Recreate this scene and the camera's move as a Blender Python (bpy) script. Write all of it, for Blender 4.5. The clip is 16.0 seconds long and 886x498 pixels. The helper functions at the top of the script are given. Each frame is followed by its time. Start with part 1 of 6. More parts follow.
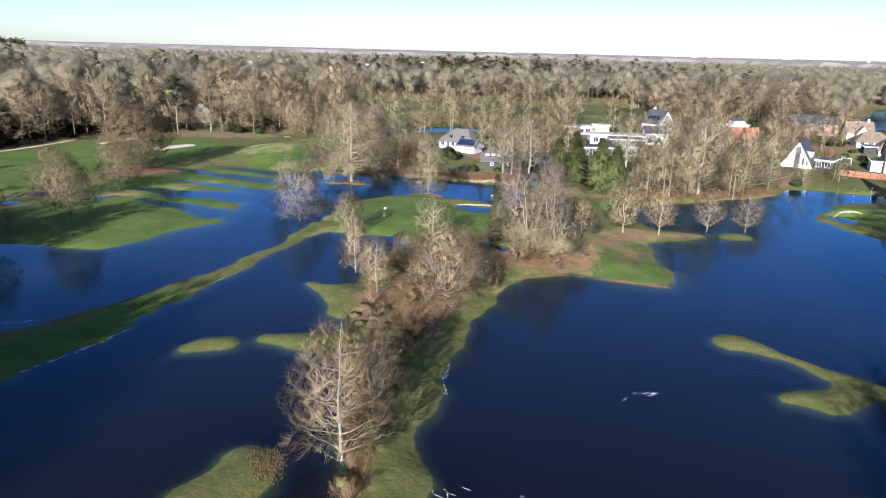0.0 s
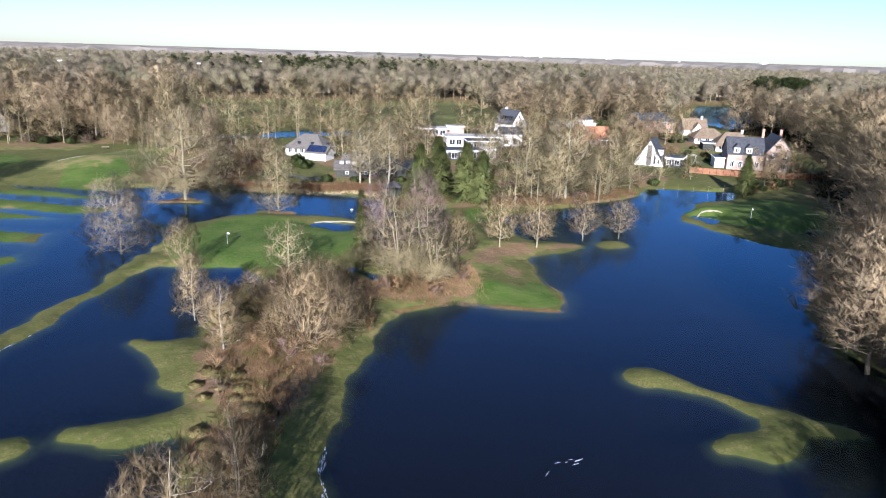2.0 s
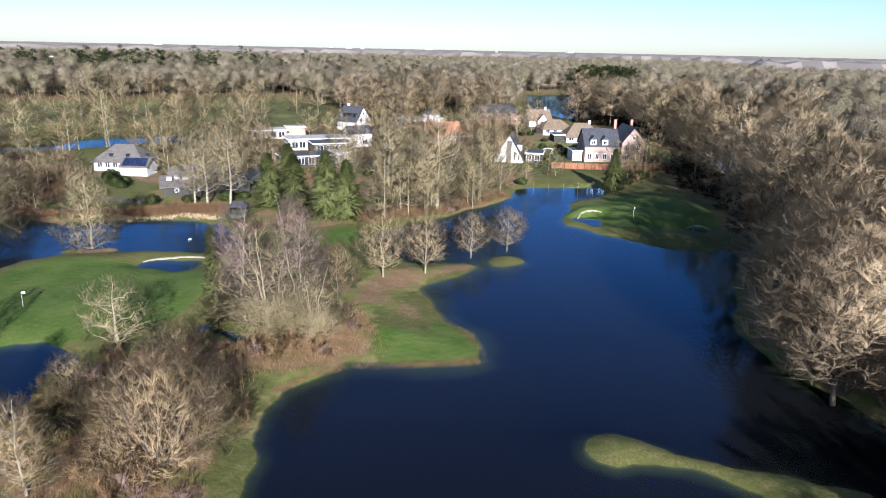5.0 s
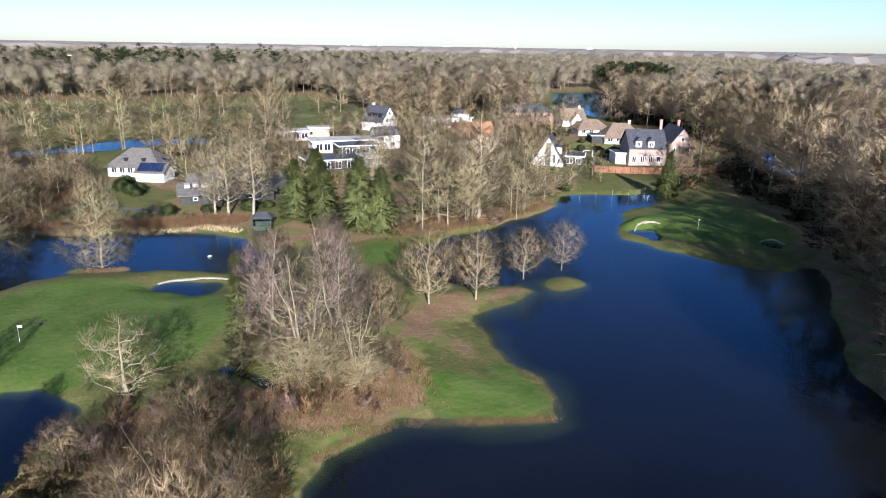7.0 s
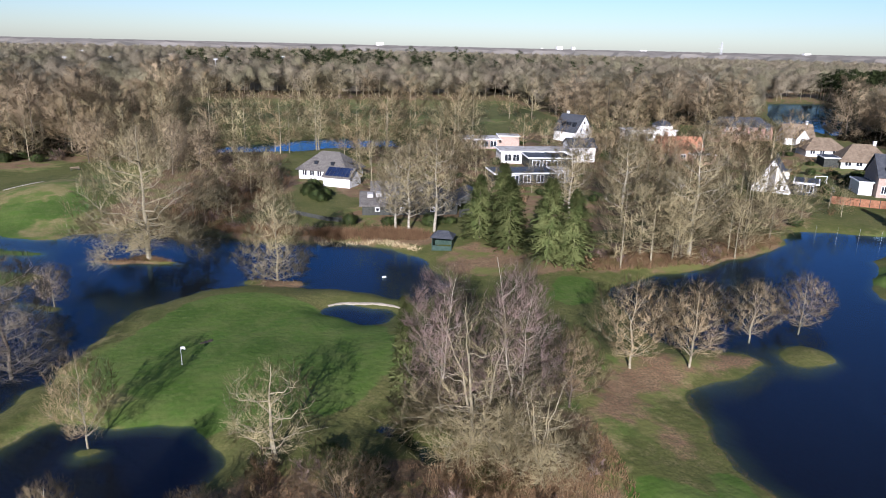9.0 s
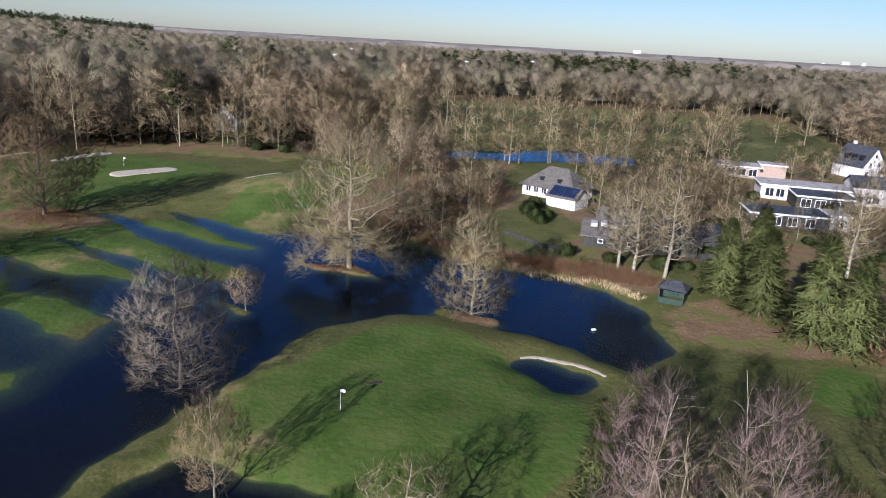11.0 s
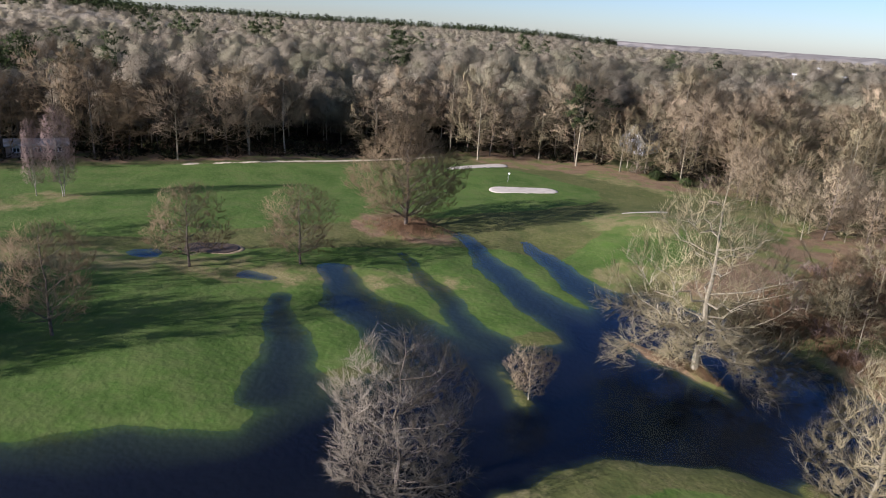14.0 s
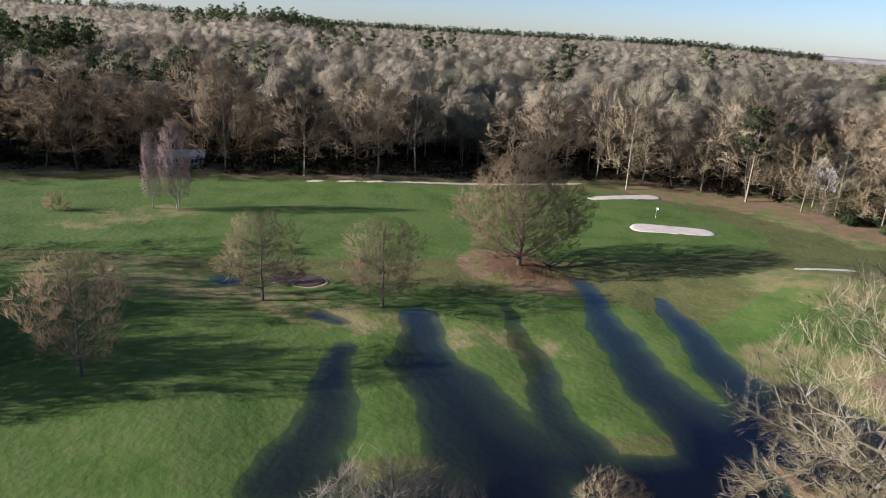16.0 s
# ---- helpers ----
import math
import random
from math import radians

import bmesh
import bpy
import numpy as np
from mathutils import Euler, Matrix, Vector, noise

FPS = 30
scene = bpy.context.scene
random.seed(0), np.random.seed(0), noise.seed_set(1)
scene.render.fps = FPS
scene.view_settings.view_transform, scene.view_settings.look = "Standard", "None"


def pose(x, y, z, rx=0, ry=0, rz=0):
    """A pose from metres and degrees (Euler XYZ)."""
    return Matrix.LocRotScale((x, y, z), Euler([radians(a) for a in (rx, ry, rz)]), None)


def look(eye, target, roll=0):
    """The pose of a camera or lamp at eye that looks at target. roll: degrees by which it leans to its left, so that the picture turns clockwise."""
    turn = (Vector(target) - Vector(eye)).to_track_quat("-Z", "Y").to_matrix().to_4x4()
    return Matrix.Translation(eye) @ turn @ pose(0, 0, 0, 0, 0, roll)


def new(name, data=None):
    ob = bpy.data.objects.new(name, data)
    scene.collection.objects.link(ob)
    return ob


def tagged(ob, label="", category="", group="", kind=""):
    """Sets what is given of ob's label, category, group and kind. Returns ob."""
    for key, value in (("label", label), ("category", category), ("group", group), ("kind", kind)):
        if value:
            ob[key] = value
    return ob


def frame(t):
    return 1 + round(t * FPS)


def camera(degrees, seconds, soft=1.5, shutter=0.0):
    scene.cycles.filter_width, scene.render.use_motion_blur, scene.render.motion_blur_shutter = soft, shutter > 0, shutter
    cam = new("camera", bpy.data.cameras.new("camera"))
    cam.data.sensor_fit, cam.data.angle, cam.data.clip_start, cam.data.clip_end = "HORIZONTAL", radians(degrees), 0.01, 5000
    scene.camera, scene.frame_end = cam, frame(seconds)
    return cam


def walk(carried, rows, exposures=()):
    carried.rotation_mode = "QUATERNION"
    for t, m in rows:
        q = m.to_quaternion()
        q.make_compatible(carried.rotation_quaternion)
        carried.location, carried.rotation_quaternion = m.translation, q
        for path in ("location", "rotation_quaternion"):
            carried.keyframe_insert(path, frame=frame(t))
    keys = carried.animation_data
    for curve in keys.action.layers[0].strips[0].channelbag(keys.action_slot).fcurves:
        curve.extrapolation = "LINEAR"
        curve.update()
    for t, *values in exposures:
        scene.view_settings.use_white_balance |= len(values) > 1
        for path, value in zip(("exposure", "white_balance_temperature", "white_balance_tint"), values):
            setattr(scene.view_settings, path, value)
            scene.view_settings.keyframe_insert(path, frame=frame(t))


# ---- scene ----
cam = camera(65.7, 16.0, 1.0)
PATH = [
    (0, (-0.142, 0.978, 34.477), (-0.137, 2.899, 33.919), 1.4),
    (0.5, (-0.3, 5.123, 34.287), (-0.185, 7.042, 33.734), 1.5),
    (1, (-0.671, 9.368, 34.191), (-0.449, 11.279, 33.641), 1.6),
    (1.5, (-1.025, 13.597, 34.22), (-0.697, 15.492, 33.67), 1.6),
    (2, (-1.337, 17.731, 34.152), (-0.904, 19.605, 33.603), 1.7),
    (2.5, (-1.761, 21.673, 34.191), (-1.223, 23.519, 33.642), 1.7),
    (3, (-1.881, 25.458, 34.31), (-1.244, 27.273, 33.76), 1.7),
    (3.5, (-1.933, 29.2, 34.231), (-1.204, 30.979, 33.682), 1.5),
    (4, (-2.024, 32.833, 34.391), (-1.221, 34.579, 33.836), 1.5),
    (4.2, (-2.037, 34.186, 34.416), (-1.209, 35.919, 33.86), 1.6),
    (6.3, (-0.994, 48.882, 33.919), (-0.091, 50.576, 33.357), 0.8),
    (6.5, (-0.827, 50.327, 33.906), (0.063, 52.027, 33.341), 0.8),
    (7, (-0.267, 53.965, 33.821), (0.569, 55.69, 33.253), 0.9),
    (7.5, (0.357, 57.502, 33.863), (1.109, 59.265, 33.292), 0.9),
    (8, (1.103, 61.159, 33.908), (1.737, 62.967, 33.335), 1.0),
    (8.5, (1.963, 64.866, 33.957), (2.455, 66.718, 33.386), 1.1),
    (9, (2.696, 68.573, 34.081), (3.048, 70.458, 33.512), 1.3),
    (9.2, (2.935, 69.997, 34.113), (3.24, 71.889, 33.542), 1.5),
    (11.3, (5.861, 86.386, 34.256), (5.457, 88.257, 33.677), 3.2),
    (11.5, (6.012, 87.978, 34.247), (5.546, 89.834, 33.665), 3.2),
    (12, (6.117, 92.42, 34.244), (5.478, 94.222, 33.657), 3.6),
    (12.5, (6.048, 96.893, 34.187), (5.225, 98.617, 33.595), 3.9),
    (13, (5.72, 101.541, 34.296), (4.705, 103.156, 33.695), 4.0),
    (13.5, (5.128, 106.194, 34.334), (3.935, 107.68, 33.728), 3.9),
    (14, (4.194, 110.999, 34.355), (2.847, 112.346, 33.746), 3.7),
    (14.5, (2.935, 115.62, 34.459), (1.509, 116.884, 33.851), 3.6),
    (15, (1.27, 120.0, 34.527), (-0.237, 121.166, 33.921), 3.5),
    (15.5, (-0.718, 124.278, 34.521), (-2.299, 125.344, 33.918), 3.4),
    (16, (-3.089, 128.371, 34.449), (-4.736, 129.335, 33.848), 3.4),
]
walk(cam, [(t, look(eye, target, roll)) for t, eye, target, roll in PATH],
     [(0, 1.62, 5700, 18), (4, 1.5, 5720, 18), (7, 1.46, 5750, 18), (9, 1.1, 5700, 20), (12.5, 0.88, 5700, 22), (13.5, 1.1, 5750, 23), (14.5, 1.25, 5750, 23), (16, 1.28, 5750, 22)])

# ---- world and light ----
SUN_EL, SUN_AZ = 20.0, 196.0          # elevation; azimuth clockwise from +y (the light comes from behind the first view)
world = bpy.data.worlds.new("sky")
scene.world = world
world.use_nodes = True
wn = world.node_tree.nodes
sky = wn.new("ShaderNodeTexSky")
sky.sky_type, sky.sun_disc = "NISHITA", False
sky.sun_elevation, sky.sun_rotation = radians(SUN_EL), radians(SUN_AZ)
sky.air_density, sky.dust_density, sky.ozone_density = 0.95, 0.3, 4.0
wn["Background"].inputs["Strength"].default_value = 0.056
world.node_tree.links.new(sky.outputs[0], wn["Background"].inputs["Color"])
sun = new("sun", bpy.data.lights.new("sun", "SUN"))
sun.data.energy, sun.data.angle, sun.data.color = 5.0, radians(0.5), (1.0, 0.95, 0.87)
az, el = radians(SUN_AZ), radians(SUN_EL)
sun.matrix_world = look((0, 0, 0), (-math.sin(az) * math.cos(el), -math.cos(az) * math.cos(el), -math.sin(el)))
scene.view_settings.exposure = 0.0


# ---- materials ----
def material(name, ca, cb, scale=1.0, rough=0.85, bump=0.0, bscale=None, cc=None, scale2=None, vary=0.0, metal=0.0, spec=0.12):
    """Two noise scales between three colours, a fine relief, and a shift of value from thing to thing."""
    m = bpy.data.materials.new(name)
    m.use_nodes = True
    t = m.node_tree
    n, l = t.nodes, t.links
    b = n["Principled BSDF"]
    b.inputs["Roughness"].default_value, b.inputs["Metallic"].default_value = rough, metal
    b.inputs["Specular IOR Level"].default_value = spec
    geo = n.new("ShaderNodeNewGeometry")
    n1 = n.new("ShaderNodeTexNoise")
    n1.inputs["Scale"].default_value, n1.inputs["Detail"].default_value = scale, 5
    l.new(geo.outputs["Position"], n1.inputs["Vector"])
    r1 = n.new("ShaderNodeMapRange")
    r1.inputs[1].default_value, r1.inputs[2].default_value = 0.32, 0.68
    l.new(n1.outputs[0], r1.inputs[0])
    mix = n.new("ShaderNodeMix")
    mix.data_type = "RGBA"
    mix.inputs[6].default_value, mix.inputs[7].default_value = (*ca, 1), (*cb, 1)
    l.new(r1.outputs[0], mix.inputs[0])
    out = mix.outputs[2]
    if cc:
        n2 = n.new("ShaderNodeTexNoise")
        n2.inputs["Scale"].default_value, n2.inputs["Detail"].default_value = scale2 or scale * 6, 3
        l.new(geo.outputs["Position"], n2.inputs["Vector"])
        r2 = n.new("ShaderNodeMapRange")
        r2.inputs[1].default_value, r2.inputs[2].default_value = 0.5, 0.75
        l.new(n2.outputs[0], r2.inputs[0])
        mx = n.new("ShaderNodeMix")
        mx.data_type = "RGBA"
        mx.inputs[7].default_value = (*cc, 1)
        l.new(r2.outputs[0], mx.inputs[0])
        l.new(out, mx.inputs[6])
        out = mx.outputs[2]
    if vary:
        info = n.new("ShaderNodeObjectInfo")
        hs = n.new("ShaderNodeHueSaturation")
        mr = n.new("ShaderNodeMapRange")
        mr.inputs[3].default_value, mr.inputs[4].default_value = 1 - vary, 1 + vary
        l.new(info.outputs["Random"], mr.inputs[0])
        l.new(mr.outputs[0], hs.inputs["Value"])
        l.new(out, hs.inputs["Color"])
        out = hs.outputs[0]
    l.new(out, b.inputs["Base Color"])
    if bump:
        nb = n.new("ShaderNodeTexNoise")
        nb.inputs["Scale"].default_value, nb.inputs["Detail"].default_value = bscale or scale * 5, 4
        l.new(geo.outputs["Position"], nb.inputs["Vector"])
        bp = n.new("ShaderNodeBump")
        bp.inputs["Strength"].default_value = bump
        l.new(nb.outputs[0], bp.inputs["Height"])
        l.new(bp.outputs[0], b.inputs["Normal"])
    return m


def rounded(m):
    """Shades fine twigs and needles by the roundness of the crown that they fill."""
    n, l = m.node_tree.nodes, m.node_tree.links
    a = n.new("ShaderNodeAttribute")
    a.attribute_name = "nrm"
    v = n.new("ShaderNodeVectorTransform")
    v.vector_type, v.convert_from, v.convert_to = "NORMAL", "OBJECT", "WORLD"
    l.new(a.outputs["Vector"], v.inputs[0])
    l.new(v.outputs[0], n["Principled BSDF"].inputs["Normal"])
    t = n.new("ShaderNodeBsdfTranslucent")
    mix = n.new("ShaderNodeMixShader")
    mix.inputs[0].default_value = 0.36
    l.new(n["Principled BSDF"].inputs["Base Color"].links[0].from_socket, t.inputs["Color"])
    l.new(v.outputs[0], t.inputs["Normal"])
    l.new(n["Principled BSDF"].outputs[0], mix.inputs[1])
    l.new(t.outputs[0], mix.inputs[2])
    l.new(mix.outputs[0], n["Material Output"].inputs[0])
    return m


BARK = material("bark", (0.06, 0.048, 0.036), (0.13, 0.105, 0.08), 3, 0.95, 0.4, vary=0.2, spec=0.02)
PALE_BARK = material("pale_bark", (0.211, 0.187, 0.137), (0.351, 0.320, 0.252), 2, 0.9, 0.3, cc=(0.094, 0.078, 0.050), scale2=3, vary=0.1, spec=0.02)
MOSS_BARK = material("mossy_bark", (0.155, 0.134, 0.085), (0.26, 0.225, 0.155), 3, 0.95, 0.4, vary=0.15, spec=0.02)
TWIG = rounded(material("twigs", (0.307, 0.227, 0.125), (0.471, 0.358, 0.205), 0.35, 0.9, vary=0.18, spec=0.02))
TWIG_PALE = rounded(material("pale_twigs", (0.300, 0.248, 0.136), (0.450, 0.376, 0.212), 0.4, 0.9, vary=0.12, spec=0.02))
TWIG_RED = rounded(material("reddish_twigs", (0.252, 0.178, 0.147), (0.361, 0.265, 0.223), 0.4, 0.9, vary=0.15, spec=0.02))
TWIG_DARK = rounded(material("dark_twigs", (0.236, 0.171, 0.097), (0.358, 0.267, 0.155), 0.4, 0.9, vary=0.1, spec=0.02))
TWIG_GREY = rounded(material("grey_twigs", (0.235, 0.198, 0.142), (0.345, 0.295, 0.215), 0.4, 0.9, vary=0.12, spec=0.02))
WOOD_TWIG = rounded(material("woodland_twigs", (0.353, 0.270, 0.169), (0.583, 0.455, 0.287), 0.05, 0.95, cc=(0.414, 0.347, 0.189), scale2=0.03, vary=0.22, spec=0.02))
STAND_TWIG = rounded(material("stand_twigs", (0.262, 0.210, 0.136), (0.424, 0.345, 0.229), 0.05, 0.95, spec=0.02))
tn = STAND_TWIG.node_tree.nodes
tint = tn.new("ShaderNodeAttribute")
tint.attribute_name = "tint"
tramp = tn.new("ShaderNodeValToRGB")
# the lowest stops hold the shade painted on the south-western wood
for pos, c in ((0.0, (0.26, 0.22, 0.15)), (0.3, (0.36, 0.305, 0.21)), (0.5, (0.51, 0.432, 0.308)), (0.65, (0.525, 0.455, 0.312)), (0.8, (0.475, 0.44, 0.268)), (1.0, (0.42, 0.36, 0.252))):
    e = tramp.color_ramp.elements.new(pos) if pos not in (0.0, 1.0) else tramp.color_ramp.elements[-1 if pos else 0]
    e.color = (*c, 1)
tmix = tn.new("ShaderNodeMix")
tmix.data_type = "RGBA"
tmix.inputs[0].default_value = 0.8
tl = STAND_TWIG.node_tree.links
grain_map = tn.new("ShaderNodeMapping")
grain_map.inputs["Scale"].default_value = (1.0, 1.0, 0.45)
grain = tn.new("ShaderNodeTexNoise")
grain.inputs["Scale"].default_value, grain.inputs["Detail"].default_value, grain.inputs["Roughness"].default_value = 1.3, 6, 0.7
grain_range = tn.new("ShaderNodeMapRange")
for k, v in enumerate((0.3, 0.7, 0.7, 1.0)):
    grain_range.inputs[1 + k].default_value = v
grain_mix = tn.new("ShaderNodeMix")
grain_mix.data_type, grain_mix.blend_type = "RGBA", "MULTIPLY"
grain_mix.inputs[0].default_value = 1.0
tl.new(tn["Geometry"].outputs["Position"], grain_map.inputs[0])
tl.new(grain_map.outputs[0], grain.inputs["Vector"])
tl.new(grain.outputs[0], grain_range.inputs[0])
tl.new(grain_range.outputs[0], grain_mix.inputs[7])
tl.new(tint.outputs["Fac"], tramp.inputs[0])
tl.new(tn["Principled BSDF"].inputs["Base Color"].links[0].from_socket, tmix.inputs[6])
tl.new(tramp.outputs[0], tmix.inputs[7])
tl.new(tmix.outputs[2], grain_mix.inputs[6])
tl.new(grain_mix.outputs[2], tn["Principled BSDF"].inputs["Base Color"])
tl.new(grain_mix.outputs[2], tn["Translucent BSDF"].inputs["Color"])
# masses of twigs are full of small gaps
gaps = tn.new("ShaderNodeAttribute")
gaps.attribute_name = "gaps"
mesh_of_twigs = tn.new("ShaderNodeTexNoise")
mesh_of_twigs.inputs["Scale"].default_value, mesh_of_twigs.inputs["Detail"].default_value, mesh_of_twigs.inputs["Roughness"].default_value = 4.6, 3, 0.65
even = tn.new("ShaderNodeMapRange")
even.inputs[1].default_value, even.inputs[2].default_value = 0.33, 0.67
gap = tn.new("ShaderNodeMath")
gap.operation = "LESS_THAN"
see_through = tn.new("ShaderNodeBsdfTransparent")
twig_mix = tn.new("ShaderNodeMixShader")
tl.new(grain_map.outputs[0], mesh_of_twigs.inputs["Vector"])
tl.new(mesh_of_twigs.outputs[0], even.inputs[0])
tl.new(even.outputs[0], gap.inputs[0])
tl.new(gaps.outputs["Fac"], gap.inputs[1])
tl.new(gap.outputs[0], twig_mix.inputs[0])
tn["Mix Shader"].inputs[0].default_value = 0.5
tl.new(tn["Mix Shader"].outputs[0], twig_mix.inputs[1])
tl.new(see_through.outputs[0], twig_mix.inputs[2])
tl.new(twig_mix.outputs[0], tn["Material Output"].inputs[0])
# evergreen leaves made near-black: shade between the trunks is put into the colour
SHADED_UNDERWOOD = rounded(material("underwood", (0.028, 0.030, 0.016), (0.075, 0.058, 0.036), 0.15, 0.9, cc=(0.03, 0.045, 0.018), scale2=0.08, spec=0.02))
NEEDLE = rounded(material("needles", (0.096, 0.124, 0.040), (0.200, 0.214, 0.080), 0.6, 0.8, vary=0.2, spec=0.02))
NEEDLE_DARK = rounded(material("dark_needles", (0.036, 0.050, 0.018), (0.080, 0.096, 0.038), 0.5, 0.8, vary=0.2, spec=0.02))
SHRUB_GREEN = rounded(material("evergreen_leaves", (0.030, 0.050, 0.014), (0.085, 0.105, 0.030), 1.2, 0.6, vary=0.25))
BRAMBLE = rounded(material("bramble_stems", (0.259, 0.160, 0.087), (0.442, 0.291, 0.163), 0.7, 0.95, cc=(0.174, 0.170, 0.054), scale2=0.5, vary=0.2, spec=0.02))
REED = material("reeds", (0.33, 0.25, 0.13), (0.50, 0.40, 0.24), 1.0, 0.9, vary=0.15, spec=0.02)
RED_STEM = rounded(material("red_stems", (0.254, 0.149, 0.084), (0.399, 0.253, 0.142), 0.9, 0.9, spec=0.02))
SAND = material("sand", (0.38, 0.33, 0.255), (0.50, 0.44, 0.35), 0.6, 0.95, 0.2, 6, cc=(0.45, 0.38, 0.29), scale2=1.2)
WHITE = material("white_render", (0.56, 0.545, 0.515), (0.66, 0.645, 0.61), 0.8, 0.8, cc=(0.6, 0.58, 0.54), scale2=0.5)
BRICK = material("brick", (0.29, 0.155, 0.115), (0.40, 0.24, 0.185), 3, 0.9, 0.3, cc=(0.42, 0.28, 0.22), scale2=9)
PINK_BRICK = material("pale_brick", (0.27, 0.20, 0.16), (0.37, 0.285, 0.235), 3, 0.9, 0.2)
SLATE = material("slate", (0.030, 0.033, 0.040), (0.060, 0.064, 0.072), 1.2, 0.55, 0.2, cc=(0.09, 0.09, 0.09), scale2=4)
GREY_ROOF = material("grey_tiles", (0.075, 0.068, 0.061), (0.122, 0.112, 0.099), 1.0, 0.85, 0.3, cc=(0.177, 0.163, 0.143), scale2=3)
THATCH = material("thatch", (0.125, 0.092, 0.062), (0.195, 0.150, 0.105), 1.0, 0.95, 0.4, cc=(0.10, 0.082, 0.058), scale2=2.5)
ORANGE_TILE = material("orange_tiles", (0.29, 0.125, 0.07), (0.37, 0.175, 0.10), 1.0, 0.85, 0.3)
FLAT_ROOF = material("roofing_felt", (0.30, 0.285, 0.26), (0.44, 0.42, 0.39), 0.6, 0.9, cc=(0.2, 0.19, 0.17), scale2=0.9)
DARK_WOOD = material("dark_wood", (0.028, 0.030, 0.026), (0.055, 0.056, 0.048), 2, 0.8)
FENCE_WOOD = material("fence_wood", (0.19, 0.085, 0.045), (0.29, 0.14, 0.08), 2, 0.85)
GREEN_PAINT = material("dark_green_paint", (0.022, 0.042, 0.032), (0.040, 0.062, 0.048), 2, 0.6)
METAL = material("galvanised_metal", (0.42, 0.42, 0.42), (0.55, 0.55, 0.55), 2, 0.5, metal=0.4)
FRAME = material("white_paint", (0.76, 0.76, 0.74), (0.82, 0.82, 0.80), 2, 0.5)
GLASS = material("dark_glass", (0.012, 0.014, 0.018), (0.022, 0.026, 0.032), 0.6, 0.06, spec=0.6)
SOLAR = material("solar_glass", (0.010, 0.016, 0.042), (0.016, 0.026, 0.062), 0.6, 0.12, spec=0.6)
FOAM = material("foam", (0.62, 0.66, 0.70), (0.80, 0.82, 0.84), 2, 0.9)


def ground_material():
    m = bpy.data.materials.new("ground_cover")
    m.use_nodes = True
    t = m.node_tree
    n, l = t.nodes, t.links
    b = n["Principled BSDF"]
    b.inputs["Roughness"].default_value, b.inputs["Specular IOR Level"].default_value = 0.95, 0.15
    geo = n.new("ShaderNodeNewGeometry")
    att = n.new("ShaderNodeVertexColor")
    att.layer_name = "cover"
    sep = n.new("ShaderNodeSeparateColor")
    l.new(att.outputs["Color"], sep.inputs[0])

    def noise_tex(s, detail=4, lo=0.35, hi=0.65):
        x = n.new("ShaderNodeTexNoise")
        x.inputs["Scale"].default_value, x.inputs["Detail"].default_value = s, detail
        l.new(geo.outputs["Position"], x.inputs["Vector"])
        r = n.new("ShaderNodeMapRange")
        r.inputs[1].default_value, r.inputs[2].default_value = lo, hi
        l.new(x.outputs[0], r.inputs[0])
        return r.outputs[0]

    def mix(f, a, c):
        x = n.new("ShaderNodeMix")
        x.data_type = "RGBA"
        for sock, v in ((x.inputs[0], f), (x.inputs[6], a), (x.inputs[7], c)):
            if isinstance(v, tuple):
                sock.default_value = (*v, 1)
            else:
                l.new(v, sock)
        return x.outputs[2]

    def edge(mask, s, soft):
        """A cover's edge, frayed by noise."""
        a = n.new("ShaderNodeMath")
        a.operation = "MULTIPLY_ADD"
        l.new(noise_tex(s, 5, 0.3, 0.7), a.inputs[0])
        a.inputs[1].default_value = soft
        l.new(mask, a.inputs[2])
        r = n.new("ShaderNodeMapRange")
        r.inputs[1].default_value, r.inputs[2].default_value = 0.5 + soft * 0.25, 0.5 + soft * 0.75
        l.new(a.outputs[0], r.inputs[0])
        return r.outputs[0]

    big, mid, fine = noise_tex(0.06), noise_tex(0.45), noise_tex(4.0, 6)
    rough_grass = mix(big, (0.069, 0.082, 0.018), (0.119, 0.109, 0.037))
    rough_grass = mix(noise_tex(0.8, 5, 0.48, 0.72), rough_grass, (0.139, 0.119, 0.048))
    rough_grass = mix(noise_tex(0.3, 6, 0.5, 0.7), rough_grass, (0.046, 0.059, 0.014))
    rough_grass = mix(fine, rough_grass, (0.067, 0.072, 0.019))
    mown = mix(big, (0.049, 0.091, 0.013), (0.070, 0.113, 0.018))
    mown = mix(mid, mown, (0.081, 0.106, 0.025))
    mown = mix(noise_tex(0.16, 6, 0.46, 0.66), mown, (0.044, 0.079, 0.011))
    mown = mix(noise_tex(1.1, 5, 0.52, 0.74), mown, (0.079, 0.110, 0.025))
    litter = mix(mid, (0.17, 0.095, 0.052), (0.25, 0.16, 0.085))
    litter = mix(fine, litter, (0.115, 0.085, 0.045))
    litter = mix(noise_tex(0.22, 5, 0.5, 0.62), litter, (0.12, 0.12, 0.035))
    col = mix(edge(sep.outputs[1], 0.5, 0.25), rough_grass, mown)
    straw = mix(mid, (0.162, 0.132, 0.053), (0.230, 0.183, 0.085))
    straw = mix(fine, straw, (0.13, 0.125, 0.04))
    straw = mix(noise_tex(0.25, 6, 0.45, 0.6), straw, (0.085, 0.112, 0.024))
    col = mix(edge(att.outputs["Alpha"], 0.4, 0.7), col, straw)
    col = mix(edge(sep.outputs[0], 0.35, 0.6), col, litter)
    col = mix(edge(sep.outputs[2], 1.5, 0.3), col, (0.48, 0.40, 0.28))
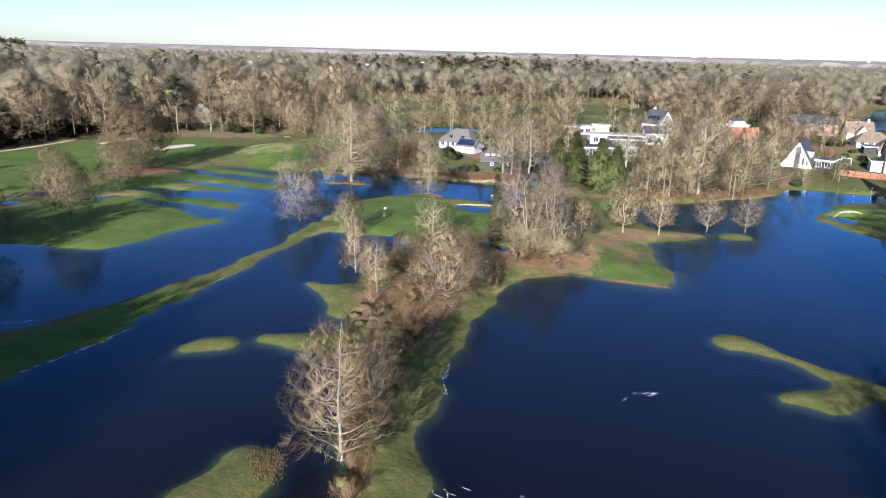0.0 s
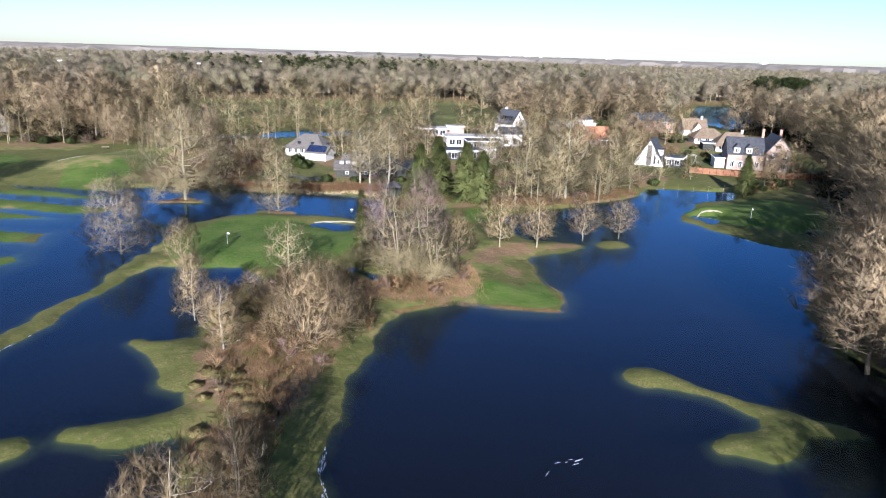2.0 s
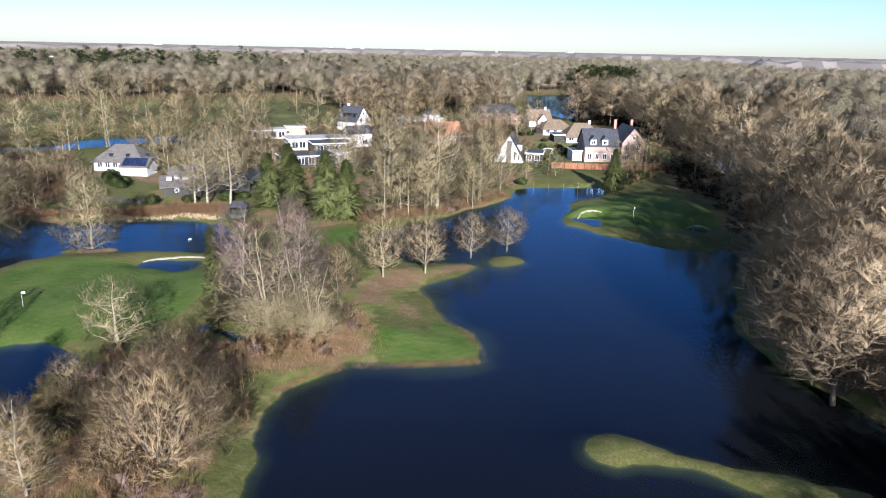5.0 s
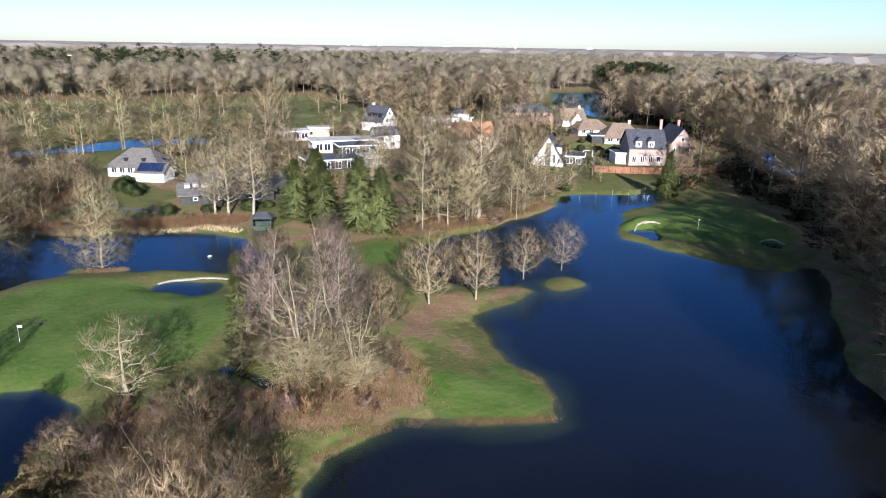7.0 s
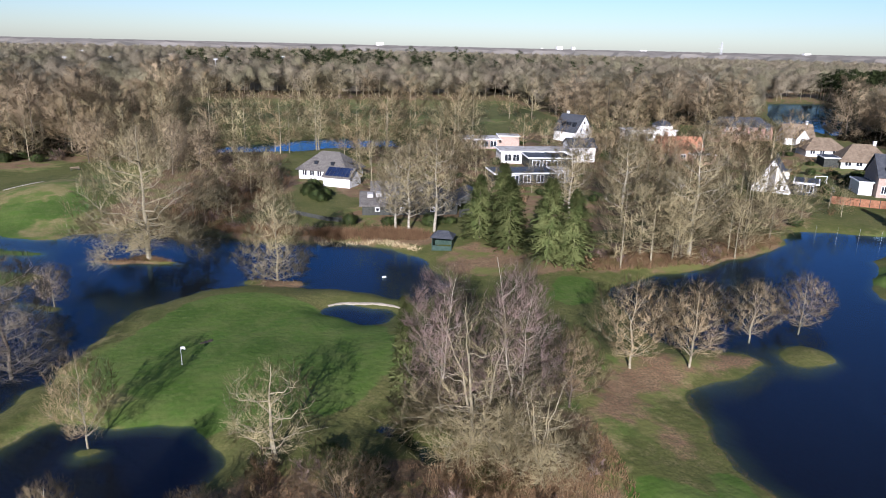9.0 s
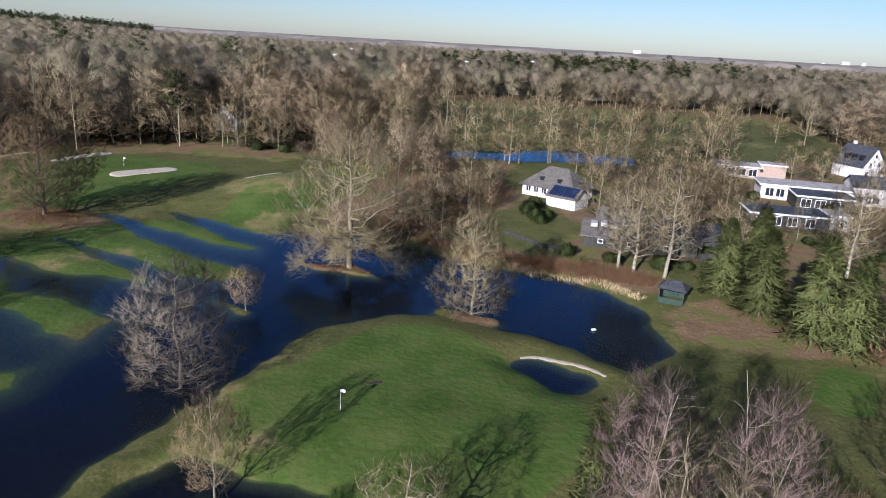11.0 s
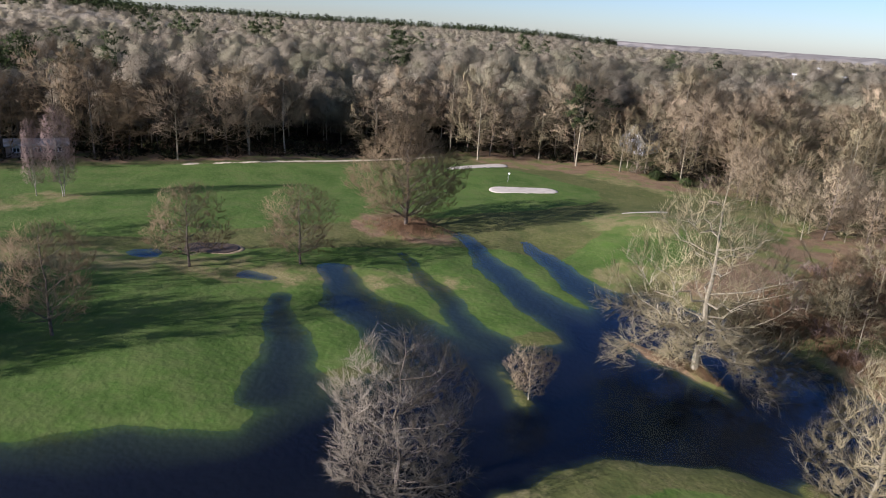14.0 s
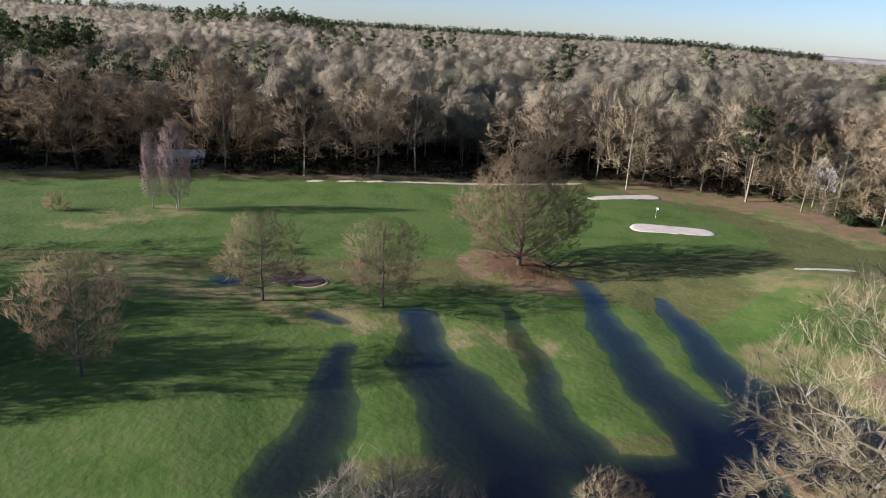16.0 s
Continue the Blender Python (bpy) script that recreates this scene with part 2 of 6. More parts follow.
    # wet edge and silty bed below the water line
    sp = n.new("ShaderNodeSeparateXYZ")
    l.new(geo.outputs["Position"], sp.inputs[0])
    bed = n.new("ShaderNodeMapRange")
    bed.inputs[1].default_value, bed.inputs[2].default_value = 0.03, -0.10
    l.new(sp.outputs[2], bed.inputs[0])
    col = mix(bed.outputs[0], col, (0.022, 0.030, 0.012))     # drowned grass
    deep_bed = n.new("ShaderNodeMapRange")
    deep_bed.inputs[1].default_value, deep_bed.inputs[2].default_value = -0.08, -0.42
    l.new(sp.outputs[2], deep_bed.inputs[0])
    col = mix(deep_bed.outputs[0], col, (0.0012, 0.0016, 0.0026))
    l.new(col, b.inputs["Base Color"])
    bp = n.new("ShaderNodeBump")
    bp.inputs["Strength"].default_value, bp.inputs["Distance"].default_value = 0.3, 0.12
    l.new(noise_tex(1.3, 6), bp.inputs["Height"])
    l.new(bp.outputs[0], b.inputs["Normal"])
    return m


def water_material():
    m = bpy.data.materials.new("flood_water")
    m.use_nodes = True
    t = m.node_tree
    n, l = t.nodes, t.links
    n.remove(n["Principled BSDF"])
    geo = n.new("ShaderNodeNewGeometry")
    clear = n.new("ShaderNodeBsdfTransparent")
    clear.inputs[0].default_value = (0.66, 0.72, 0.72, 1)
    gloss = n.new("ShaderNodeBsdfGlossy")
    gloss.inputs["Color"].default_value = (0.36, 0.64, 1.0, 1)
    patch = n.new("ShaderNodeTexNoise")
    patch.inputs["Scale"].default_value, patch.inputs["Detail"].default_value = 0.035, 4
    l.new(geo.outputs["Position"], patch.inputs["Vector"])
    mr = n.new("ShaderNodeMapRange")
    mr.inputs[1].default_value, mr.inputs[2].default_value, mr.inputs[3].default_value, mr.inputs[4].default_value = 0.35, 0.7, 0.05, 0.12
    l.new(patch.outputs[0], mr.inputs[0])
    l.new(mr.outputs[0], gloss.inputs["Roughness"])
    rip = n.new("ShaderNodeTexNoise")
    rip.inputs["Scale"].default_value, rip.inputs["Detail"].default_value = 1.6, 3
    l.new(geo.outputs["Position"], rip.inputs["Vector"])
    bp = n.new("ShaderNodeBump")
    bp.inputs["Strength"].default_value, bp.inputs["Distance"].default_value = 0.06, 0.1
    l.new(rip.outputs[0], bp.inputs["Height"])
    l.new(bp.outputs[0], gloss.inputs["Normal"])
    fr = n.new("ShaderNodeFresnel")
    fr.inputs["IOR"].default_value = 1.305
    mx = n.new("ShaderNodeMixShader")
    l.new(fr.outputs[0], mx.inputs[0])
    l.new(clear.outputs[0], mx.inputs[1])
    l.new(gloss.outputs[0], mx.inputs[2])
    l.new(mx.outputs[0], n["Material Output"].inputs["Surface"])
    return m


# ---- mesh helpers ----
def tri_mesh(name, verts, tris, mats, idx=None, smooth=False):
    v = np.asarray(verts, dtype=np.float32).reshape(-1, 3)
    f = np.asarray(tris, dtype=np.int32).reshape(-1, 3)
    me = bpy.data.meshes.new(name)
    me.vertices.add(len(v))
    me.vertices.foreach_set("co", v.ravel())
    me.loops.add(f.size)
    me.loops.foreach_set("vertex_index", f.ravel())
    me.polygons.add(len(f))
    me.polygons.foreach_set("loop_start", np.arange(0, f.size, 3, dtype=np.int32))
    me.polygons.foreach_set("loop_total", np.full(len(f), 3, dtype=np.int32))
    me.polygons.foreach_set("use_smooth", np.full(len(f), smooth, dtype=bool))
    for m in (mats if isinstance(mats, (list, tuple)) else [mats]):
        me.materials.append(m)
    if idx is not None:
        me.polygons.foreach_set("material_index", np.asarray(idx, dtype=np.int32))
    me.update(calc_edges=True)
    return me


def part(name, me, parent, label=""):
    ob = new(name, me)
    ob.parent = parent
    return tagged(ob, label)


def bm_mesh(name, bm, *mats):
    bmesh.ops.recalc_face_normals(bm, faces=bm.faces)
    me = bpy.data.meshes.new(name)
    bm.to_mesh(me)
    bm.free()
    for m in mats:
        me.materials.append(m)
    return me


def box(bm, x0, y0, z0, x1, y1, z1, bevel=0.0):
    r = bmesh.ops.create_cube(bm, size=1, matrix=Matrix.Translation(((x0 + x1) / 2, (y0 + y1) / 2, (z0 + z1) / 2)) @ Matrix.Diagonal((x1 - x0, y1 - y0, z1 - z0, 1)))
    if bevel:
        es = {e for v in r["verts"] for e in v.link_edges}
        bmesh.ops.bevel(bm, geom=list(es), offset=bevel, segments=1, affect="EDGES")
    return bm


def box_mesh(name, mat, *ext, bevel=0.0):
    return bm_mesh(name, box(bmesh.new(), *ext, bevel=bevel), mat)


def prism(name, mat, pts, faces):
    bm = bmesh.new()
    vs = [bm.verts.new(p) for p in pts]
    for f in faces:
        bm.faces.new([vs[i] for i in f])
    return bm_mesh(name, bm, mat)


# ---- lie of the land ----
def poly_sd(px, py, poly):
    """Distance to a closed outline, negative inside."""
    d = np.full(px.shape, 1e9)
    s = np.ones(px.shape)
    n = len(poly)
    for i in range(n):
        ax, ay = poly[i]
        bx, by = poly[i - 1]
        ex, ey = bx - ax, by - ay
        wx, wy = px - ax, py - ay
        k = np.clip((wx * ex + wy * ey) / (ex * ex + ey * ey), 0, 1)
        d = np.minimum(d, (wx - ex * k) ** 2 + (wy - ey * k) ** 2)
        c1, c2, c3 = py >= ay, py < by, ex * wy > ey * wx
        s = np.where((c1 & c2 & c3) | (~c1 & ~c2 & ~c3), -s, s)
    return s * np.sqrt(d)


def chain_sd(px, py, pts):
    """Distance to a chain of rounded strips (x, y, radius), negative inside."""
    d = np.full(px.shape, 1e9)
    for (ax, ay, ra), (bx, by, rb) in zip(pts, pts[1:]):
        ex, ey = bx - ax, by - ay
        k = np.clip(((px - ax) * ex + (py - ay) * ey) / (ex * ex + ey * ey), 0, 1)
        d = np.minimum(d, np.hypot(px - ax - ex * k, py - ay - ey * k) - (ra + (rb - ra) * k))
    return d


EAST_LAKE = [(-1, -60), (-1, 51.5), (-2, 57.5), (0, 65.4), (2, 77.4), (5, 86.2), (9, 96.9), (13, 104.7), (21.1, 107.1), (28.1, 103.7), (35.2, 101.3), (38.1, 108.6), (37, 117.4), (39.9, 127.1),
             (45.9, 129.5), (51.9, 131.5), (50.8, 134.9), (43.9, 138.9), (41.9, 145.8), (44.8, 159.6), (55.8, 163.6), (65.7, 166.5), (86.6, 176.4), (94.6, 186.2), (105.5, 183.3), (116.5, 179.3), (110.5, 170.5),
             (96.6, 166.5), (82.7, 149.7), (85.7, 140.8), (87.8, 131), (94.9, 124.2), (101, 123.2), (95, 116.5), (78.5, 103.5), (68.5, 93.5), (65, 83), (63.5, 66), (62, 52), (54, 42), (44, 33), (30, 24), (26, -60)]
WEST_LAKE = [(-8, -60), (-8.1, 51.5), (-9.6, 63.4), (-11.1, 74.4), (-12.1, 83.2), (-11.1, 93), (-13, 104.7), (-8, 113.5), (-6, 122.2), (-9, 127.1), (-15, 128.6), (-22.5, 130), (-24.7, 137), (-24, 147.5),
             (-20.3, 159.4), (-14.2, 164.6), (-5, 166.1), (2.4, 163.4), (11, 159.3), (16.5, 156.5), (21.9, 163.6), (18.9, 176.4), (14.9, 183.3), (6, 187.2), (-9, 189.2), (-16.9, 194.1), (-28.9, 198), (-40.8, 197),
             (-43.8, 189.2), (-37.8, 175.4), (-39.8, 164.6), (-45.8, 151.7), (-45.9, 139.8), (-44.9, 135.9), (-49.9, 130), (-54, 121.3), (-58.1, 114.4), (-78.1, 116.4), (-120.4, 104.7), (-120, -60)]
INLETS = [  # water reaching into the fairways, and ponds: chains of (x, y, radius)
    [(-75.6, 195.1, 1.5), (-55.7, 184.7, 2.8), (-45.8, 181.3, 4), (-33.8, 177.4, 5)],
    [(-66.6, 202, 1.0), (-56.7, 196.6, 2.4), (-46.8, 191.6, 3.4), (-35.8, 187.2, 4)],
    [(-73.7, 179.3, 0.8), (-63.7, 175.4, 1.3), (-47.8, 168.5, 2.2), (-36.9, 164.6, 3.5)],
    [(-73.7, 166.5, 2.2), (-61.8, 161.6, 4.0), (-49.8, 160.6, 5.5), (-39.8, 159.6, 8)],
    [(-68.7, 154.7, 1.2), (-58.8, 149.2, 2.6), (-47.8, 142.8, 4.5)],
    [(-29.8, 297.5, 8), (9.9, 313.5, 15), (25.8, 314.5, 10)],
    [(223.7, 342.5, 12), (270.4, 415.5, 20), (322.0, 484.0, 23), (342.0, 502.0, 12)],
    [(171.2, 185.2, 4), (228.6, 233.5, 9), (308.1, 297.5, 16)],
    [(88.2, 147.3, 1.2), (90.2, 151.7, 2.6), (92.7, 153.2, 1.2)],
    [(105.7, 136.4, 1.3), (104.7, 134.9, 1.3)],
    [(5, 154.6, 1.9), (8.3, 151.9, 3.1), (10.3, 152.6, 2.2)],
    [(8.5, 124.2, 0.9), (11, 119.3, 0.9)],
    [(-59.6, 327.5, 5), (-84.5, 342.5, 9)],
    [(-96.5, 147.5, 0.5), (-95, 148.5, 0.6)],
    [(-78, 156, 0.5), (-76, 157, 0.7)],
]
ISLANDS = [  # land standing out of the flood
    [(-70, 58, 6), (-67, 42, 12), (-60, 26, 10), (-58, 0, 10)],
    [(-56, 57, 5), (-50, 45, 5), (-50, 30, 6)],
    [(-108, 102, 6), (-92, 99, 7), (-78, 98, 5)],
    [(-56.7, 65.4, 9), (-45.9, 78.4, 5.5), (-40.3, 90.6, 3.2), (-35.7, 99.8, 2.1), (-31.1, 113, 1.4), (-28, 121.3, 1.1), (-23.9, 133.9, 3.5)],
    [(-28.7, 76.4, 2.2), (-26.9, 76.4, 2.2)],
    [(-18.3, 46.5, 3.6), (-16.1, 53.1, 2.4)],
    [(-21.2, 78.6, 1.6), (-16.2, 78.5, 2.6), (-11.1, 79.3, 3)],
    [(-18.8, 99.2, 1.2), (-14, 96, 3.8), (-11, 90, 4.6)],
    [(37, 80.2, 2.8), (41, 76.3, 0.9), (44.2, 73.2, 1.2), (46.8, 70, 2.1), (50, 66.4, 1.4)],
    [(46.5, 70, 1.9), (43, 66.8, 1.9), (40, 65.2, 2.5), (36.6, 65.6, 1.3)],
    [(56.7, 132.6, 2.2), (58.8, 133.9, 2.5)],
    [(-33.0, 181.2, 0.4), (-28.5, 179.6, 1.0), (-24.6, 179.8, 2.0), (-19.5, 178.0, 0.3)],
    [(-56.8, 153.7, 2.4), (-49.8, 150.2, 2.2)],
    [(-17.6, 125.0, 0.75), (-16.6, 124.9, 0.4)],
    [(-7, 167.0, 1.4), (-1, 166.6, 1.4)],
    [(-31.9, 160.2, 0.8), (-37.9, 162.6, 0.3)],
]
PLATEAU = [(-16.9, 139.8, 9), (-8, 153.7, 11), (4, 144.8, 9)]
GREENS = [[(-15.5, 139.8, 7), (-8, 152.5, 8.5), (3, 144.8, 7.5)], [(91.7, 157.6, 6), (103.6, 147.8, 14), (111.6, 157.6, 8)], [(-103.4, 234.4, 11), (-87.5, 232.5, 13)]]
OPEN_LAND = [(-176, -60), (-173, 60), (-171, 119), (-162, 145), (-152, 172), (-139, 207), (-130, 241), (-118, 257), (-100, 271), (-84, 267), (-64, 276), (-60, 335), (-40, 352),
             (60, 352), (112, 372), (190, 330), (205, 270), (172, 208), (142, 184), (131, 171), (127, 157), (109, 131), (101, 121), (84, 102), (72, 92), (67.5, 82), (66, 66), (65, -60)]
MEADOW = [(-112, 486), (-58, 400), (-40, 348), (-20, 337), (60, 345), (112, 372), (118, 486)]


def water_sd(x, y):
    wx = x + 0.5 * np.sin(y * 0.45 + 1) + 0.2 * np.sin(y * 1.1 + x * 0.4) + 0.08 * np.sin(y * 3.0)
    wy = y + 0.5 * np.sin(x * 0.4 + 2) + 0.2 * np.sin(x * 1.0 - y * 0.5) + 0.08 * np.sin(x * 2.7)
    d = np.minimum(poly_sd(wx, wy, EAST_LAKE), poly_sd(wx, wy, WEST_LAKE))
    for c in INLETS:
        d = np.minimum(d, chain_sd(wx, wy, c))
    for c in ISLANDS:
        d = np.maximum(d, -chain_sd(wx, wy, c))
    return d


def smooth(a, b, v):
    k = np.clip((v - a) / (b - a), 0, 1)
    return k * k * (3 - 2 * k)


def height(x, y):
    x, y = np.asarray(x, dtype=float), np.asarray(y, dtype=float)
    d = water_sd(x, y)
    slope = 0.34 - 0.27 * smooth(-30, -44, x) * smooth(105, 125, y) * smooth(215, 200, y)
    slope = slope - 0.2 * smooth(14, 20, x) * smooth(62, 56, x) * smooth(96, 100, y) * smooth(142, 136, y)      # the spit runs out flat under the flood
    top = 0.85
    h = np.where(d > 0, top * (1 - np.exp(-np.maximum(d, 0) * slope / top)), -1.8 * (1 - np.exp(np.minimum(d, 0) * slope / 1.8)))
    inland = smooth(2, 12, d)
    west = smooth(-50, -70, x) * smooth(300, 270, y)          # the low western fairways
    plateau = smooth(-1, 8, -chain_sd(x, y, PLATEAU))
    h = h + inland * (1 - plateau) * (0.25 * np.sin(x * 0.11 + 1) * np.sin(y * 0.09) + 0.35 - 0.2 * west + (0.012 - 0.008 * west) * np.clip(y - 190, 0, 150) + 0.012 * np.clip(-100 - x, 0, 80))
    h = h - 0.12 * west * np.exp(-((x + 90) / 15) ** 2 - ((y - 155) / 15) ** 2)
    h = h + plateau * smooth(0, 3, d) * (0.02 * np.sin(x * 0.3) + 0.03)
    g = -chain_sd(x, y, GREENS[1])
    h = h + smooth(0, 8, g) * 0.8 * smooth(0, 3, d)
    g = -chain_sd(x, y, GREENS[2])
    h = h + smooth(-4, 6, g) * 0.35
    h = h + 2.2 * np.exp(-((x + 52) / 12) ** 2 - ((y - 225) / 12) ** 2)
    h = h + 5 * smooth(470, 640, y) * smooth(900, 700, y) * smooth(-300, -150, x) * smooth(330, 200, x)
    # wooded ridge to the west
    r = np.hypot(x, y - 90)
    th = np.degrees(np.arctan2(-x, y - 90))
    h = h + smooth(350, 1750, r) * (17 * smooth(27, 42, th) + 14 * smooth(66, 92, th)) * smooth(175, 120, th)
    h = h + 15 * np.exp(-((th - 73) / 6) ** 2 - ((r - 860) / 240) ** 2)
    return h


def in_wood(x, y):
    d = np.minimum(np.minimum(poly_sd(x, y, OPEN_LAND), poly_sd(x, y, MEADOW)), water_sd(x, y) - 2.5)
    d = np.minimum(d, chain_sd(x, y, [(-105, 302, 9), (-92, 279, 7)]))          # the plot of the house in the wood
    return np.minimum(d, chain_sd(x, y, [(165, 300, 16), (222, 350, 20), (270, 418, 24)]))


def axis(lo, hi, step, far_lo, far_hi):
    a = list(np.arange(lo, hi, step))
    s, v = step, lo
    while v > far_lo:
        s = min(s * 1.13, 160)
        v -= s
        a.insert(0, v)
    s, v = step, a[-1]
    while v < far_hi:
        s = min(s * 1.13, 160)
        v += s
        a.append(v)
    return np.array(a)


def grid_tris(nx, ny):
    i = np.arange(nx * ny).reshape(ny, nx)
    a, b, c, d = i[:-1, :-1].ravel(), i[:-1, 1:].ravel(), i[1:, 1:].ravel(), i[1:, :-1].ravel()
    return np.concatenate([np.stack([a, b, c], 1), np.stack([a, c, d], 1)])


gx, gy = axis(-135, 120, 0.95, -4500, 4500), axis(38, 215, 0.95, -500, 4800)
GX, GY = np.meshgrid(gx, gy)
GZ = height(GX, GY)


def gz(x, y):
    """The ground's height at a place, between the four nearest points of its sheet."""
    i = min(max(int(np.searchsorted(gx, x)) - 1, 0), len(gx) - 2)
    j = min(max(int(np.searchsorted(gy, y)) - 1, 0), len(gy) - 2)
    u, v = (x - gx[i]) / (gx[i + 1] - gx[i]), (y - gy[j]) / (gy[j + 1] - gy[j])
    return float((GZ[j, i] * (1 - u) + GZ[j, i + 1] * u) * (1 - v) + (GZ[j + 1, i] * (1 - u) + GZ[j + 1, i + 1] * u) * v)


ground_me = tri_mesh("ground", np.stack([GX, GY, GZ], -1), grid_tris(len(gx), len(gy)), ground_material(), smooth=True)
LITTER = [[(-58, 278, 10), (-38, 276, 12), (-18, 272, 12)], [(-34, 205, 5), (-28, 232, 9), (-26, 255, 10)], [(15, 203, 8), (32, 208, 9), (45, 215, 9)], [(50, 250, 16), (80, 270, 18), (95, 255, 12)], [(75, 225, 10), (100, 235, 8)], [(130, 270, 12), (150, 290, 12)], [(20, 255, 10), (35, 280, 12)], [(66, 20, 5), (67, 70, 5), (73, 90, 5), (87, 103, 5), (103, 121, 5)], [(-8.1, 47.5, 2.5), (-8.1, 71.4, 3), (-4, 93, 8), (-4, 102.7, 7), (-2, 112.5, 6)], [(12, 114.4, 6), (19, 113.5, 7), (22, 120.3, 5)], [(37.9, 131.5, 3.4), (49.9, 133.4, 1.4)], [(27, 127, 2.6), (31, 122, 2.4), (34, 118, 1.6)],
          [(-85.6, 187.2, 7), (-79.6, 189.2, 6)], [(29.9, 171.5, 8), (59.7, 171.5, 7), (81.6, 177.4, 4)], [(-11.9, 195.1, 4), (4, 191.1, 4), (19.9, 187.2, 5)], [(-32.9, 180.3, 3), (-19.9, 179.3, 3)],
          [(-19.9, 213.8, 12), (-13.9, 238.4, 14)], [(-117.3, 250.2, 6), (-94.4, 266, 6), (-74.5, 266, 7)], [(44.8, 199, 12), (94.5, 199, 12)], [(-4, 167.5, 3), (-2, 166.5, 3)], [(33, 127, 2), (35.9, 130, 3)],
          [(20, 225, 13), (40, 240, 16), (70, 245, 15), (95, 240, 16), (120, 255, 14), (150, 270, 14)], [(30, 285, 14), (85, 300, 18), (125, 318, 12)]]
cov = np.zeros((GX.size, 4), dtype=np.float32)
fx, fy = GX.ravel(), GY.ravel()
lit = np.full(fx.shape, -1e9)
for c in LITTER:
    lit = np.maximum(lit, -chain_sd(fx, fy, c))
wood = in_wood(fx, fy)
cov[:, 0] = np.maximum(smooth(-3, 3, lit), smooth(-4, 4, wood))
gr = np.full(fx.shape, -1e9)
for c in GREENS:
    gr = np.maximum(gr, -chain_sd(fx, fy, c))
FAIRWAYS = [[(-151, 91, 18), (-126, 159.6, 27), (-100, 223.6, 24)], [(-57, 180, 18), (-69.8, 149.7, 22), (-85, 120.3, 26)], [(-48, 200, 10), (-52, 220, 8)], [(-45.5, 71.4, 6), (-38.2, 93, 3)],
            [(39.8, 159.6, 4), (36.9, 153.7, 4)], [(-46, 137, 8), (-56, 126, 10), (-75, 114, 12)], [(-14, 132, 8), (0, 134, 9), (8, 140, 6)], [(28, 109, 5), (34, 105, 3.5), (35, 112, 2.5)]]
for c in FAIRWAYS:
    gr = np.maximum(gr, -chain_sd(fx, fy, c) - 1)
cov[:, 1] = smooth(-2.5, 2.5, gr)
cov[:, 2] = smooth(-0.8, 0.8, -chain_sd(fx, fy, [(-147, 176, 0.7), (-136, 208, 1.0), (-128, 240, 1.0)])) * 0.9
DRY = [[(-60, 345, 16), (0, 352, 14), (70, 365, 14)], [(-90, 470, 26), (0, 478, 24), (100, 475, 26)], [(-40, 400, 14), (60, 440, 18)], [(30, 215, 10), (60, 215, 10), (110, 240, 14), (150, 250, 14)], [(-105, 128, 5), (-90, 146, 4.5), (-72, 164, 4), (-60, 176, 2.5)], [(-58, 222, 9), (-50, 232, 10), (-44, 250, 8)], [(-25, 140, 2.5), (-24, 148, 2)], [(22, 116, 4), (27, 122, 4), (33, 128, 4), (38, 131, 4)], [(14, 106, 1.5), (24, 106.5, 1)],
       [(-128, 132, 4), (-130, 146, 4)], [(-22, 127, 3), (-17, 131, 2.5)], [(-70, 262, 6), (-95, 262, 5)], [(10, 97, 3), (20, 107, 2)], [(100, 175, 5), (125, 180, 5)], [(-44, 200, 6), (-35, 205, 6)]]
dry = np.full(fx.shape, -1e9)
for c in DRY:
    dry = np.maximum(dry, -chain_sd(fx, fy, c))
cov[:, 3] = smooth(-4, 4, dry)
ca = ground_me.color_attributes.new("cover", "FLOAT_COLOR", "POINT")
ca.data.foreach_set("color", cov.ravel())
ground = tagged(new("ground", ground_me), "flooded golf course ground of winter grass and leaf litter", "ground", kind="structure")
bm = bmesh.new()
bmesh.ops.create_grid(bm, x_segments=1, y_segments=1, size=900, matrix=Matrix.Translation((0, 500, 0)))
water_me = bm_mesh("water", bm, water_material())
if water_me.polygons[0].normal.z < 0:
    water_me.flip_normals()
water = tagged(new("water", water_me), "still dark blue flood water covering the fairways", "water", kind="structure")
water.visible_shadow = False  # lets daylight down to the shallow bed

# ---- trees ----
def ball(level):
    bm = bmesh.new()
    bmesh.ops.create_icosphere(bm, subdivisions=level, radius=1)
    bm.verts.index_update()
    out = [v.co.copy() for v in bm.verts], [tuple(v.index for v in f.verts) for f in bm.faces]
    bm.free()
    return out


LUMPS = {True: ball(2), False: ball(1)}


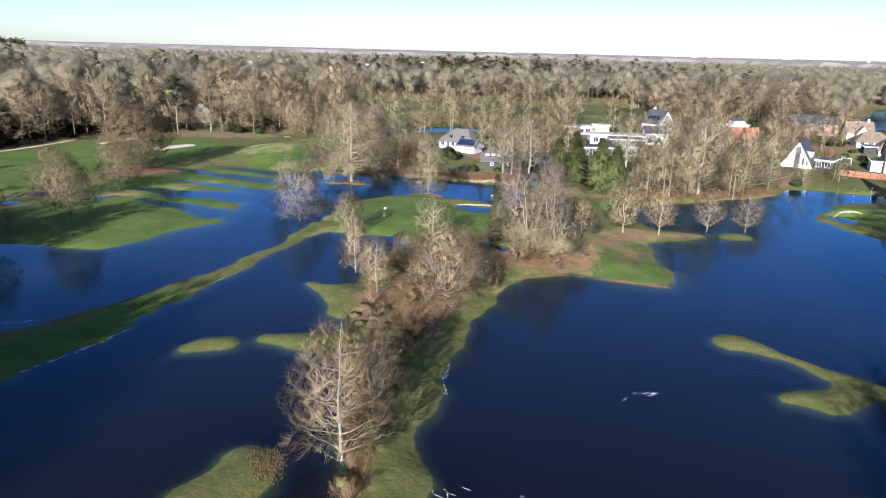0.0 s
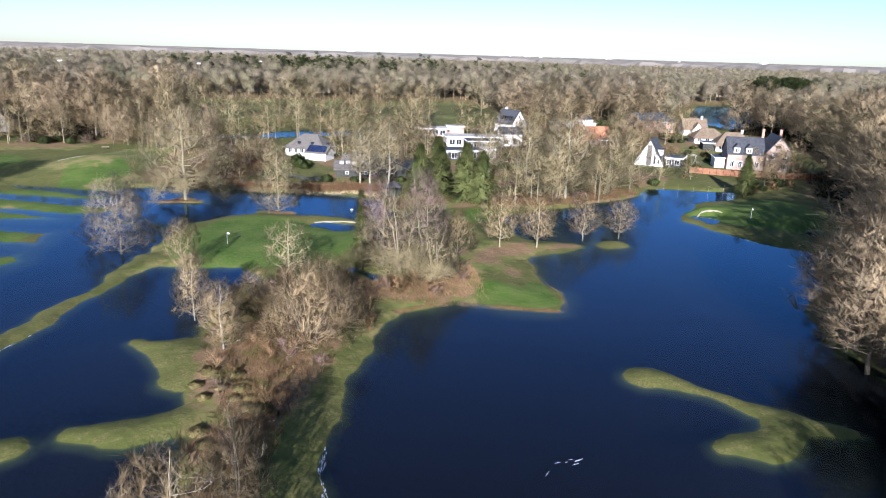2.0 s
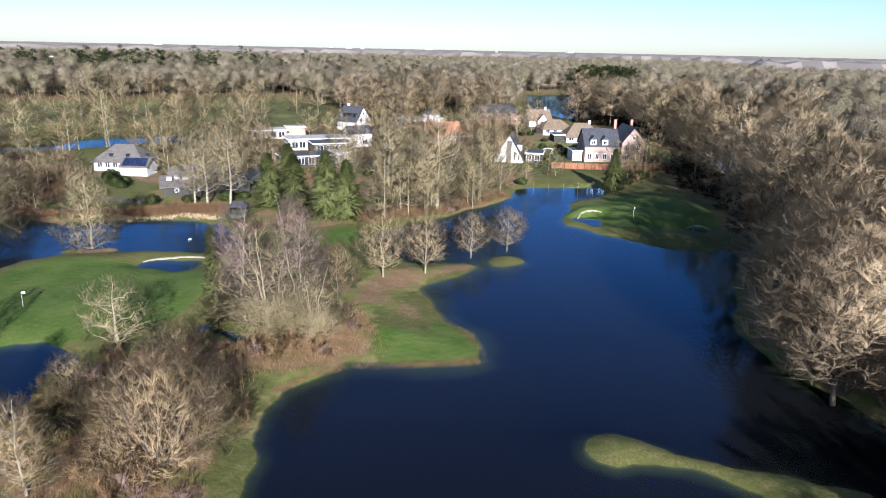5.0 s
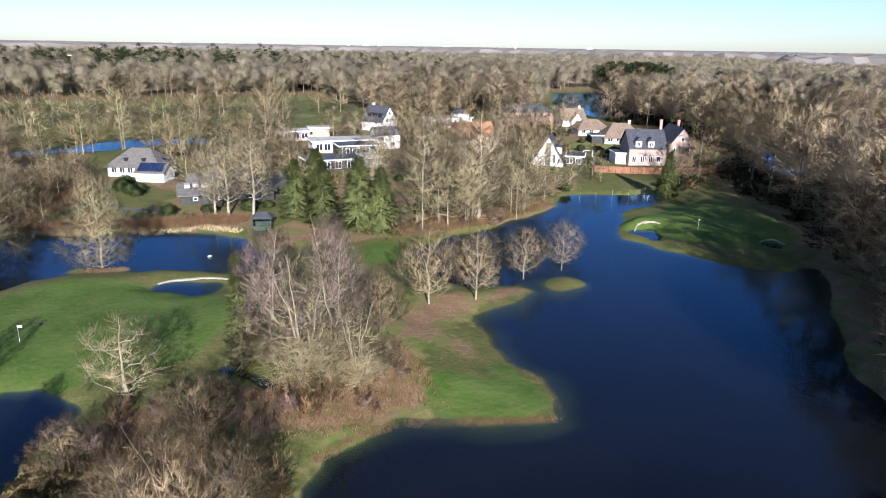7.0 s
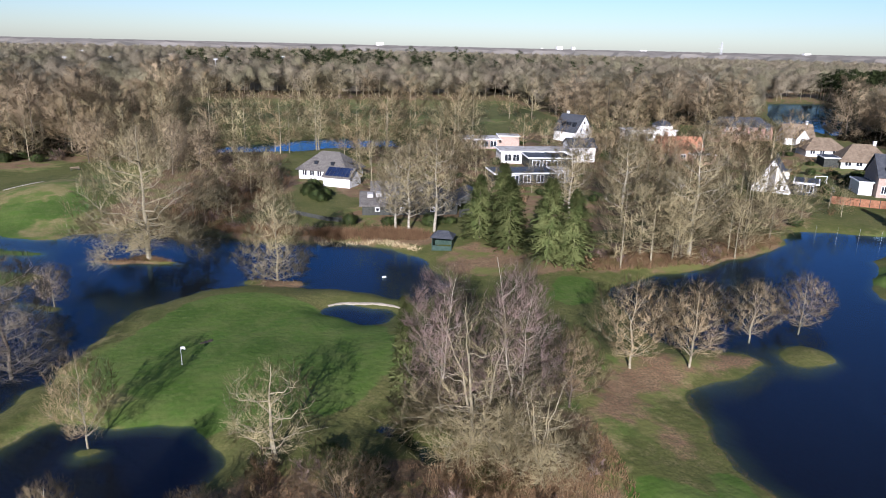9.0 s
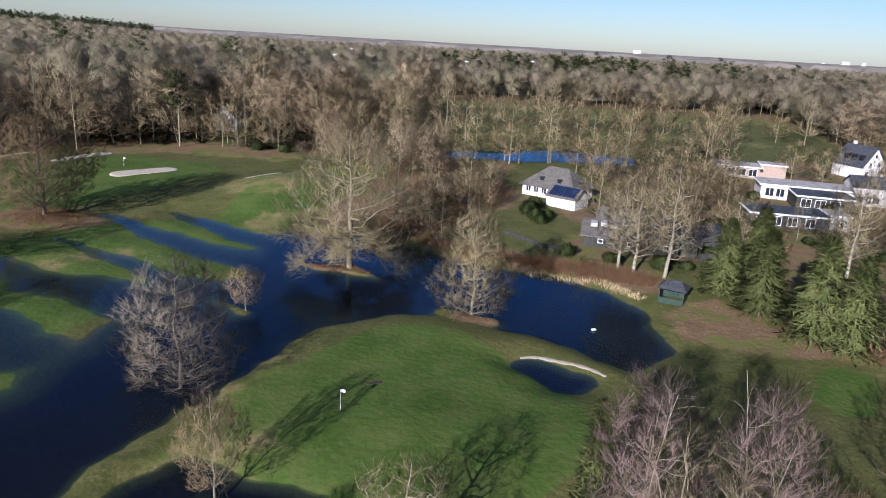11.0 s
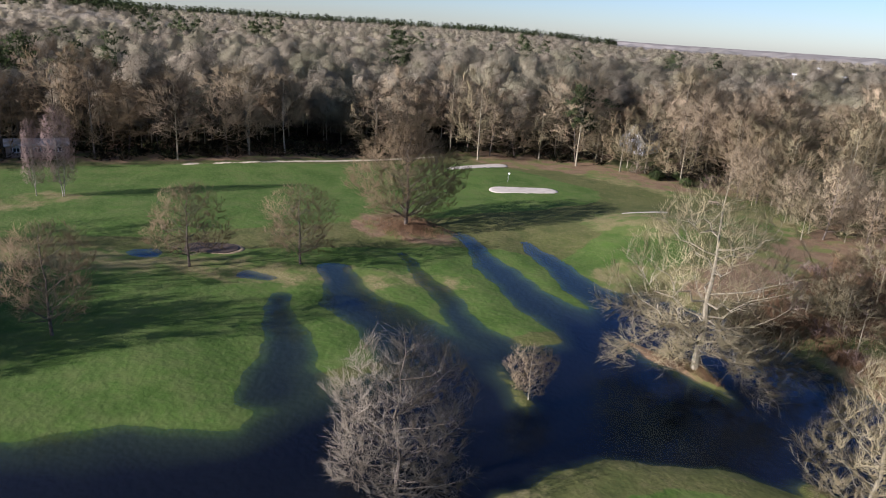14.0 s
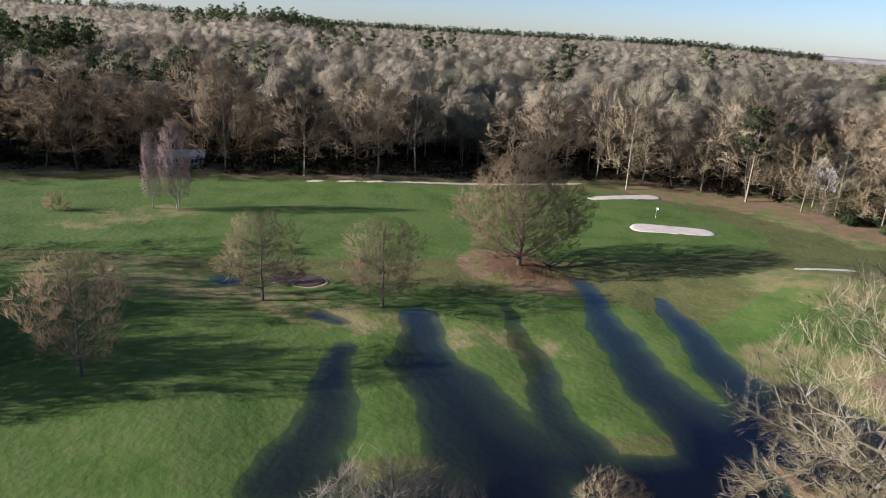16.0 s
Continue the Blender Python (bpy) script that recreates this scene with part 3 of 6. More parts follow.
class Wood:
    """Collects tapered stems and twig blades as triangles."""

    def __init__(self):
        self.v, self.f, self.n, self.fuzz = [], [], [], {}
        self.mid, self.size = Vector((0, 0, 8)), 6.0

    def tube(self, pts, r0, r1, sides=4):
        pts = [Vector(p) for p in pts]
        n = len(pts)
        base = len(self.v)
        for i, p in enumerate(pts):
            d = (pts[min(i + 1, n - 1)] - pts[max(i - 1, 0)]).normalized()
            u = d.orthogonal().normalized()
            w = d.cross(u)
            r = r1 + (r0 - r1) * (1 - i / (n - 1)) ** 1.35
            for k in range(sides):
                a = 2 * math.pi * k / sides
                o = u * math.cos(a) + w * math.sin(a)
                self.v.append(tuple(p + o * r))
                self.n.append(tuple(o))
        for i in range(n - 1):
            for k in range(sides):
                a, b = base + i * sides + k, base + i * sides + (k + 1) % sides
                self.f += [(a, b, b + sides), (a, b + sides, a + sides)]

    def blade(self, p, q, w, rnd):
        p, q = Vector(p), Vector(q)
        d = q - p
        s = d.cross(Vector((rnd.uniform(-1, 1), rnd.uniform(-1, 1), rnd.uniform(-1, 1))))
        if s.length < 1e-6:
            return
        s = s.normalized() * w / 2
        i = len(self.v)
        self.v += [tuple(p - s), tuple(p + s), tuple(q)]
        self.f.append((i, i + 1, i + 2))
        o = (p - self.mid) / self.size * 0.9 + rand_dir(rnd) * 0.22
        o.z = o.z * 0.35 + 0.05          # upright twigs face sideways
        self.n += [tuple(o.normalized())] * 3

    def lump(self, c, rx, rz, rnd, open_, fine=True):
        """An uneven mass of close-set twigs; open_: how much of it is gaps."""
        i = len(self.v)
        verts, faces = LUMPS[fine]
        for j, d in enumerate(verts):
            k = 1 + rnd.uniform(-0.3, 0.3)
            p = c + Vector((d.x * rx, d.y * rx, d.z * rz)) * k
            self.v.append(tuple(p))
            o = (p - self.mid) / self.size * 0.9 + rand_dir(rnd) * 0.5
            o.z = o.z * 0.35 + 0.05
            self.n.append(tuple(o.normalized()))
            self.fuzz[i + j] = open_
        self.f += [(a + i, b + i, e + i) for a, b, e in faces]

    def mesh(self, name, mat):
        me = tri_mesh(name, self.v, self.f, mat)
        me.attributes.new("nrm", "FLOAT_VECTOR", "POINT").data.foreach_set("vector", [c for o in self.n for c in o])
        return me


def bent(p, c, q, n):
    return [p * (1 - t) ** 2 + c * (2 * t * (1 - t)) + q * t * t for t in [i / n for i in range(n + 1)]]


def rand_dir(rnd):
    return Vector((rnd.gauss(0, 1), rnd.gauss(0, 1), rnd.gauss(0, 1))).normalized()


def grow(seed, H, R, base=0.25, limbs=20, sub=6, subsub=5, twigs=4, steep=0.9, arch=0.2, droop=0.0, r0=None, tw=0.05, stems=1, splay=0.0, low=0.35, gnarl=0.15, tl=0.9):
    """A bare broadleaf tree seen from afar: limbs bend out to an egg-shaped crown, branches and twigs fill it. Returns trunk and crown."""
    rnd = random.Random(seed)
    trunk, crown = Wood(), Wood()
    r0 = r0 or H * 0.018
    crown.mid, crown.size = Vector((0, 0, H * (0.45 + 0.4 * base))), R

    def bough(p, c, q, rl, sag):
        path = bent(p, c, q, 2)
        L = (q - p).length
        crown.tube(path, rl, rl * 0.22, 3)
        for m in range(sub):
            t = 0.22 + 0.78 * (m + rnd.random()) / sub
            kk = t * (len(path) - 1)
            jj = min(int(kk), len(path) - 2)
            b = path[jj].lerp(path[jj + 1], kk - jj)
            along = (path[jj + 1] - path[jj]).normalized()
            d = (along * 0.86 + rand_dir(rnd) * 0.72 + Vector((0, 0, 0.24 - sag))).normalized()
            l2 = L * (0.46 - 0.20 * t) * rnd.uniform(0.7, 1.2) + 0.3
            e = b + d * l2
            crown.blade(b, e, tw * 1.8, rnd)
            for o in range(subsub):
                b3 = b.lerp(e, 0.2 + 0.8 * (o + rnd.random()) / subsub)
                d3 = (d * 0.86 + rand_dir(rnd) * 0.7 + Vector((0, 0, 0.18 - sag * 1.2))).normalized()
                e3 = b3 + d3 * (l2 * 0.48 * rnd.uniform(0.6, 1.25) + 0.15)
                crown.blade(b3, e3, tw * 1.3, rnd)
                for _ in range(twigs):
                    b4 = b3.lerp(e3, rnd.uniform(0.15, 1))
                    d4 = (d3 * 0.92 + rand_dir(rnd) * 0.64 + Vector((0, 0, 0.12 - sag * 1.6))).normalized()
                    crown.blade(b4, b4 + d4 * (0.35 + rnd.random() * tl), tw * rnd.uniform(0.6, 1.1), rnd)

    for s in range(stems):
        a0 = rnd.uniform(0, 6.28) + s * 6.28 / stems
        lean = Vector((math.cos(a0), math.sin(a0), 0)) * splay * R * (0.5 + rnd.random() * 0.6 if stems > 1 else 0.15)
        h = H * (1 if s == 0 else rnd.uniform(0.75, 0.97))
        spine = bent(Vector((0, 0, -0.25)) + lean * 0.12, Vector((lean.x * 0.3 + rnd.gauss(0, gnarl), lean.y * 0.3 + rnd.gauss(0, gnarl), h * 0.5)), Vector((lean.x, lean.y, h * 0.93)), 8)
        rs = r0 / (stems ** 0.5)
        trunk.tube(spine, rs, rs * 0.14, 4)
        nl = max(3, limbs // stems)
        for i in range(nl):
            v = (i + rnd.random()) / nl
            zt = h * (base + (1.0 - base) * v)
            env = R * math.sqrt(max(0.05, 1 - abs((v - low) / (1 - low if v > low else low + 0.25)) ** 2.2)) * rnd.uniform(0.78, 1.08)
            if stems > 1:
                env *= 0.72
            a = a0 + i * 2.399 + rnd.uniform(-0.4, 0.4)
            zs = min(max(zt - env * steep * rnd.uniform(0.8, 1.15), h * base * 0.75), h * 0.88)
            k = (zs / (h * 0.93)) * 8
            j = min(int(k), 7)
            p = spine[j].lerp(spine[j + 1], k - j)
            q = Vector((p.x + math.cos(a) * env, p.y + math.sin(a) * env, zt - droop * env * 0.3))
            c = p.lerp(q, 0.5) + Vector((math.cos(a), math.sin(a), 0)) * env * arch * 0.4 + Vector((rnd.gauss(0, gnarl), rnd.gauss(0, gnarl), rnd.gauss(0, gnarl) - env * arch * 0.3))
            bough(p, c, q, rs * 0.25 * (1 - 0.55 * v) + 0.008, droop)
    return trunk, crown


def branching(seed, H, R, base=0.2, limbs=14, n2=110, n3=700, twigs=9, steep=0.7, arch=0.15, droop=0.0, r0=0.2, tw=0.018, stems=1, splay=0.0, low=0.4, gnarl=0.2, tl=0.6, skirt=0, reach=0.0, thick=0.36, wave=0.02):
    """A bare broadleaf tree seen close: limbs, then branches and twigs that each grow out from the nearest wood below them, so that they fill the whole crown."""
    rnd = random.Random(seed)
    trunk, crown = Wood(), Wood()
    crown.mid, crown.size = Vector((0, 0, H * (0.45 + 0.4 * base))), max(R, reach)
    zb, focus = H * base, Vector((0, 0, H * base * 0.6))

    ph = [rnd.uniform(0, 6.28) for _ in range(3)]

    def girth(v, a=None):
        g = R * math.sqrt(max(0.03, 1 - abs((v - low) / (1.02 - low if v > low else low + 0.16)) ** (1.7 if v > low else 2.0)))
        return g if a is None else g * (0.9 + 0.15 * math.sin(2 * a + ph[0] + 5 * v) + 0.12 * math.sin(5 * a + ph[1] - 9 * v) + 0.07 * math.sin(9 * a + ph[2] + 17 * v))

    def limb(p, c, q, r, n=6):
        path = bent(p, c, q, n)
        L = (q - p).length
        path[1:-1] = [k + rand_dir(rnd) * L * wave for k in path[1:-1]]
        trunk.tube(path, r, r * 0.2, 5)
        return [(path[i].lerp(path[i + 1], f), r * (1 - 0.8 * (i + f) / n)) for i in range(1, n) for f in (0.0, 0.5)] + [(path[-1], r * 0.2)]

    nodes, extra = [], []
    for s in range(stems):
        a0 = rnd.uniform(0, 6.28) + s * 6.28 / stems
        lean = Vector((math.cos(a0), math.sin(a0), 0)) * splay * R * (rnd.uniform(0.5, 1.0) if stems > 1 else 0.15)
        h = H * (1 if s == 0 else rnd.uniform(0.78, 0.97))
        spine = bent(Vector((0, 0, -0.25)) + lean * 0.12, Vector((lean.x * 0.3 + rnd.gauss(0, gnarl), lean.y * 0.3 + rnd.gauss(0, gnarl), h * 0.5)), Vector((lean.x, lean.y, h * 0.96)), 8)
        spine[2:-1] = [k + Vector((rnd.gauss(0, 1), rnd.gauss(0, 1), 0)) * h * 0.008 for k in spine[2:-1]]
        rs = r0 / (stems ** 0.5)
        trunk.tube(spine, rs, rs * 0.1, 7)
        nodes += [(spine[i].lerp(spine[i + 1], f), rs * 0.35 * (1 - (i + f) / 9)) for i in range(1, 8) for f in (0.0, 0.5) if spine[i].z > zb * 0.9]
        nl = max(3, limbs // stems)
        for i in range(nl):
            v = 0.05 + 0.8 * (i + rnd.random()) / nl
            zt = zb + (h - zb) * v
            env = girth(v) * rnd.uniform(0.7, 0.92) * (0.75 if stems > 1 else 1)
            a = a0 + i * 2.399 + rnd.uniform(-0.35, 0.35)
            zs = min(max(zt - env * steep * rnd.uniform(0.85, 1.15), h * base * 0.75), h * 0.85)
            k = (zs / (h * 0.96)) * 8
            j = min(int(k), 7)
            p = spine[j].lerp(spine[j + 1], k - j)
            q = Vector((p.x + math.cos(a) * env, p.y + math.sin(a) * env, zt - droop * env * 0.3))
            c = p.lerp(q, 0.5) + Vector((math.cos(a), math.sin(a), 0)) * env * arch * 0.5 + Vector((rnd.gauss(0, gnarl), rnd.gauss(0, gnarl), -env * arch * 0.5))
            nodes += limb(p, c, q, rs * thick * (1 - 0.5 * v) + 0.01)
        for i in range(skirt):
            a = i * 2.399 + rnd.uniform(-0.3, 0.3)
            p = spine[1].lerp(spine[2], rnd.uniform(0.2, 1.6))
            e = reach * rnd.uniform(0.7, 1.05)
            q = Vector((p.x + math.cos(a) * e, p.y + math.sin(a) * e, rnd.uniform(0.05, 0.24) * H))
            low_limb = limb(p, p.lerp(q, 0.45) + Vector((0, 0, e * rnd.uniform(0.05, 0.3))), q, rs * 0.22)
            nodes += low_limb
            extra += [k for k, _ in low_limb[3:]]

    def sample(n, inner):
        out = []
        while len(out) < n:
            if extra and rnd.random() < 0.3:
                out.append(rnd.choice(extra) + Vector((rnd.gauss(0, 1.1), rnd.gauss(0, 1.1), rnd.gauss(0.3, 0.9))))
                continue
            v = rnd.random()
            x, y = rnd.uniform(-1.2 * R, 1.2 * R), rnd.uniform(-1.2 * R, 1.2 * R)
            rho = math.hypot(x, y) / girth(v, math.atan2(y, x))
            if rho < 1.03 and max(rho, v) > inner * rnd.random():
                out.append(Vector((x, y, zb + (H - zb) * v)))
        return out

    def join(points, pool, reach_max):
        """The nearest wood for each point that lies below or inside it."""
        P = np.array([tuple(k) for k, _ in pool])
        D = np.linalg.norm(P - np.array(focus), axis=1)
        for e in points:
            d = np.linalg.norm(P - np.array(e), axis=1)
            far = D > (e - focus).length * 0.96
            cost = d + far * 6 + np.maximum(P[:, 2] - e.z + 0.3 * d, 0) * (0.8 - droop)
            k = int(np.argmin(cost))
            if d[k] < reach_max:
                yield e, Vector(P[k]), pool[k][1]

    twig_nodes = []
    for e, b, r in join(sorted(sample(n2, 0.9), key=lambda k: (k - focus).length), nodes, R * 0.9):
        L = (e - b).length
        out = (b - focus).normalized()
        mid = b.lerp(e, 0.5) + out * L * 0.12 + rand_dir(rnd) * L * 0.06
        r2 = min(r * 0.55, 0.05) + 0.004
        (trunk if L > 1.2 else crown).tube([b, mid, e], r2, 0.006, 3)
        twig_nodes += [(b.lerp(mid, 0.5), r2), (mid, r2), (mid.lerp(e, 0.35), r2), (mid.lerp(e, 0.7), r2), (e, r2)]
    for e, b, r in join(sample(n3, 1.15), twig_nodes, R * 0.45):
        d = (e - b).normalized()
        crown.blade(b, e, tw * 1.7, rnd)
        L = (e - b).length
        for _ in range(twigs):
            b4 = b.lerp(e, rnd.uniform(0.1, 1))
            d4 = (d * 0.8 + (b4 - focus).normalized() * 0.35 + rand_dir(rnd) * 0.55 + Vector((0, 0, 0.05 - droop * 1.5))).normalized()
            crown.blade(b4, b4 + d4 * (0.3 + rnd.random() * tl), tw * rnd.uniform(0.6, 1.1), rnd)
    return trunk, crown


def conifer(seed, H, R, whorls=16, per=9, droop=0.25, base=0.06, needles=7, nw=0.5, round_top=0.0):
    """Boughs in whorls, each set with flat sprays of needles."""
    rnd = random.Random(seed)
    trunk, crown = Wood(), Wood()
    crown.mid, crown.size = Vector((0, 0, H * 0.3)), R
    trunk.tube([Vector((0, 0, -0.2)), Vector((rnd.gauss(0, .1), 0, H * 0.5)), Vector((0, 0, H * 0.98))], H * 0.016, 0.03, 6)
    for i in range(whorls):
        v = (i + 0.5) / whorls
        z = H * (base + (1 - base) * v)
        env = R * ((1 - v) ** (0.85 - round_top * 0.5) + 0.04) * (1 if v > 0.12 else 0.8)
        for k in range(per):
            a = rnd.uniform(0, 6.28)
            e = env * rnd.uniform(0.6, 1.12)
            p = Vector((0, 0, z + rnd.uniform(-0.3, 0.3)))
            q = Vector((math.cos(a) * e, math.sin(a) * e, z - droop * e + rnd.uniform(-0.2, 0.4)))
            crown.tube([p, q], 0.035, 0.01, 3)
            for m in range(needles):
                t = 0.25 + 0.75 * (m + rnd.random()) / needles
                b = p.lerp(q, t)
                d = ((q - p).normalized() * 0.7 + rand_dir(rnd) * 0.7).normalized()
                crown.blade(b - d * 0.2, b + d * (0.45 + 0.5 * rnd.random()) * (0.6 + R * 0.12), nw * rnd.uniform(0.6, 1.2), rnd)
    return trunk, crown


def pine(seed, H, R, pads=26, needles=55, nw=0.35):
    """A bare lower stem and rounded pads of needles at the ends of boughs."""
    rnd = random.Random(seed)
    trunk, crown = Wood(), Wood()
    spine = bent(Vector((0, 0, -0.2)), Vector((rnd.gauss(0, .5), rnd.gauss(0, .5), H * 0.5)), Vector((rnd.gauss(0, .5), 0, H * 0.95)), 6)
    trunk.tube(spine, H * 0.016, 0.05, 6)
    for i in range(pads):
        v = (i + rnd.random()) / pads
        z = H * (0.45 + 0.52 * v)
        a, e = rnd.uniform(0, 6.28), R * math.sqrt(max(0.06, 1 - (v - 0.25) ** 2 / 0.62)) * rnd.uniform(0.35, 1)
        q = Vector((math.cos(a) * e, math.sin(a) * e, z))
        trunk.tube([Vector((0, 0, z - e * 0.4)), q], 0.07, 0.02, 4)
        crown.mid, crown.size = q * 0.6 + Vector((0, 0, H * 0.26)), R * 0.7
        for _ in range(needles):
            c = q + Vector((rnd.gauss(0, 0.75), rnd.gauss(0, 0.75), rnd.gauss(0, 0.32)))
            d = (rand_dir(rnd) + Vector((0, 0, 0.4))).normalized()
            crown.blade(c, c + d * rnd.uniform(0.4, 0.9), nw, rnd)
    return trunk, crown


PROTO = {}


def prototype(kind, made, name, bark, leaf, label, category="tree", crown_name="crown"):
    """Grows one tree of a kind: its meshes are kept and shared by all its kin."""
    t, c = made
    PROTO[kind] = (name, t.mesh("trunk", bark), c.mesh(crown_name, leaf), label, category, crown_name)


def plant(kind, x, y, s=1.0, sh=None, turn=None, label="", group="", z=None):
    name, tm, cm, lab, cat, cn = PROTO[kind]
    root = tagged(new(name), label or lab, cat, group)
    root.empty_display_size = 0.3
    rot = turn if turn is not None else (x * 37.7 + y * 17.3) % 360
    root.matrix_basis = pose(x, y, gz(x, y) - 0.05 if z is None else z, 0, 0, rot) @ Matrix.Diagonal((s, s, sh or s, 1))
    part("trunk", tm, root)
    part(cn, cm, root)
    return root


prototype("oak", branching(3, 21, 10.4, 0.2, 22, 650, 7000, 10, 0.55, 0.3, 0.04, r0=0.46, tw=0.020, gnarl=1.0, low=0.42, tl=0.8, skirt=12, reach=11.5, wave=0.05, thick=0.3), "oak_tree", MOSS_BARK, TWIG_PALE, "great spreading bare oak with mossy limbs above the flood")
prototype("beech", branching(4, 20.5, 9.6, 0.12, 26, 480, 5200, 11, 0.8, 0.08, r0=0.40, tw=0.027, low=0.45, tl=0.9, thick=0.34), "beech_tree", BARK, TWIG_DARK, "large bare beech with a dense fan-shaped brown crown")
for i in range(3):
    prototype("young%d" % i, branching(10 + i, 11.5, 4.9, 0.2, 16, 200, 1500, 10, 0.8, 0.08, r0=0.17, tw=0.0175, low=0.42, tl=0.6, thick=0.3), "young_tree", BARK, TWIG_DARK, "young bare tree with an even rounded crown on the fairway")
for i in range(2):
    prototype("pond%d" % i, branching(20 + i, 9.5, 4.0, 0.2, 18, 170, 1250, 9, 0.9, 0.06, r0=0.14, tw=0.0155, low=0.46, tl=0.5, thick=0.3), "shore_tree", MOSS_BARK, TWIG, "small bare tree standing at the edge of the flood")
prototype("grey", branching(30, 15, 5.8, 0.08, 24, 280, 2700, 11, 0.7, 0.15, 0.08, r0=0.2, tw=0.017, low=0.33, tl=0.55, thick=0.3), "flooded_tree", BARK, TWIG_GREY, "bare grey tree standing in flood water")
for i in range(2):
    prototype("birch%d" % i, branching(40 + i, 14, 4.7, 0.10, 22, 260, 2000, 11, 0.7, 0.2, 0.16, r0=0.18, tw=0.019, stems=1 + i, splay=0.35, low=0.42, gnarl=0.3, tl=0.8, thick=0.3), "birch_tree", PALE_BARK, TWIG, "bare birch with a white stem and fine hanging twigs")
prototype("clump", branching(50, 14, 7.4, 0.04, 28, 460, 4600, 10, 0.45, 0.25, 0.04, r0=0.44, tw=0.0165, stems=4, splay=0.6, low=0.30, gnarl=0.5, tl=0.8, skirt=10, reach=7.8, wave=0.05, thick=0.3), "multi_stemmed_tree", MOSS_BARK, TWIG_PALE, "tall bare multi-stemmed tree with pale moss-stained limbs")
prototype("crooked", branching(53, 9, 4.7, 0.16, 13, 140, 900, 9, 0.55, 0.3, r0=0.25, tw=0.016, low=0.42, gnarl=0.4, tl=0.6, wave=0.05), "crooked_tree", MOSS_BARK, TWIG_PALE, "low spreading bare tree with pale crooked limbs")
prototype("thicket", branching(51, 10, 6.3, 0.04, 36, 340, 2400, 9, 0.7, 0.15, r0=0.28, tw=0.0155, stems=6, splay=0.8, low=0.38, gnarl=0.3, tl=0.7, thick=0.3), "thicket_tree", BARK, TWIG, "broad bare many-stemmed thicket tree with brown twigs")
prototype("redbirch", branching(52, 16.5, 4.5, 0.16, 20, 260, 2200, 11, 0.95, 0.12, 0.08, r0=0.22, tw=0.0155, stems=2, splay=0.6, low=0.4, tl=0.7, thick=0.28), "birch_tree", PALE_BARK, TWIG_RED, "bare birch with pale stems and reddish twigs")
for i in range(2):
    prototype("poplar%d" % i, branching(60 + i, 20, 5.8, 0.24, 18, 220, 1500, 9, 0.7, 0.22, 0.04, r0=0.34, tw=0.028, low=0.42, gnarl=0.6, tl=0.8, wave=0.04, thick=0.32), "pale_tree", PALE_BARK, TWIG_PALE, "tall bare tree with pale bark beside the gardens")
prototype("column", branching(65, 16, 5.2, 0.03, 30, 300, 2600, 11, 0.7, 0.1, 0.04, r0=0.2, tw=0.022, low=0.26, tl=0.7, thick=0.28), "pondside_tree", MOSS_BARK, TWIG_PALE, "bare tree with fine pale branches down to the bank")
for i in range(6):
    prototype("wood%d" % i, grow(70 + i, 22, 7.2 - 0.6 * (i % 2), (0.10, 0.30, 0.18, 0.36, 0.24, 0.32)[i], 24, 7, 5, 6, 0.6, 0.26, 0.08, r0=0.24, tw=0.074, low=0.40, gnarl=0.8, tl=1.2), "woodland_tree", (BARK, MOSS_BARK, BARK, PALE_BARK, BARK, MOSS_BARK)[i], WOOD_TWIG, "bare broadleaf tree at the edge of the wood")
# darker twigs: the shade on the south-western edge is put into their colour
for i in range(3):
    prototype("shadewood%d" % i, grow(76 + i, 22, 7.0, 0.12 + 0.09 * i, 24, 7, 5, 6, 0.6, 0.26, 0.08, r0=0.24, tw=0.062, low=0.40, gnarl=0.8, tl=1.2), "woodland_tree", BARK, TWIG_DARK, "bare dark-barked oak at the edge of the wood")
for i in range(3):
    prototype("bank%d" % i, branching(170 + i, 20, 7.8 - 0.5 * i, 0.10 + 0.05 * i, 22, 260, 1900, 9, 0.6, 0.25, 0.05, r0=0.27, tw=0.03, low=0.42, gnarl=0.7, tl=0.9, wave=0.04, thick=0.3), "woodland_tree", BARK, WOOD_TWIG, "bare broadleaf tree on the shore of the flood")
for i in range(2):
    prototype("garden%d" % i, grow(80 + i, 13, 6.0, 0.24, 18, 7, 4, 5, 0.55, 0.28, r0=0.19, tw=0.048, low=0.4, tl=0.9), "garden_tree", MOSS_BARK, TWIG_PALE if i else TWIG, "bare garden tree among the houses")
for i in range(2):
    prototype("spruce%d" % i, conifer(90 + i, 14, 5.2, 30, 15, 0.2, needles=18, nw=0.17, round_top=0.3), "spruce_tree", BARK, NEEDLE, "dense green spruce with layered boughs")
prototype("columnspruce", conifer(93, 12, 1.9, 26, 13, 0.2, 0.02, needles=12, nw=0.16), "cypress_tree", BARK, NEEDLE, "narrow green conifer among bare trees")
for i in range(2):
    prototype("pine%d" % i, pine(95 + i, 21, 4.6), "pine_tree", MOSS_BARK, NEEDLE_DARK, "dark green pine with a bare lower stem")
for i in range(3):
    prototype("bush%d" % i, grow(100 + i, 2.6, 1.9, 0.03, 18, 4, 4, 2, 0.9, 0.1, r0=0.045, tw=0.03, stems=6, splay=1.0, low=0.5, gnarl=0.1, tl=0.35), "shrub", BRAMBLE, BRAMBLE if i < 2 else TWIG_RED, "low brown bramble and brushwood shrub", "shrub")


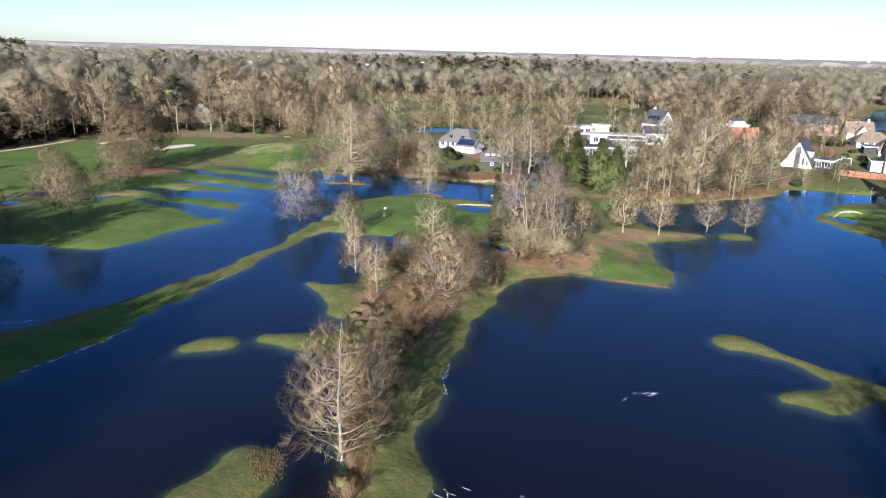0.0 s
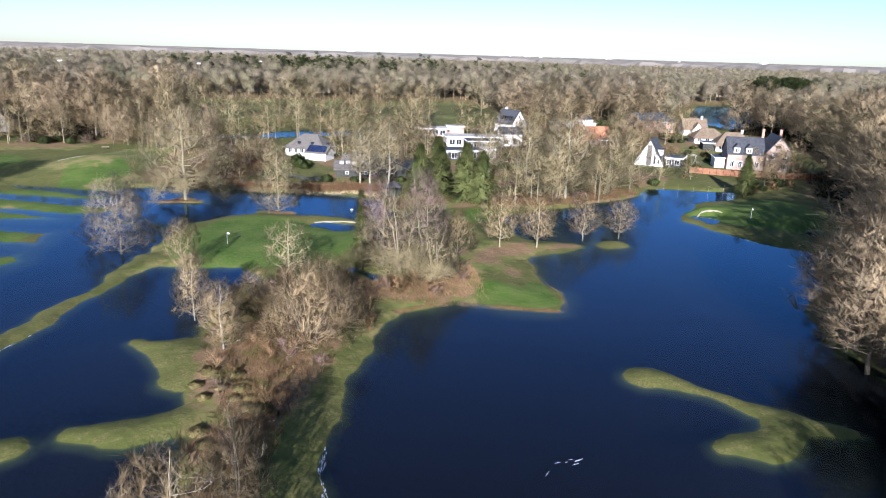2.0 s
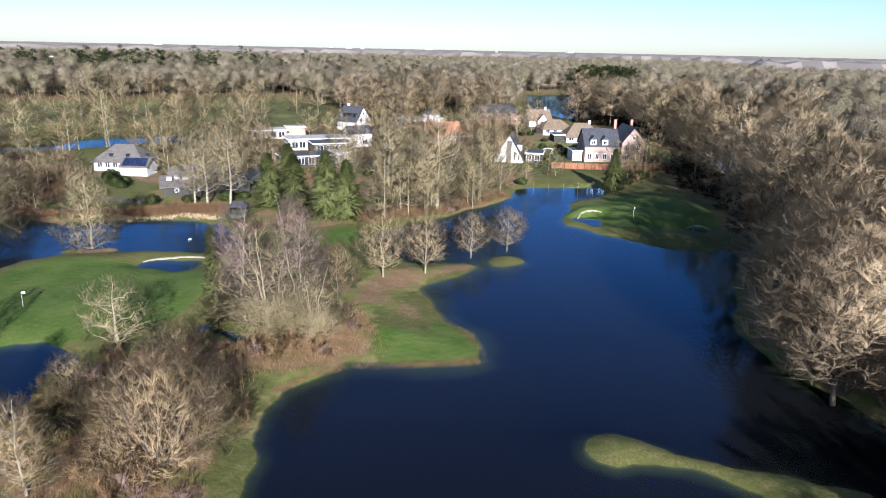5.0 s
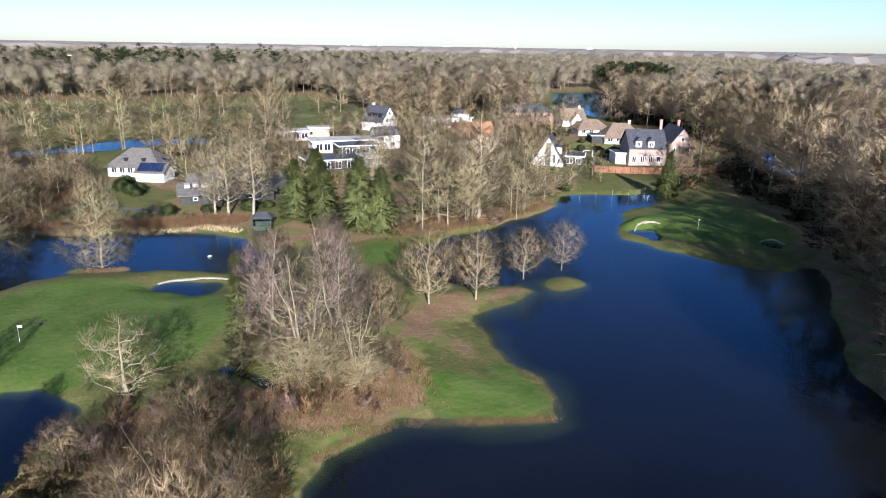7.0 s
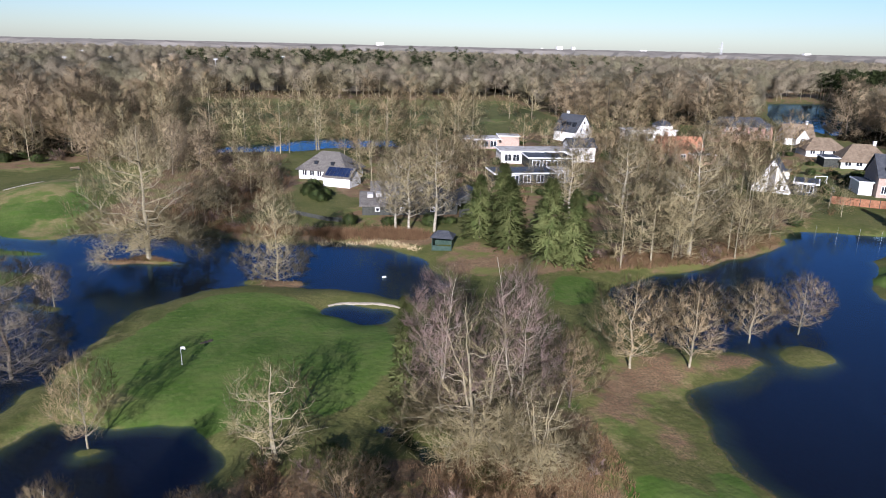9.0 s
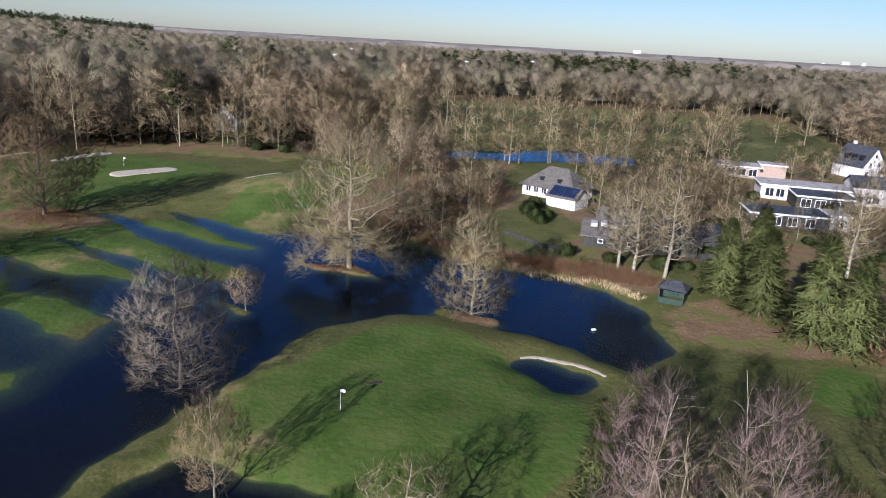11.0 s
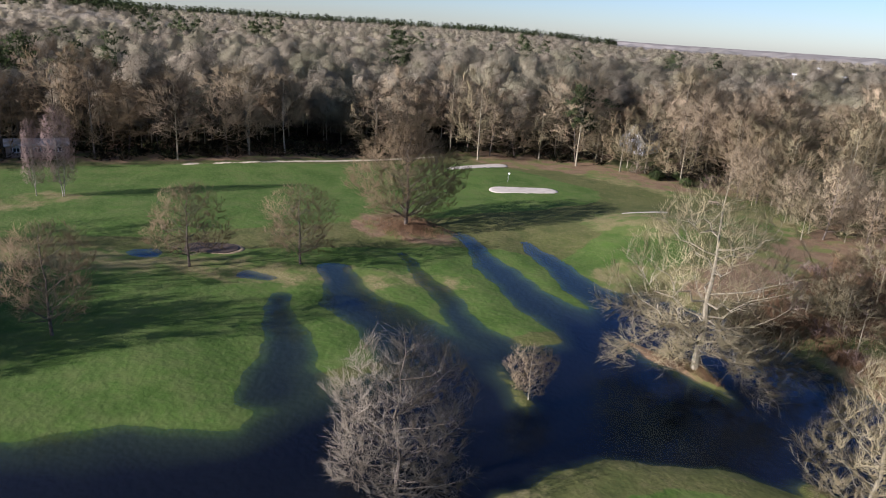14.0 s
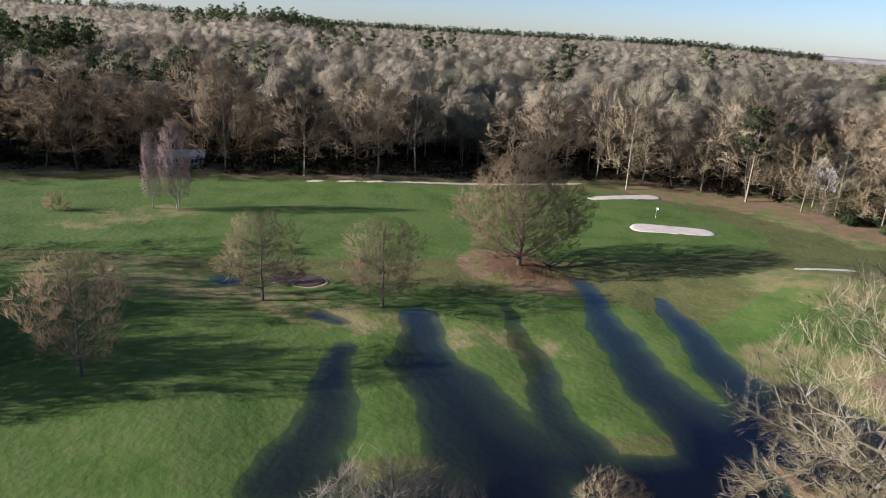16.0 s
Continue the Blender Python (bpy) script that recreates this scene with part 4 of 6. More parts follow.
def leafy(seed, R, H, n=700, w=0.2, flat=0.0):
    rnd = random.Random(seed)
    t, c = Wood(), Wood()
    for k in range(5):
        a = k * 1.26
        t.tube([Vector((0, 0, -0.1)), Vector((math.cos(a) * R * 0.4, math.sin(a) * R * 0.4, H * 0.7))], 0.05, 0.02, 4)
    c.mid, c.size = Vector((0, 0, H * 0.35 - flat)), R + flat
    for _ in range(n):
        d = rand_dir(rnd)
        r = 0.55 + 0.42 * rnd.random() + 0.22 * math.sin(d.x * 5 + seed) * math.sin(d.y * 4 + d.z * 3) + 0.1 * math.sin(d.x * 11 + d.z * 7)
        p = Vector((d.x * R * r, d.y * R * r, max(0.05, H * 0.5 + d.z * H * 0.5 * r)))
        q = p + (d * 0.4 + rand_dir(rnd)).normalized() * w * 1.7
        c.blade(p, q, w, rnd)
    return t, c


BRAMBLE_LEAF = rounded(material("bramble_leaves", (0.20, 0.19, 0.072), (0.38, 0.31, 0.145), 1.4, 0.85, cc=(0.30, 0.19, 0.11), scale2=2.2, vary=0.2, spec=0.02))
prototype("bramble", leafy(8, 1.9, 1.1, 2200, 0.13, 1.2), "bramble_bush", BRAMBLE, BRAMBLE_LEAF, "low olive-green bramble bush with browning leaves", "shrub", "foliage")
prototype("evergreen", leafy(7, 2.0, 2.6, 2200, 0.16), "evergreen_shrub", BARK, SHRUB_GREEN, "dark evergreen shrub with glossy leaves", "shrub", "foliage")

G = "trees of the golf course"
plant("oak", -24.3, 180.0, 1.0, 1.05, label="great spreading bare oak leaning over the flood water")
plant("beech", -84.0, 189.4, 1.0, 0.88)
plant("young0", -77.9, 163.6, 1.25, 1.05, group=G)
plant("young1", -85.2, 150.1, 1.25, 1.05, group=G)
plant("young2", -71.4, 128.7, 1.12, group=G)
plant("young1", -92.2, 112.5, 1.0, group=G)
plant("grey", -30.2, 141.9, 1.14, 0.98)
plant("pond1", -31.8, 160.3, 0.66, label="small bare tree standing alone in shallow flood")
plant("column", -3.7, 167.6)
plant("birch0", -8.4, 53.2, 1.05, 0.97, label="tall bare birch on the narrow grassy strip")
plant("birch1", -5.6, 63.4, 0.62, 0.7)
plant("birch0", -9.3, 94.6, 0.68, 0.62, label="slender bare birch in brown undergrowth")
plant("birch0", -14, 107.1, 0.55, 0.7, label="slim bare birch at the water's edge")
plant("thicket", 0.5, 93.5, 1.05)
plant("thicket", 5.5, 100.3, 0.55)
plant("thicket", -3, 102.3, 0.42)
plant("pond0", -17.6, 125.1, 0.72, 0.98, label="small bare tree on a tussock below the green")
plant("crooked", -1.5, 120.1)
plant("clump", 15.6, 119.9, 0.95, 1.02)
plant("redbirch", 13, 123.7, 1.0, 0.95)
plant("redbirch", 19.5, 121.7, 0.95, 1.0)
plant("clump", 20, 115.9, 0.6, 0.62)
plant("columnspruce", 9.9, 124.8, 1.0, 1.05)
plant("young2", 25.6, 123.8, 0.7, 0.75, label="small bare tree beside the grassy spit")
plant("thicket", -6, 108.6, 0.5, 0.55)
plant("thicket", 4, 110.5, 0.62, 0.6)
for x, y, s, k in ((35.5, 131.8, 1.12, 0), (42.5, 131.7, 1.1, 1), (54.9, 139.1, 0.9, 0), (64.2, 142.2, 0.92, 1)):
    plant("pond%d" % k, x, y, s, group="row of shore trees")
for k, (x, y, s) in enumerate(((38.7, 169.3, 0.95), (42.0, 166.8, 0.85), (34.0, 176, 0.85), (30.5, 183, 0.8), (35.5, 186, 0.9))):
    plant("spruce%d" % (k % 2), x, y, s, group="spruces at the garden edge")
plant("spruce1", 114.3, 172.0, 0.62, 0.76, label="dark conical spruce beside the far green")
for k, (x, y, s) in enumerate(((61.3, 191.7, 0.9), (63.5, 169.6, 1.1), (18.8, 189.1, 0.85), (23.4, 188.7, 0.9), (16.5, 190.5, 0.8), (52, 196, 0.85))):
    plant("poplar%d" % (k % 2), x, y, s, group="pale trees on the bank")
plant("garden1", 72.8, 170.5, 0.75)
plant("redbirch", -132.5, 143.3, 0.45, 0.85, label="bare white birch at the side of the fairway")
plant("redbirch", -130.3, 147.1, 0.7, 1.0, label="drooping bare birch at the side of the fairway")
plant("bush0", -134.8, 128.1, 1.3, label="small russet sapling at the side of the fairway")
plant("garden1", -120.0, 246.1, 1.2, 1.85, label="tall tree with a pale leaning trunk at the wood's edge")
plant("garden1", -113.0, 263.6, 1.2, 1.25)
plant("pine0", -102.5, 266.6, 0.9, 1.05)
# added pine that keeps the sun off the house in the wood
plant("pine1", -108.5, 287.0, 0.95, 0.8)
for k, (x, y, s, sh) in enumerate(((70.6, 85.4, 1.3, 0.85), (66.0, 78, 0.8, 0.65), (79, 92, 1.1, 0.8), (88, 101, 0.95, 0.6), (64.5, 69, 0.8, 0.5), (98, 111, 0.75, 0.5), (106, 119, 0.8, 0.48), (66, 62, 0.9, 0.6))):
    plant("bank%d" % (k % 3), x, y, s, sh * 1.1, label="bare tree leaning over the dark eastern shore")
for k, (x, y, s) in enumerate(((-8, 276.5, 1.3), (2.5, 286.7, 1.5), (14, 270.6, 1.3), (-22, 284, 1.3), (24, 282, 1.2), (-45, 300, 1.4), (34, 300, 1.2), (-34, 322, 1.3), (4, 336, 1.3), (30, 340, 1.3))):
    plant("garden%d" % (k % 2), x, y, s, group="parkland trees along the pond")

for k in range(36):
    a = k * 2.399
    rr = 12.0 * math.sqrt((k + 0.5) / 36)
    plant("wood%d" % (0, 2, 1)[k % 3], -66 + rr * math.cos(a) + 0.2 * (k % 7), 40 + 1.6 * rr * math.sin(a), 0.85 + 0.05 * (k % 4), 0.8, group="trees along the western bank")
for k, (x, y) in enumerate(((-53, 57), (-57, 54), (-50, 51), (-54, 48), (-48, 45), (-52, 42), (-47, 38), (-50, 34), (-46, 31), (-58, 59))):
    plant("wood%d" % (0, 2, 4)[k % 3], x, y, 0.72, 0.72 + 0.05 * (k % 3), group="trees along the western bank")
plant("young0", -78.5, 113.5, 1.15, group=G)
for k, (x, y, s) in enumerate(((-84, 105, 0.75), (-92, 110, 0.8), (-76, 98, 0.7), (-100, 113, 0.8), (-108, 108, 0.85), (-116, 112, 0.85))):
    plant("wood%d" % (k % 5), x, y, s, group="trees along the western bank")
for k in range(9):
    plant("bank%d" % (k % 3), -104 + 3.4 * k, 98.5 + 3 * math.sin(k * 2.3), 0.85, 0.78 + 0.08 * math.sin(k * 1.3), group="trees along the western bank", label="bare tree on the flooded western bank")
for k in range(10):
    plant("bank%d" % (k % 3), 66.0 + 2.5 * math.sin(k * 2.1), 42 + k * 4.5, 0.95 + 0.2 * math.sin(k), 0.85 + 0.1 * math.sin(k * 1.7), label="bare tree leaning over the dark eastern shore")
for k in range(13):
    plant("wood%d" % (k % 5), 78 + 4 * math.sin(k * 2.4) + 0.25 * k, -4 + k * 7.2, 1.1, 0.95 + 0.1 * math.sin(k * 1.7), label="tall bare tree in the eastern wood")
for k in range(16):
    a, rr = k * 2.399, 10.0 * math.sqrt((k + 0.5) / 16)
    plant("wood%d" % (0, 2, 4)[k % 3], 39 + rr * 0.8 * math.cos(a), 12 + 0.9 * rr * math.sin(a), 0.95, 0.95, label="bare tree on the southern shore")

# ---- thickets and gardens ----
rnd = random.Random(5)


def scatter(zone, n, kinds, smin, smax, group, clear=()):
    """Plants of the given kinds spread over a chain of strips, clear of the water."""
    done = tries = 0
    xs, ys = [c[0] for c in zone], [c[1] for c in zone]
    rr = max(c[2] for c in zone)
    while done < n and tries < n * 40:
        tries += 1
        x, y = rnd.uniform(min(xs) - rr, max(xs) + rr), rnd.uniform(min(ys) - rr, max(ys) + rr)
        if float(chain_sd(np.array([x]), np.array([y]), zone)[0]) > 0 or gz(x, y) < 0.12:
            continue
        if any(abs(x - cx) < w and abs(y - cy) < w for cx, cy, w in clear):
            continue
        s = rnd.uniform(smin, smax)
        plant(rnd.choice(kinds), x, y, s, s * rnd.uniform(0.8, 1.2), group=group)
        done += 1


HOUSE_CLEAR = [(-81, 468, 18), (5, 240, 10), (9, 226, 7), (22, 205, 10), (68, 262, 15), (52, 232, 11), (100, 318, 9), (57, 288, 9), (122, 304, 10), (111, 262, 10), (160, 305, 14), (173, 294, 7),
               (115, 221, 9), (165, 268, 8), (160, 247, 8), (143, 210, 12), (128, 226, 8)]
BR = ["bush0", "bush1", "bush2"]
scatter([(-8, 46, 1.2), (-7, 66, 2), (-4, 88, 6)], 12, BR + ["bush1"], 0.5, 0.95, "brushwood on the strip")
scatter([(-6, 92, 6), (2, 98, 7), (-2, 112, 6), (2, 118, 4)], 20, BR, 0.6, 1.2, "brushwood on the strip")
scatter([(-13, 110, 2.5), (-6, 114, 3), (-8, 104, 3)], 30, ["bramble"], 0.6, 1.15, "brambles on the strip")
scatter([(-8, 48, 1.6), (-6, 66, 2.4), (-8, 84, 3.5), (-11, 92, 3)], 26, ["bramble"], 0.35, 0.65, "brambles on the strip")
scatter([(126, 211, 4), (138, 230, 5), (150, 232, 5)], 14, ["evergreen"], 0.45, 0.85, "hedges in the gardens", HOUSE_CLEAR)
scatter([(92, 190, 4), (112, 196, 4)], 10, ["garden1", "bush0", "evergreen"], 0.4, 0.7, "shrubs on the far bank", HOUSE_CLEAR)
scatter([(-4, 112, 5), (2, 116, 5)], 8, ["evergreen", "bush0"], 0.45, 0.8, "brushwood on the strip")
scatter([(12, 114, 4), (22, 113, 4)], 12, BR, 0.4, 0.8, "brushwood below the tall trees")
scatter([(46, 168, 3), (66, 172, 4), (84, 181, 3)], 40, BR + ["garden1"], 0.7, 1.15, "bank shrubs")
scatter([(-18, 205, 8), (-16, 225, 11), (-10, 245, 9)], 24, ["garden1", "young0", "bush2", "garden1"], 0.4, 0.65, "brushwood behind the oak", HOUSE_CLEAR)
scatter([(-22, 200, 5), (-18, 225, 12), (-14, 245, 8)], 46, ["bush2", "bush0", "bush2"], 0.6, 1.1, "russet brushwood behind the oak", HOUSE_CLEAR)
scatter([(8, 196, 2), (24, 194, 3), (34, 200, 3)], 9, ["evergreen"], 0.5, 0.95, "green shrubs by the low house", HOUSE_CLEAR)
scatter([(-14, 197, 2), (10, 190, 2)], 10, ["bush2", "bush0"], 0.5, 0.9, "bank shrubs", HOUSE_CLEAR)
scatter([(3, 216, 3), (2, 224, 4)], 6, ["evergreen"], 0.7, 1.2, "evergreen hedge by the house", HOUSE_CLEAR)
scatter([(25, 200, 6), (50, 208, 8), (95, 215, 10), (60, 248, 8)], 16, ["garden0", "garden1", "evergreen", "bush0", "garden1"], 0.6, 1.1, "garden trees", HOUSE_CLEAR)
scatter([(35, 225, 10), (30, 250, 12), (85, 285, 16), (140, 270, 12)], 24, ["garden0", "garden1", "evergreen", "garden0"], 0.5, 0.85, "garden trees", HOUSE_CLEAR)
scatter([(75, 225, 12), (98, 240, 12), (80, 200, 8)], 12, ["garden0", "garden1", "garden1", "bush0"], 0.5, 0.8, "garden trees", HOUSE_CLEAR)
scatter([(-34, 292, 6), (40, 292, 8), (62, 335, 10)], 12, ["garden0", "garden1", "garden1", "evergreen"], 0.9, 1.5, "parkland trees", HOUSE_CLEAR)
scatter([(112, 330, 12), (140, 335, 10)], 18, ["garden0", "garden1", "wood0", "evergreen"], 0.7, 1.1, "garden trees", HOUSE_CLEAR)
scatter([(-90, 470, 14), (0, 486, 12), (90, 470, 14)], 18, ["garden0", "garden1", "bush2"], 0.8, 1.4, "trees at the meadow's edge", HOUSE_CLEAR)
scatter([(40, 215, 8), (70, 240, 10), (90, 262, 12), (130, 245, 10)], 30, ["evergreen", "garden0", "evergreen", "bush0"], 0.6, 1.1, "garden shrubs", HOUSE_CLEAR)
scatter([(148, 262, 6), (150, 285, 8), (135, 290, 8)], 18, ["evergreen", "garden0", "garden1"], 0.6, 1.0, "garden shrubs", HOUSE_CLEAR)
scatter([(20, 222, 8), (34, 240, 10), (40, 262, 10), (20, 262, 8)], 14, ["garden0", "garden1", "evergreen", "garden1"], 0.6, 0.95, "garden trees", HOUSE_CLEAR)
scatter([(84, 212, 6), (96, 228, 8), (92, 250, 8), (84, 300, 8)], 10, ["garden0", "garden1", "evergreen"], 0.5, 0.8, "garden trees", HOUSE_CLEAR)
scatter([(-100, 275, 5), (-70, 275, 6)], 16, ["garden1", "evergreen", "garden0", "bush2"], 0.7, 1.2, "trees at the wood's edge")
scatter([(-62, 284, 9), (-38, 280, 10), (-14, 276, 9)], 14, ["garden1", "garden0", "garden1"], 0.85, 1.3, "parkland trees", HOUSE_CLEAR)
scatter([(-66, 300, 12), (-58, 340, 10)], 12, ["garden1", "garden0"], 0.9, 1.5, "parkland trees")
scatter([(15, 215, 8), (60, 220, 12), (100, 232, 14), (150, 240, 14)], 40, ["bush0", "evergreen", "bush1", "garden1"], 0.45, 0.7, "garden shrubs", HOUSE_CLEAR)
scatter([(10, 262, 10), (80, 275, 18), (118, 284, 8)], 18, ["garden0", "garden1", "evergreen"], 0.6, 0.9, "garden trees", HOUSE_CLEAR)
scatter([(-54, 268, 5), (-40, 262, 8), (-30, 244, 8), (-24, 262, 7)], 30, ["garden1", "garden0", "bank1"], 0.45, 0.7, "trees beside the fairway")
scatter([(-56, 352, 8), (95, 378, 10)], 8, ["garden0", "garden1"], 0.9, 1.4, "trees at the meadow's edge")
scatter([(118, 176, 3), (138, 186, 5), (150, 196, 4)], 18, ["evergreen", "bush0", "garden0"], 0.5, 1.1, "shrubs in front of the brick house", HOUSE_CLEAR)


# ---- woods ----
def wood_block(seed, lod):
    """One woodland tree: a stem, boughs, and a crown of uneven twig masses set all over with fine sprays."""
    rnd = random.Random(seed)
    w = Wood()
    H, R = 20.5 + rnd.uniform(-3, 2), rnd.uniform(5.2, 7.4)
    lobes, per, tw, tl = ((6, 62, 0.075, 2.0), (3, 44, 0.17, 2.2), (1, 26, 0.42, 2.8))[lod]
    w.tube([Vector((0, 0, -0.3)), Vector((rnd.gauss(0, .5), rnd.gauss(0, .5), H * 0.85))], 0.20 - 0.02 * lod, 0.06, 4)
    w.mid, w.size = Vector((0, 0, H * 0.42)), R
    for k in range(lobes):
        v = (k + 0.5) / lobes
        a = k * 2.4 + rnd.uniform(-0.4, 0.4)
        e = R * (0.56, 0.46, 0.1)[lod] * math.sqrt(max(0.0, 1 - (v - 0.22) ** 2 / 0.64)) * rnd.uniform(0.75, 1.08)
        c = Vector((math.cos(a) * e, math.sin(a) * e, H * ((0.42, 0.38, 0.46)[lod] + (0.42, 0.42, 0.30)[lod] * v)))
        rr = R * rnd.uniform(*((0.48, 0.64), (0.60, 0.78), (0.95, 1.15))[lod])
        if lod == 0:
            w.tube([Vector((0, 0, c.z - e * 0.9 - 1)), c], 0.10, 0.03, 3)
        w.lump(c, rr, rr * (1.05, 0.95, 0.62)[lod], rnd, 0.70)
        w.lump(c, rr * 0.66, rr * (0.68, 0.62, 0.42)[lod], rnd, 0.54, False)
        out = Vector((c.x, c.y, (c.z - H * 0.5) * 0.8)) / R
        for _ in range(per):
            d = (rand_dir(rnd) + out * 0.7 + Vector((0, 0, 0.25))).normalized()
            p = c + d * rr * rnd.uniform(0.5, 0.9)
            w.blade(p, p + (d + rand_dir(rnd) * 0.5 + Vector((0, 0, 0.35))).normalized() * tl * rnd.uniform(0.5, 1.1), tw * rnd.uniform(0.6, 1.2), rnd)
    return as_block(w)


def as_block(*woods):
    """Points, triangles and roundness of one or more pieces as arrays."""
    v = np.array([p for w in woods for p in w.v], dtype=np.float32)
    n = np.array([p for w in woods for p in w.n], dtype=np.float32)
    z = np.zeros(len(v), dtype=np.float32)
    off, f = 0, []
    for w in woods:
        f.append(np.array(w.f, dtype=np.int32) + off)
        for i, o in w.fuzz.items():
            z[i + off] = o
        off += len(w.v)
    return v, np.concatenate(f), n, z


def spread(points, blocks, seed, smin, smax, tint=(0, 1)):
    """Trees set out on points, with a tint of its own for each."""
    r = np.random.RandomState(seed)
    vs, fs, ns, ts, us, off = [], [], [], [], [], 0
    zs = height(points[:, 0], points[:, 1])
    for (x, y), z in zip(points, zs):
        v, f, n, u = blocks[r.randint(len(blocks))]
        a, s = r.uniform(0, 6.28), r.uniform(smin, smax)
        ca, sa = math.cos(a), math.sin(a)
        h = s * r.uniform(0.85, 1.1)
        vs.append(np.stack([(v[:, 0] * ca - v[:, 1] * sa) * s + x, (v[:, 0] * sa + v[:, 1] * ca) * s + y, v[:, 2] * h + z], 1))
        ns.append(np.stack([n[:, 0] * ca - n[:, 1] * sa, n[:, 0] * sa + n[:, 1] * ca, n[:, 2]], 1))
        fs.append(f + off)
        us.append(u)
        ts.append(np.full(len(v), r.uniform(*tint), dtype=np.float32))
        off += len(v)
    return np.concatenate(vs), np.concatenate(fs), np.concatenate(ts), np.concatenate(ns), np.concatenate(us)


def stuff(name, v, f, t, n, u, mat, label):
    me = tri_mesh(name, v, f, mat)
    me.attributes.new("tint", "FLOAT", "POINT").data.foreach_set("value", t)
    me.attributes.new("gaps", "FLOAT", "POINT").data.foreach_set("value", u)
    me.attributes.new("nrm", "FLOAT_VECTOR", "POINT").data.foreach_set("vector", n.astype(np.float32).ravel())
    return tagged(new(name, me), label, "woodland", kind="stuff")


PINE_BANK = [(303, 392, 15), (342, 448, 20), (372, 500, 24)]          # planted with dark pines alone


def stand(x0, x1, y0, y1, step, seed, rmin, rmax, margin=2.0, fan=(-65, 105)):
    """Points of a wood on a shaken grid, between two distances from the middle of the flight."""
    r = np.random.RandomState(seed)
    X, Y = np.meshgrid(np.arange(x0, x1, step), np.arange(y0, y1, step))
    X, Y = X.ravel() + r.uniform(-0.45, 0.45, X.size) * step, Y.ravel() + r.uniform(-0.45, 0.45, X.size) * step
    d = np.hypot(X, Y - 80)
    th = np.degrees(np.arctan2(-X, Y - 80))
    k = (d > rmin) & (d < rmax) & (chain_sd(X, Y, PINE_BANK) > 0) & (th > fan[0]) & (th < fan[1]) & (in_wood(X, Y) > margin)
    return np.stack([X[k], Y[k]], 1)


def shaded_part(p):
    """Points of the south-western wood, whose shade is put into darker twig colours."""
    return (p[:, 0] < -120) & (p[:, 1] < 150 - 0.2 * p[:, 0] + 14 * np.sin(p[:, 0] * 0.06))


edge_pts = stand(-270, 250, -40, 430, 9.2, 1, 0, 340, 1.5, (-140, 125))
near = in_wood(edge_pts[:, 0], edge_pts[:, 1])
front = edge_pts[(near < 14)]
front = front[np.random.RandomState(3).permutation(len(front))]
back = edge_pts[(near >= 14) & (near < 60)]
deep = edge_pts[near >= 60]
r = np.random.RandomState(9)
for i, (x, y) in enumerate(front[:250]):
    kind = "shadewood%d" % r.randint(3) if shaded_part(np.array([[x, y]]))[0] else "wood%d" % r.randint(6)
    plant(kind, x, y, r.uniform(0.8, 1.25), r.uniform(0.72, 1.12), group="front row of the wood")
back = np.concatenate([back, front[250:]])
far = stand(-900, 700, 20, 800, 9.8, 2, 340, 580, 2)
farther = np.concatenate([stand(-1500, 1300, -100, 1500, 19.0, 3, 580, 1250, 3), stand(-2100, 1500, -300, 2100, 29.0, 5, 1250, 1900, 3, (-50, 106))])
# the distant trees skip the darkest tints: haze put into their colour
for name, pts, lod, seed, a, b, ti in (("woodland", back[~shaded_part(back)], 0, 11, 0.8, 1.2, (0.35, 1)), ("woodland", back[shaded_part(back)], 0, 15, 0.8, 1.2, (0, 0.4)), ("woodland", deep[~shaded_part(deep)], 1, 14, 0.8, 1.2, (0.35, 1)),
                                       ("woodland", deep[shaded_part(deep)], 1, 16, 0.8, 1.2, (0, 0.4)), ("woodland", far[~shaded_part(far)], 1, 12, 0.8, 1.05, (0.35, 1)), ("woodland", far[shaded_part(far)], 1, 17, 0.8, 1.05, (0, 0.4)),
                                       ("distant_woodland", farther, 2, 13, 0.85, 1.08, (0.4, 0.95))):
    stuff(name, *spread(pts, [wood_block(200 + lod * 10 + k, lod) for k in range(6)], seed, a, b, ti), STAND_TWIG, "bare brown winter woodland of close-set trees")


def brake(seed):
    """Underwood of a few metres: arching stems and leaves, with painted shade in their dark colour."""
    rnd = random.Random(seed)
    w = Wood()
    H, R = rnd.uniform(2.0, 5.6), rnd.uniform(1.8, 3.0)
    w.mid, w.size = Vector((0, 0, H * 0.3)), R
    for k in range(70):
        d = rand_dir(rnd)
        p = Vector((d.x * R * rnd.random(), d.y * R * rnd.random(), H * abs(d.z) * rnd.random()))
        w.blade(p, p + (d + Vector((0, 0, 0.5))).normalized() * rnd.uniform(0.6, 1.5), 0.32, rnd)
    return as_block(w)


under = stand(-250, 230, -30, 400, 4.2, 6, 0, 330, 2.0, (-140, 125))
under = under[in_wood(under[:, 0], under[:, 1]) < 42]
stuff("underwood", *spread(under, [brake(300 + k) for k in range(5)], 17, 0.7, 1.25), SHADED_UNDERWOOD, "dark evergreen underwood between the trunks")


def pines(points, seed, smin, smax, pads=16, needles=36, nw=0.42):
    blocks = [as_block(*pine(seed + k, 22, 4.4, pads, needles, nw)) for k in range(3)]
    stuff("pine_stand", *spread(points, blocks, seed, smin, smax), NEEDLE_DARK, "dark green stand of pines above the bare woods")


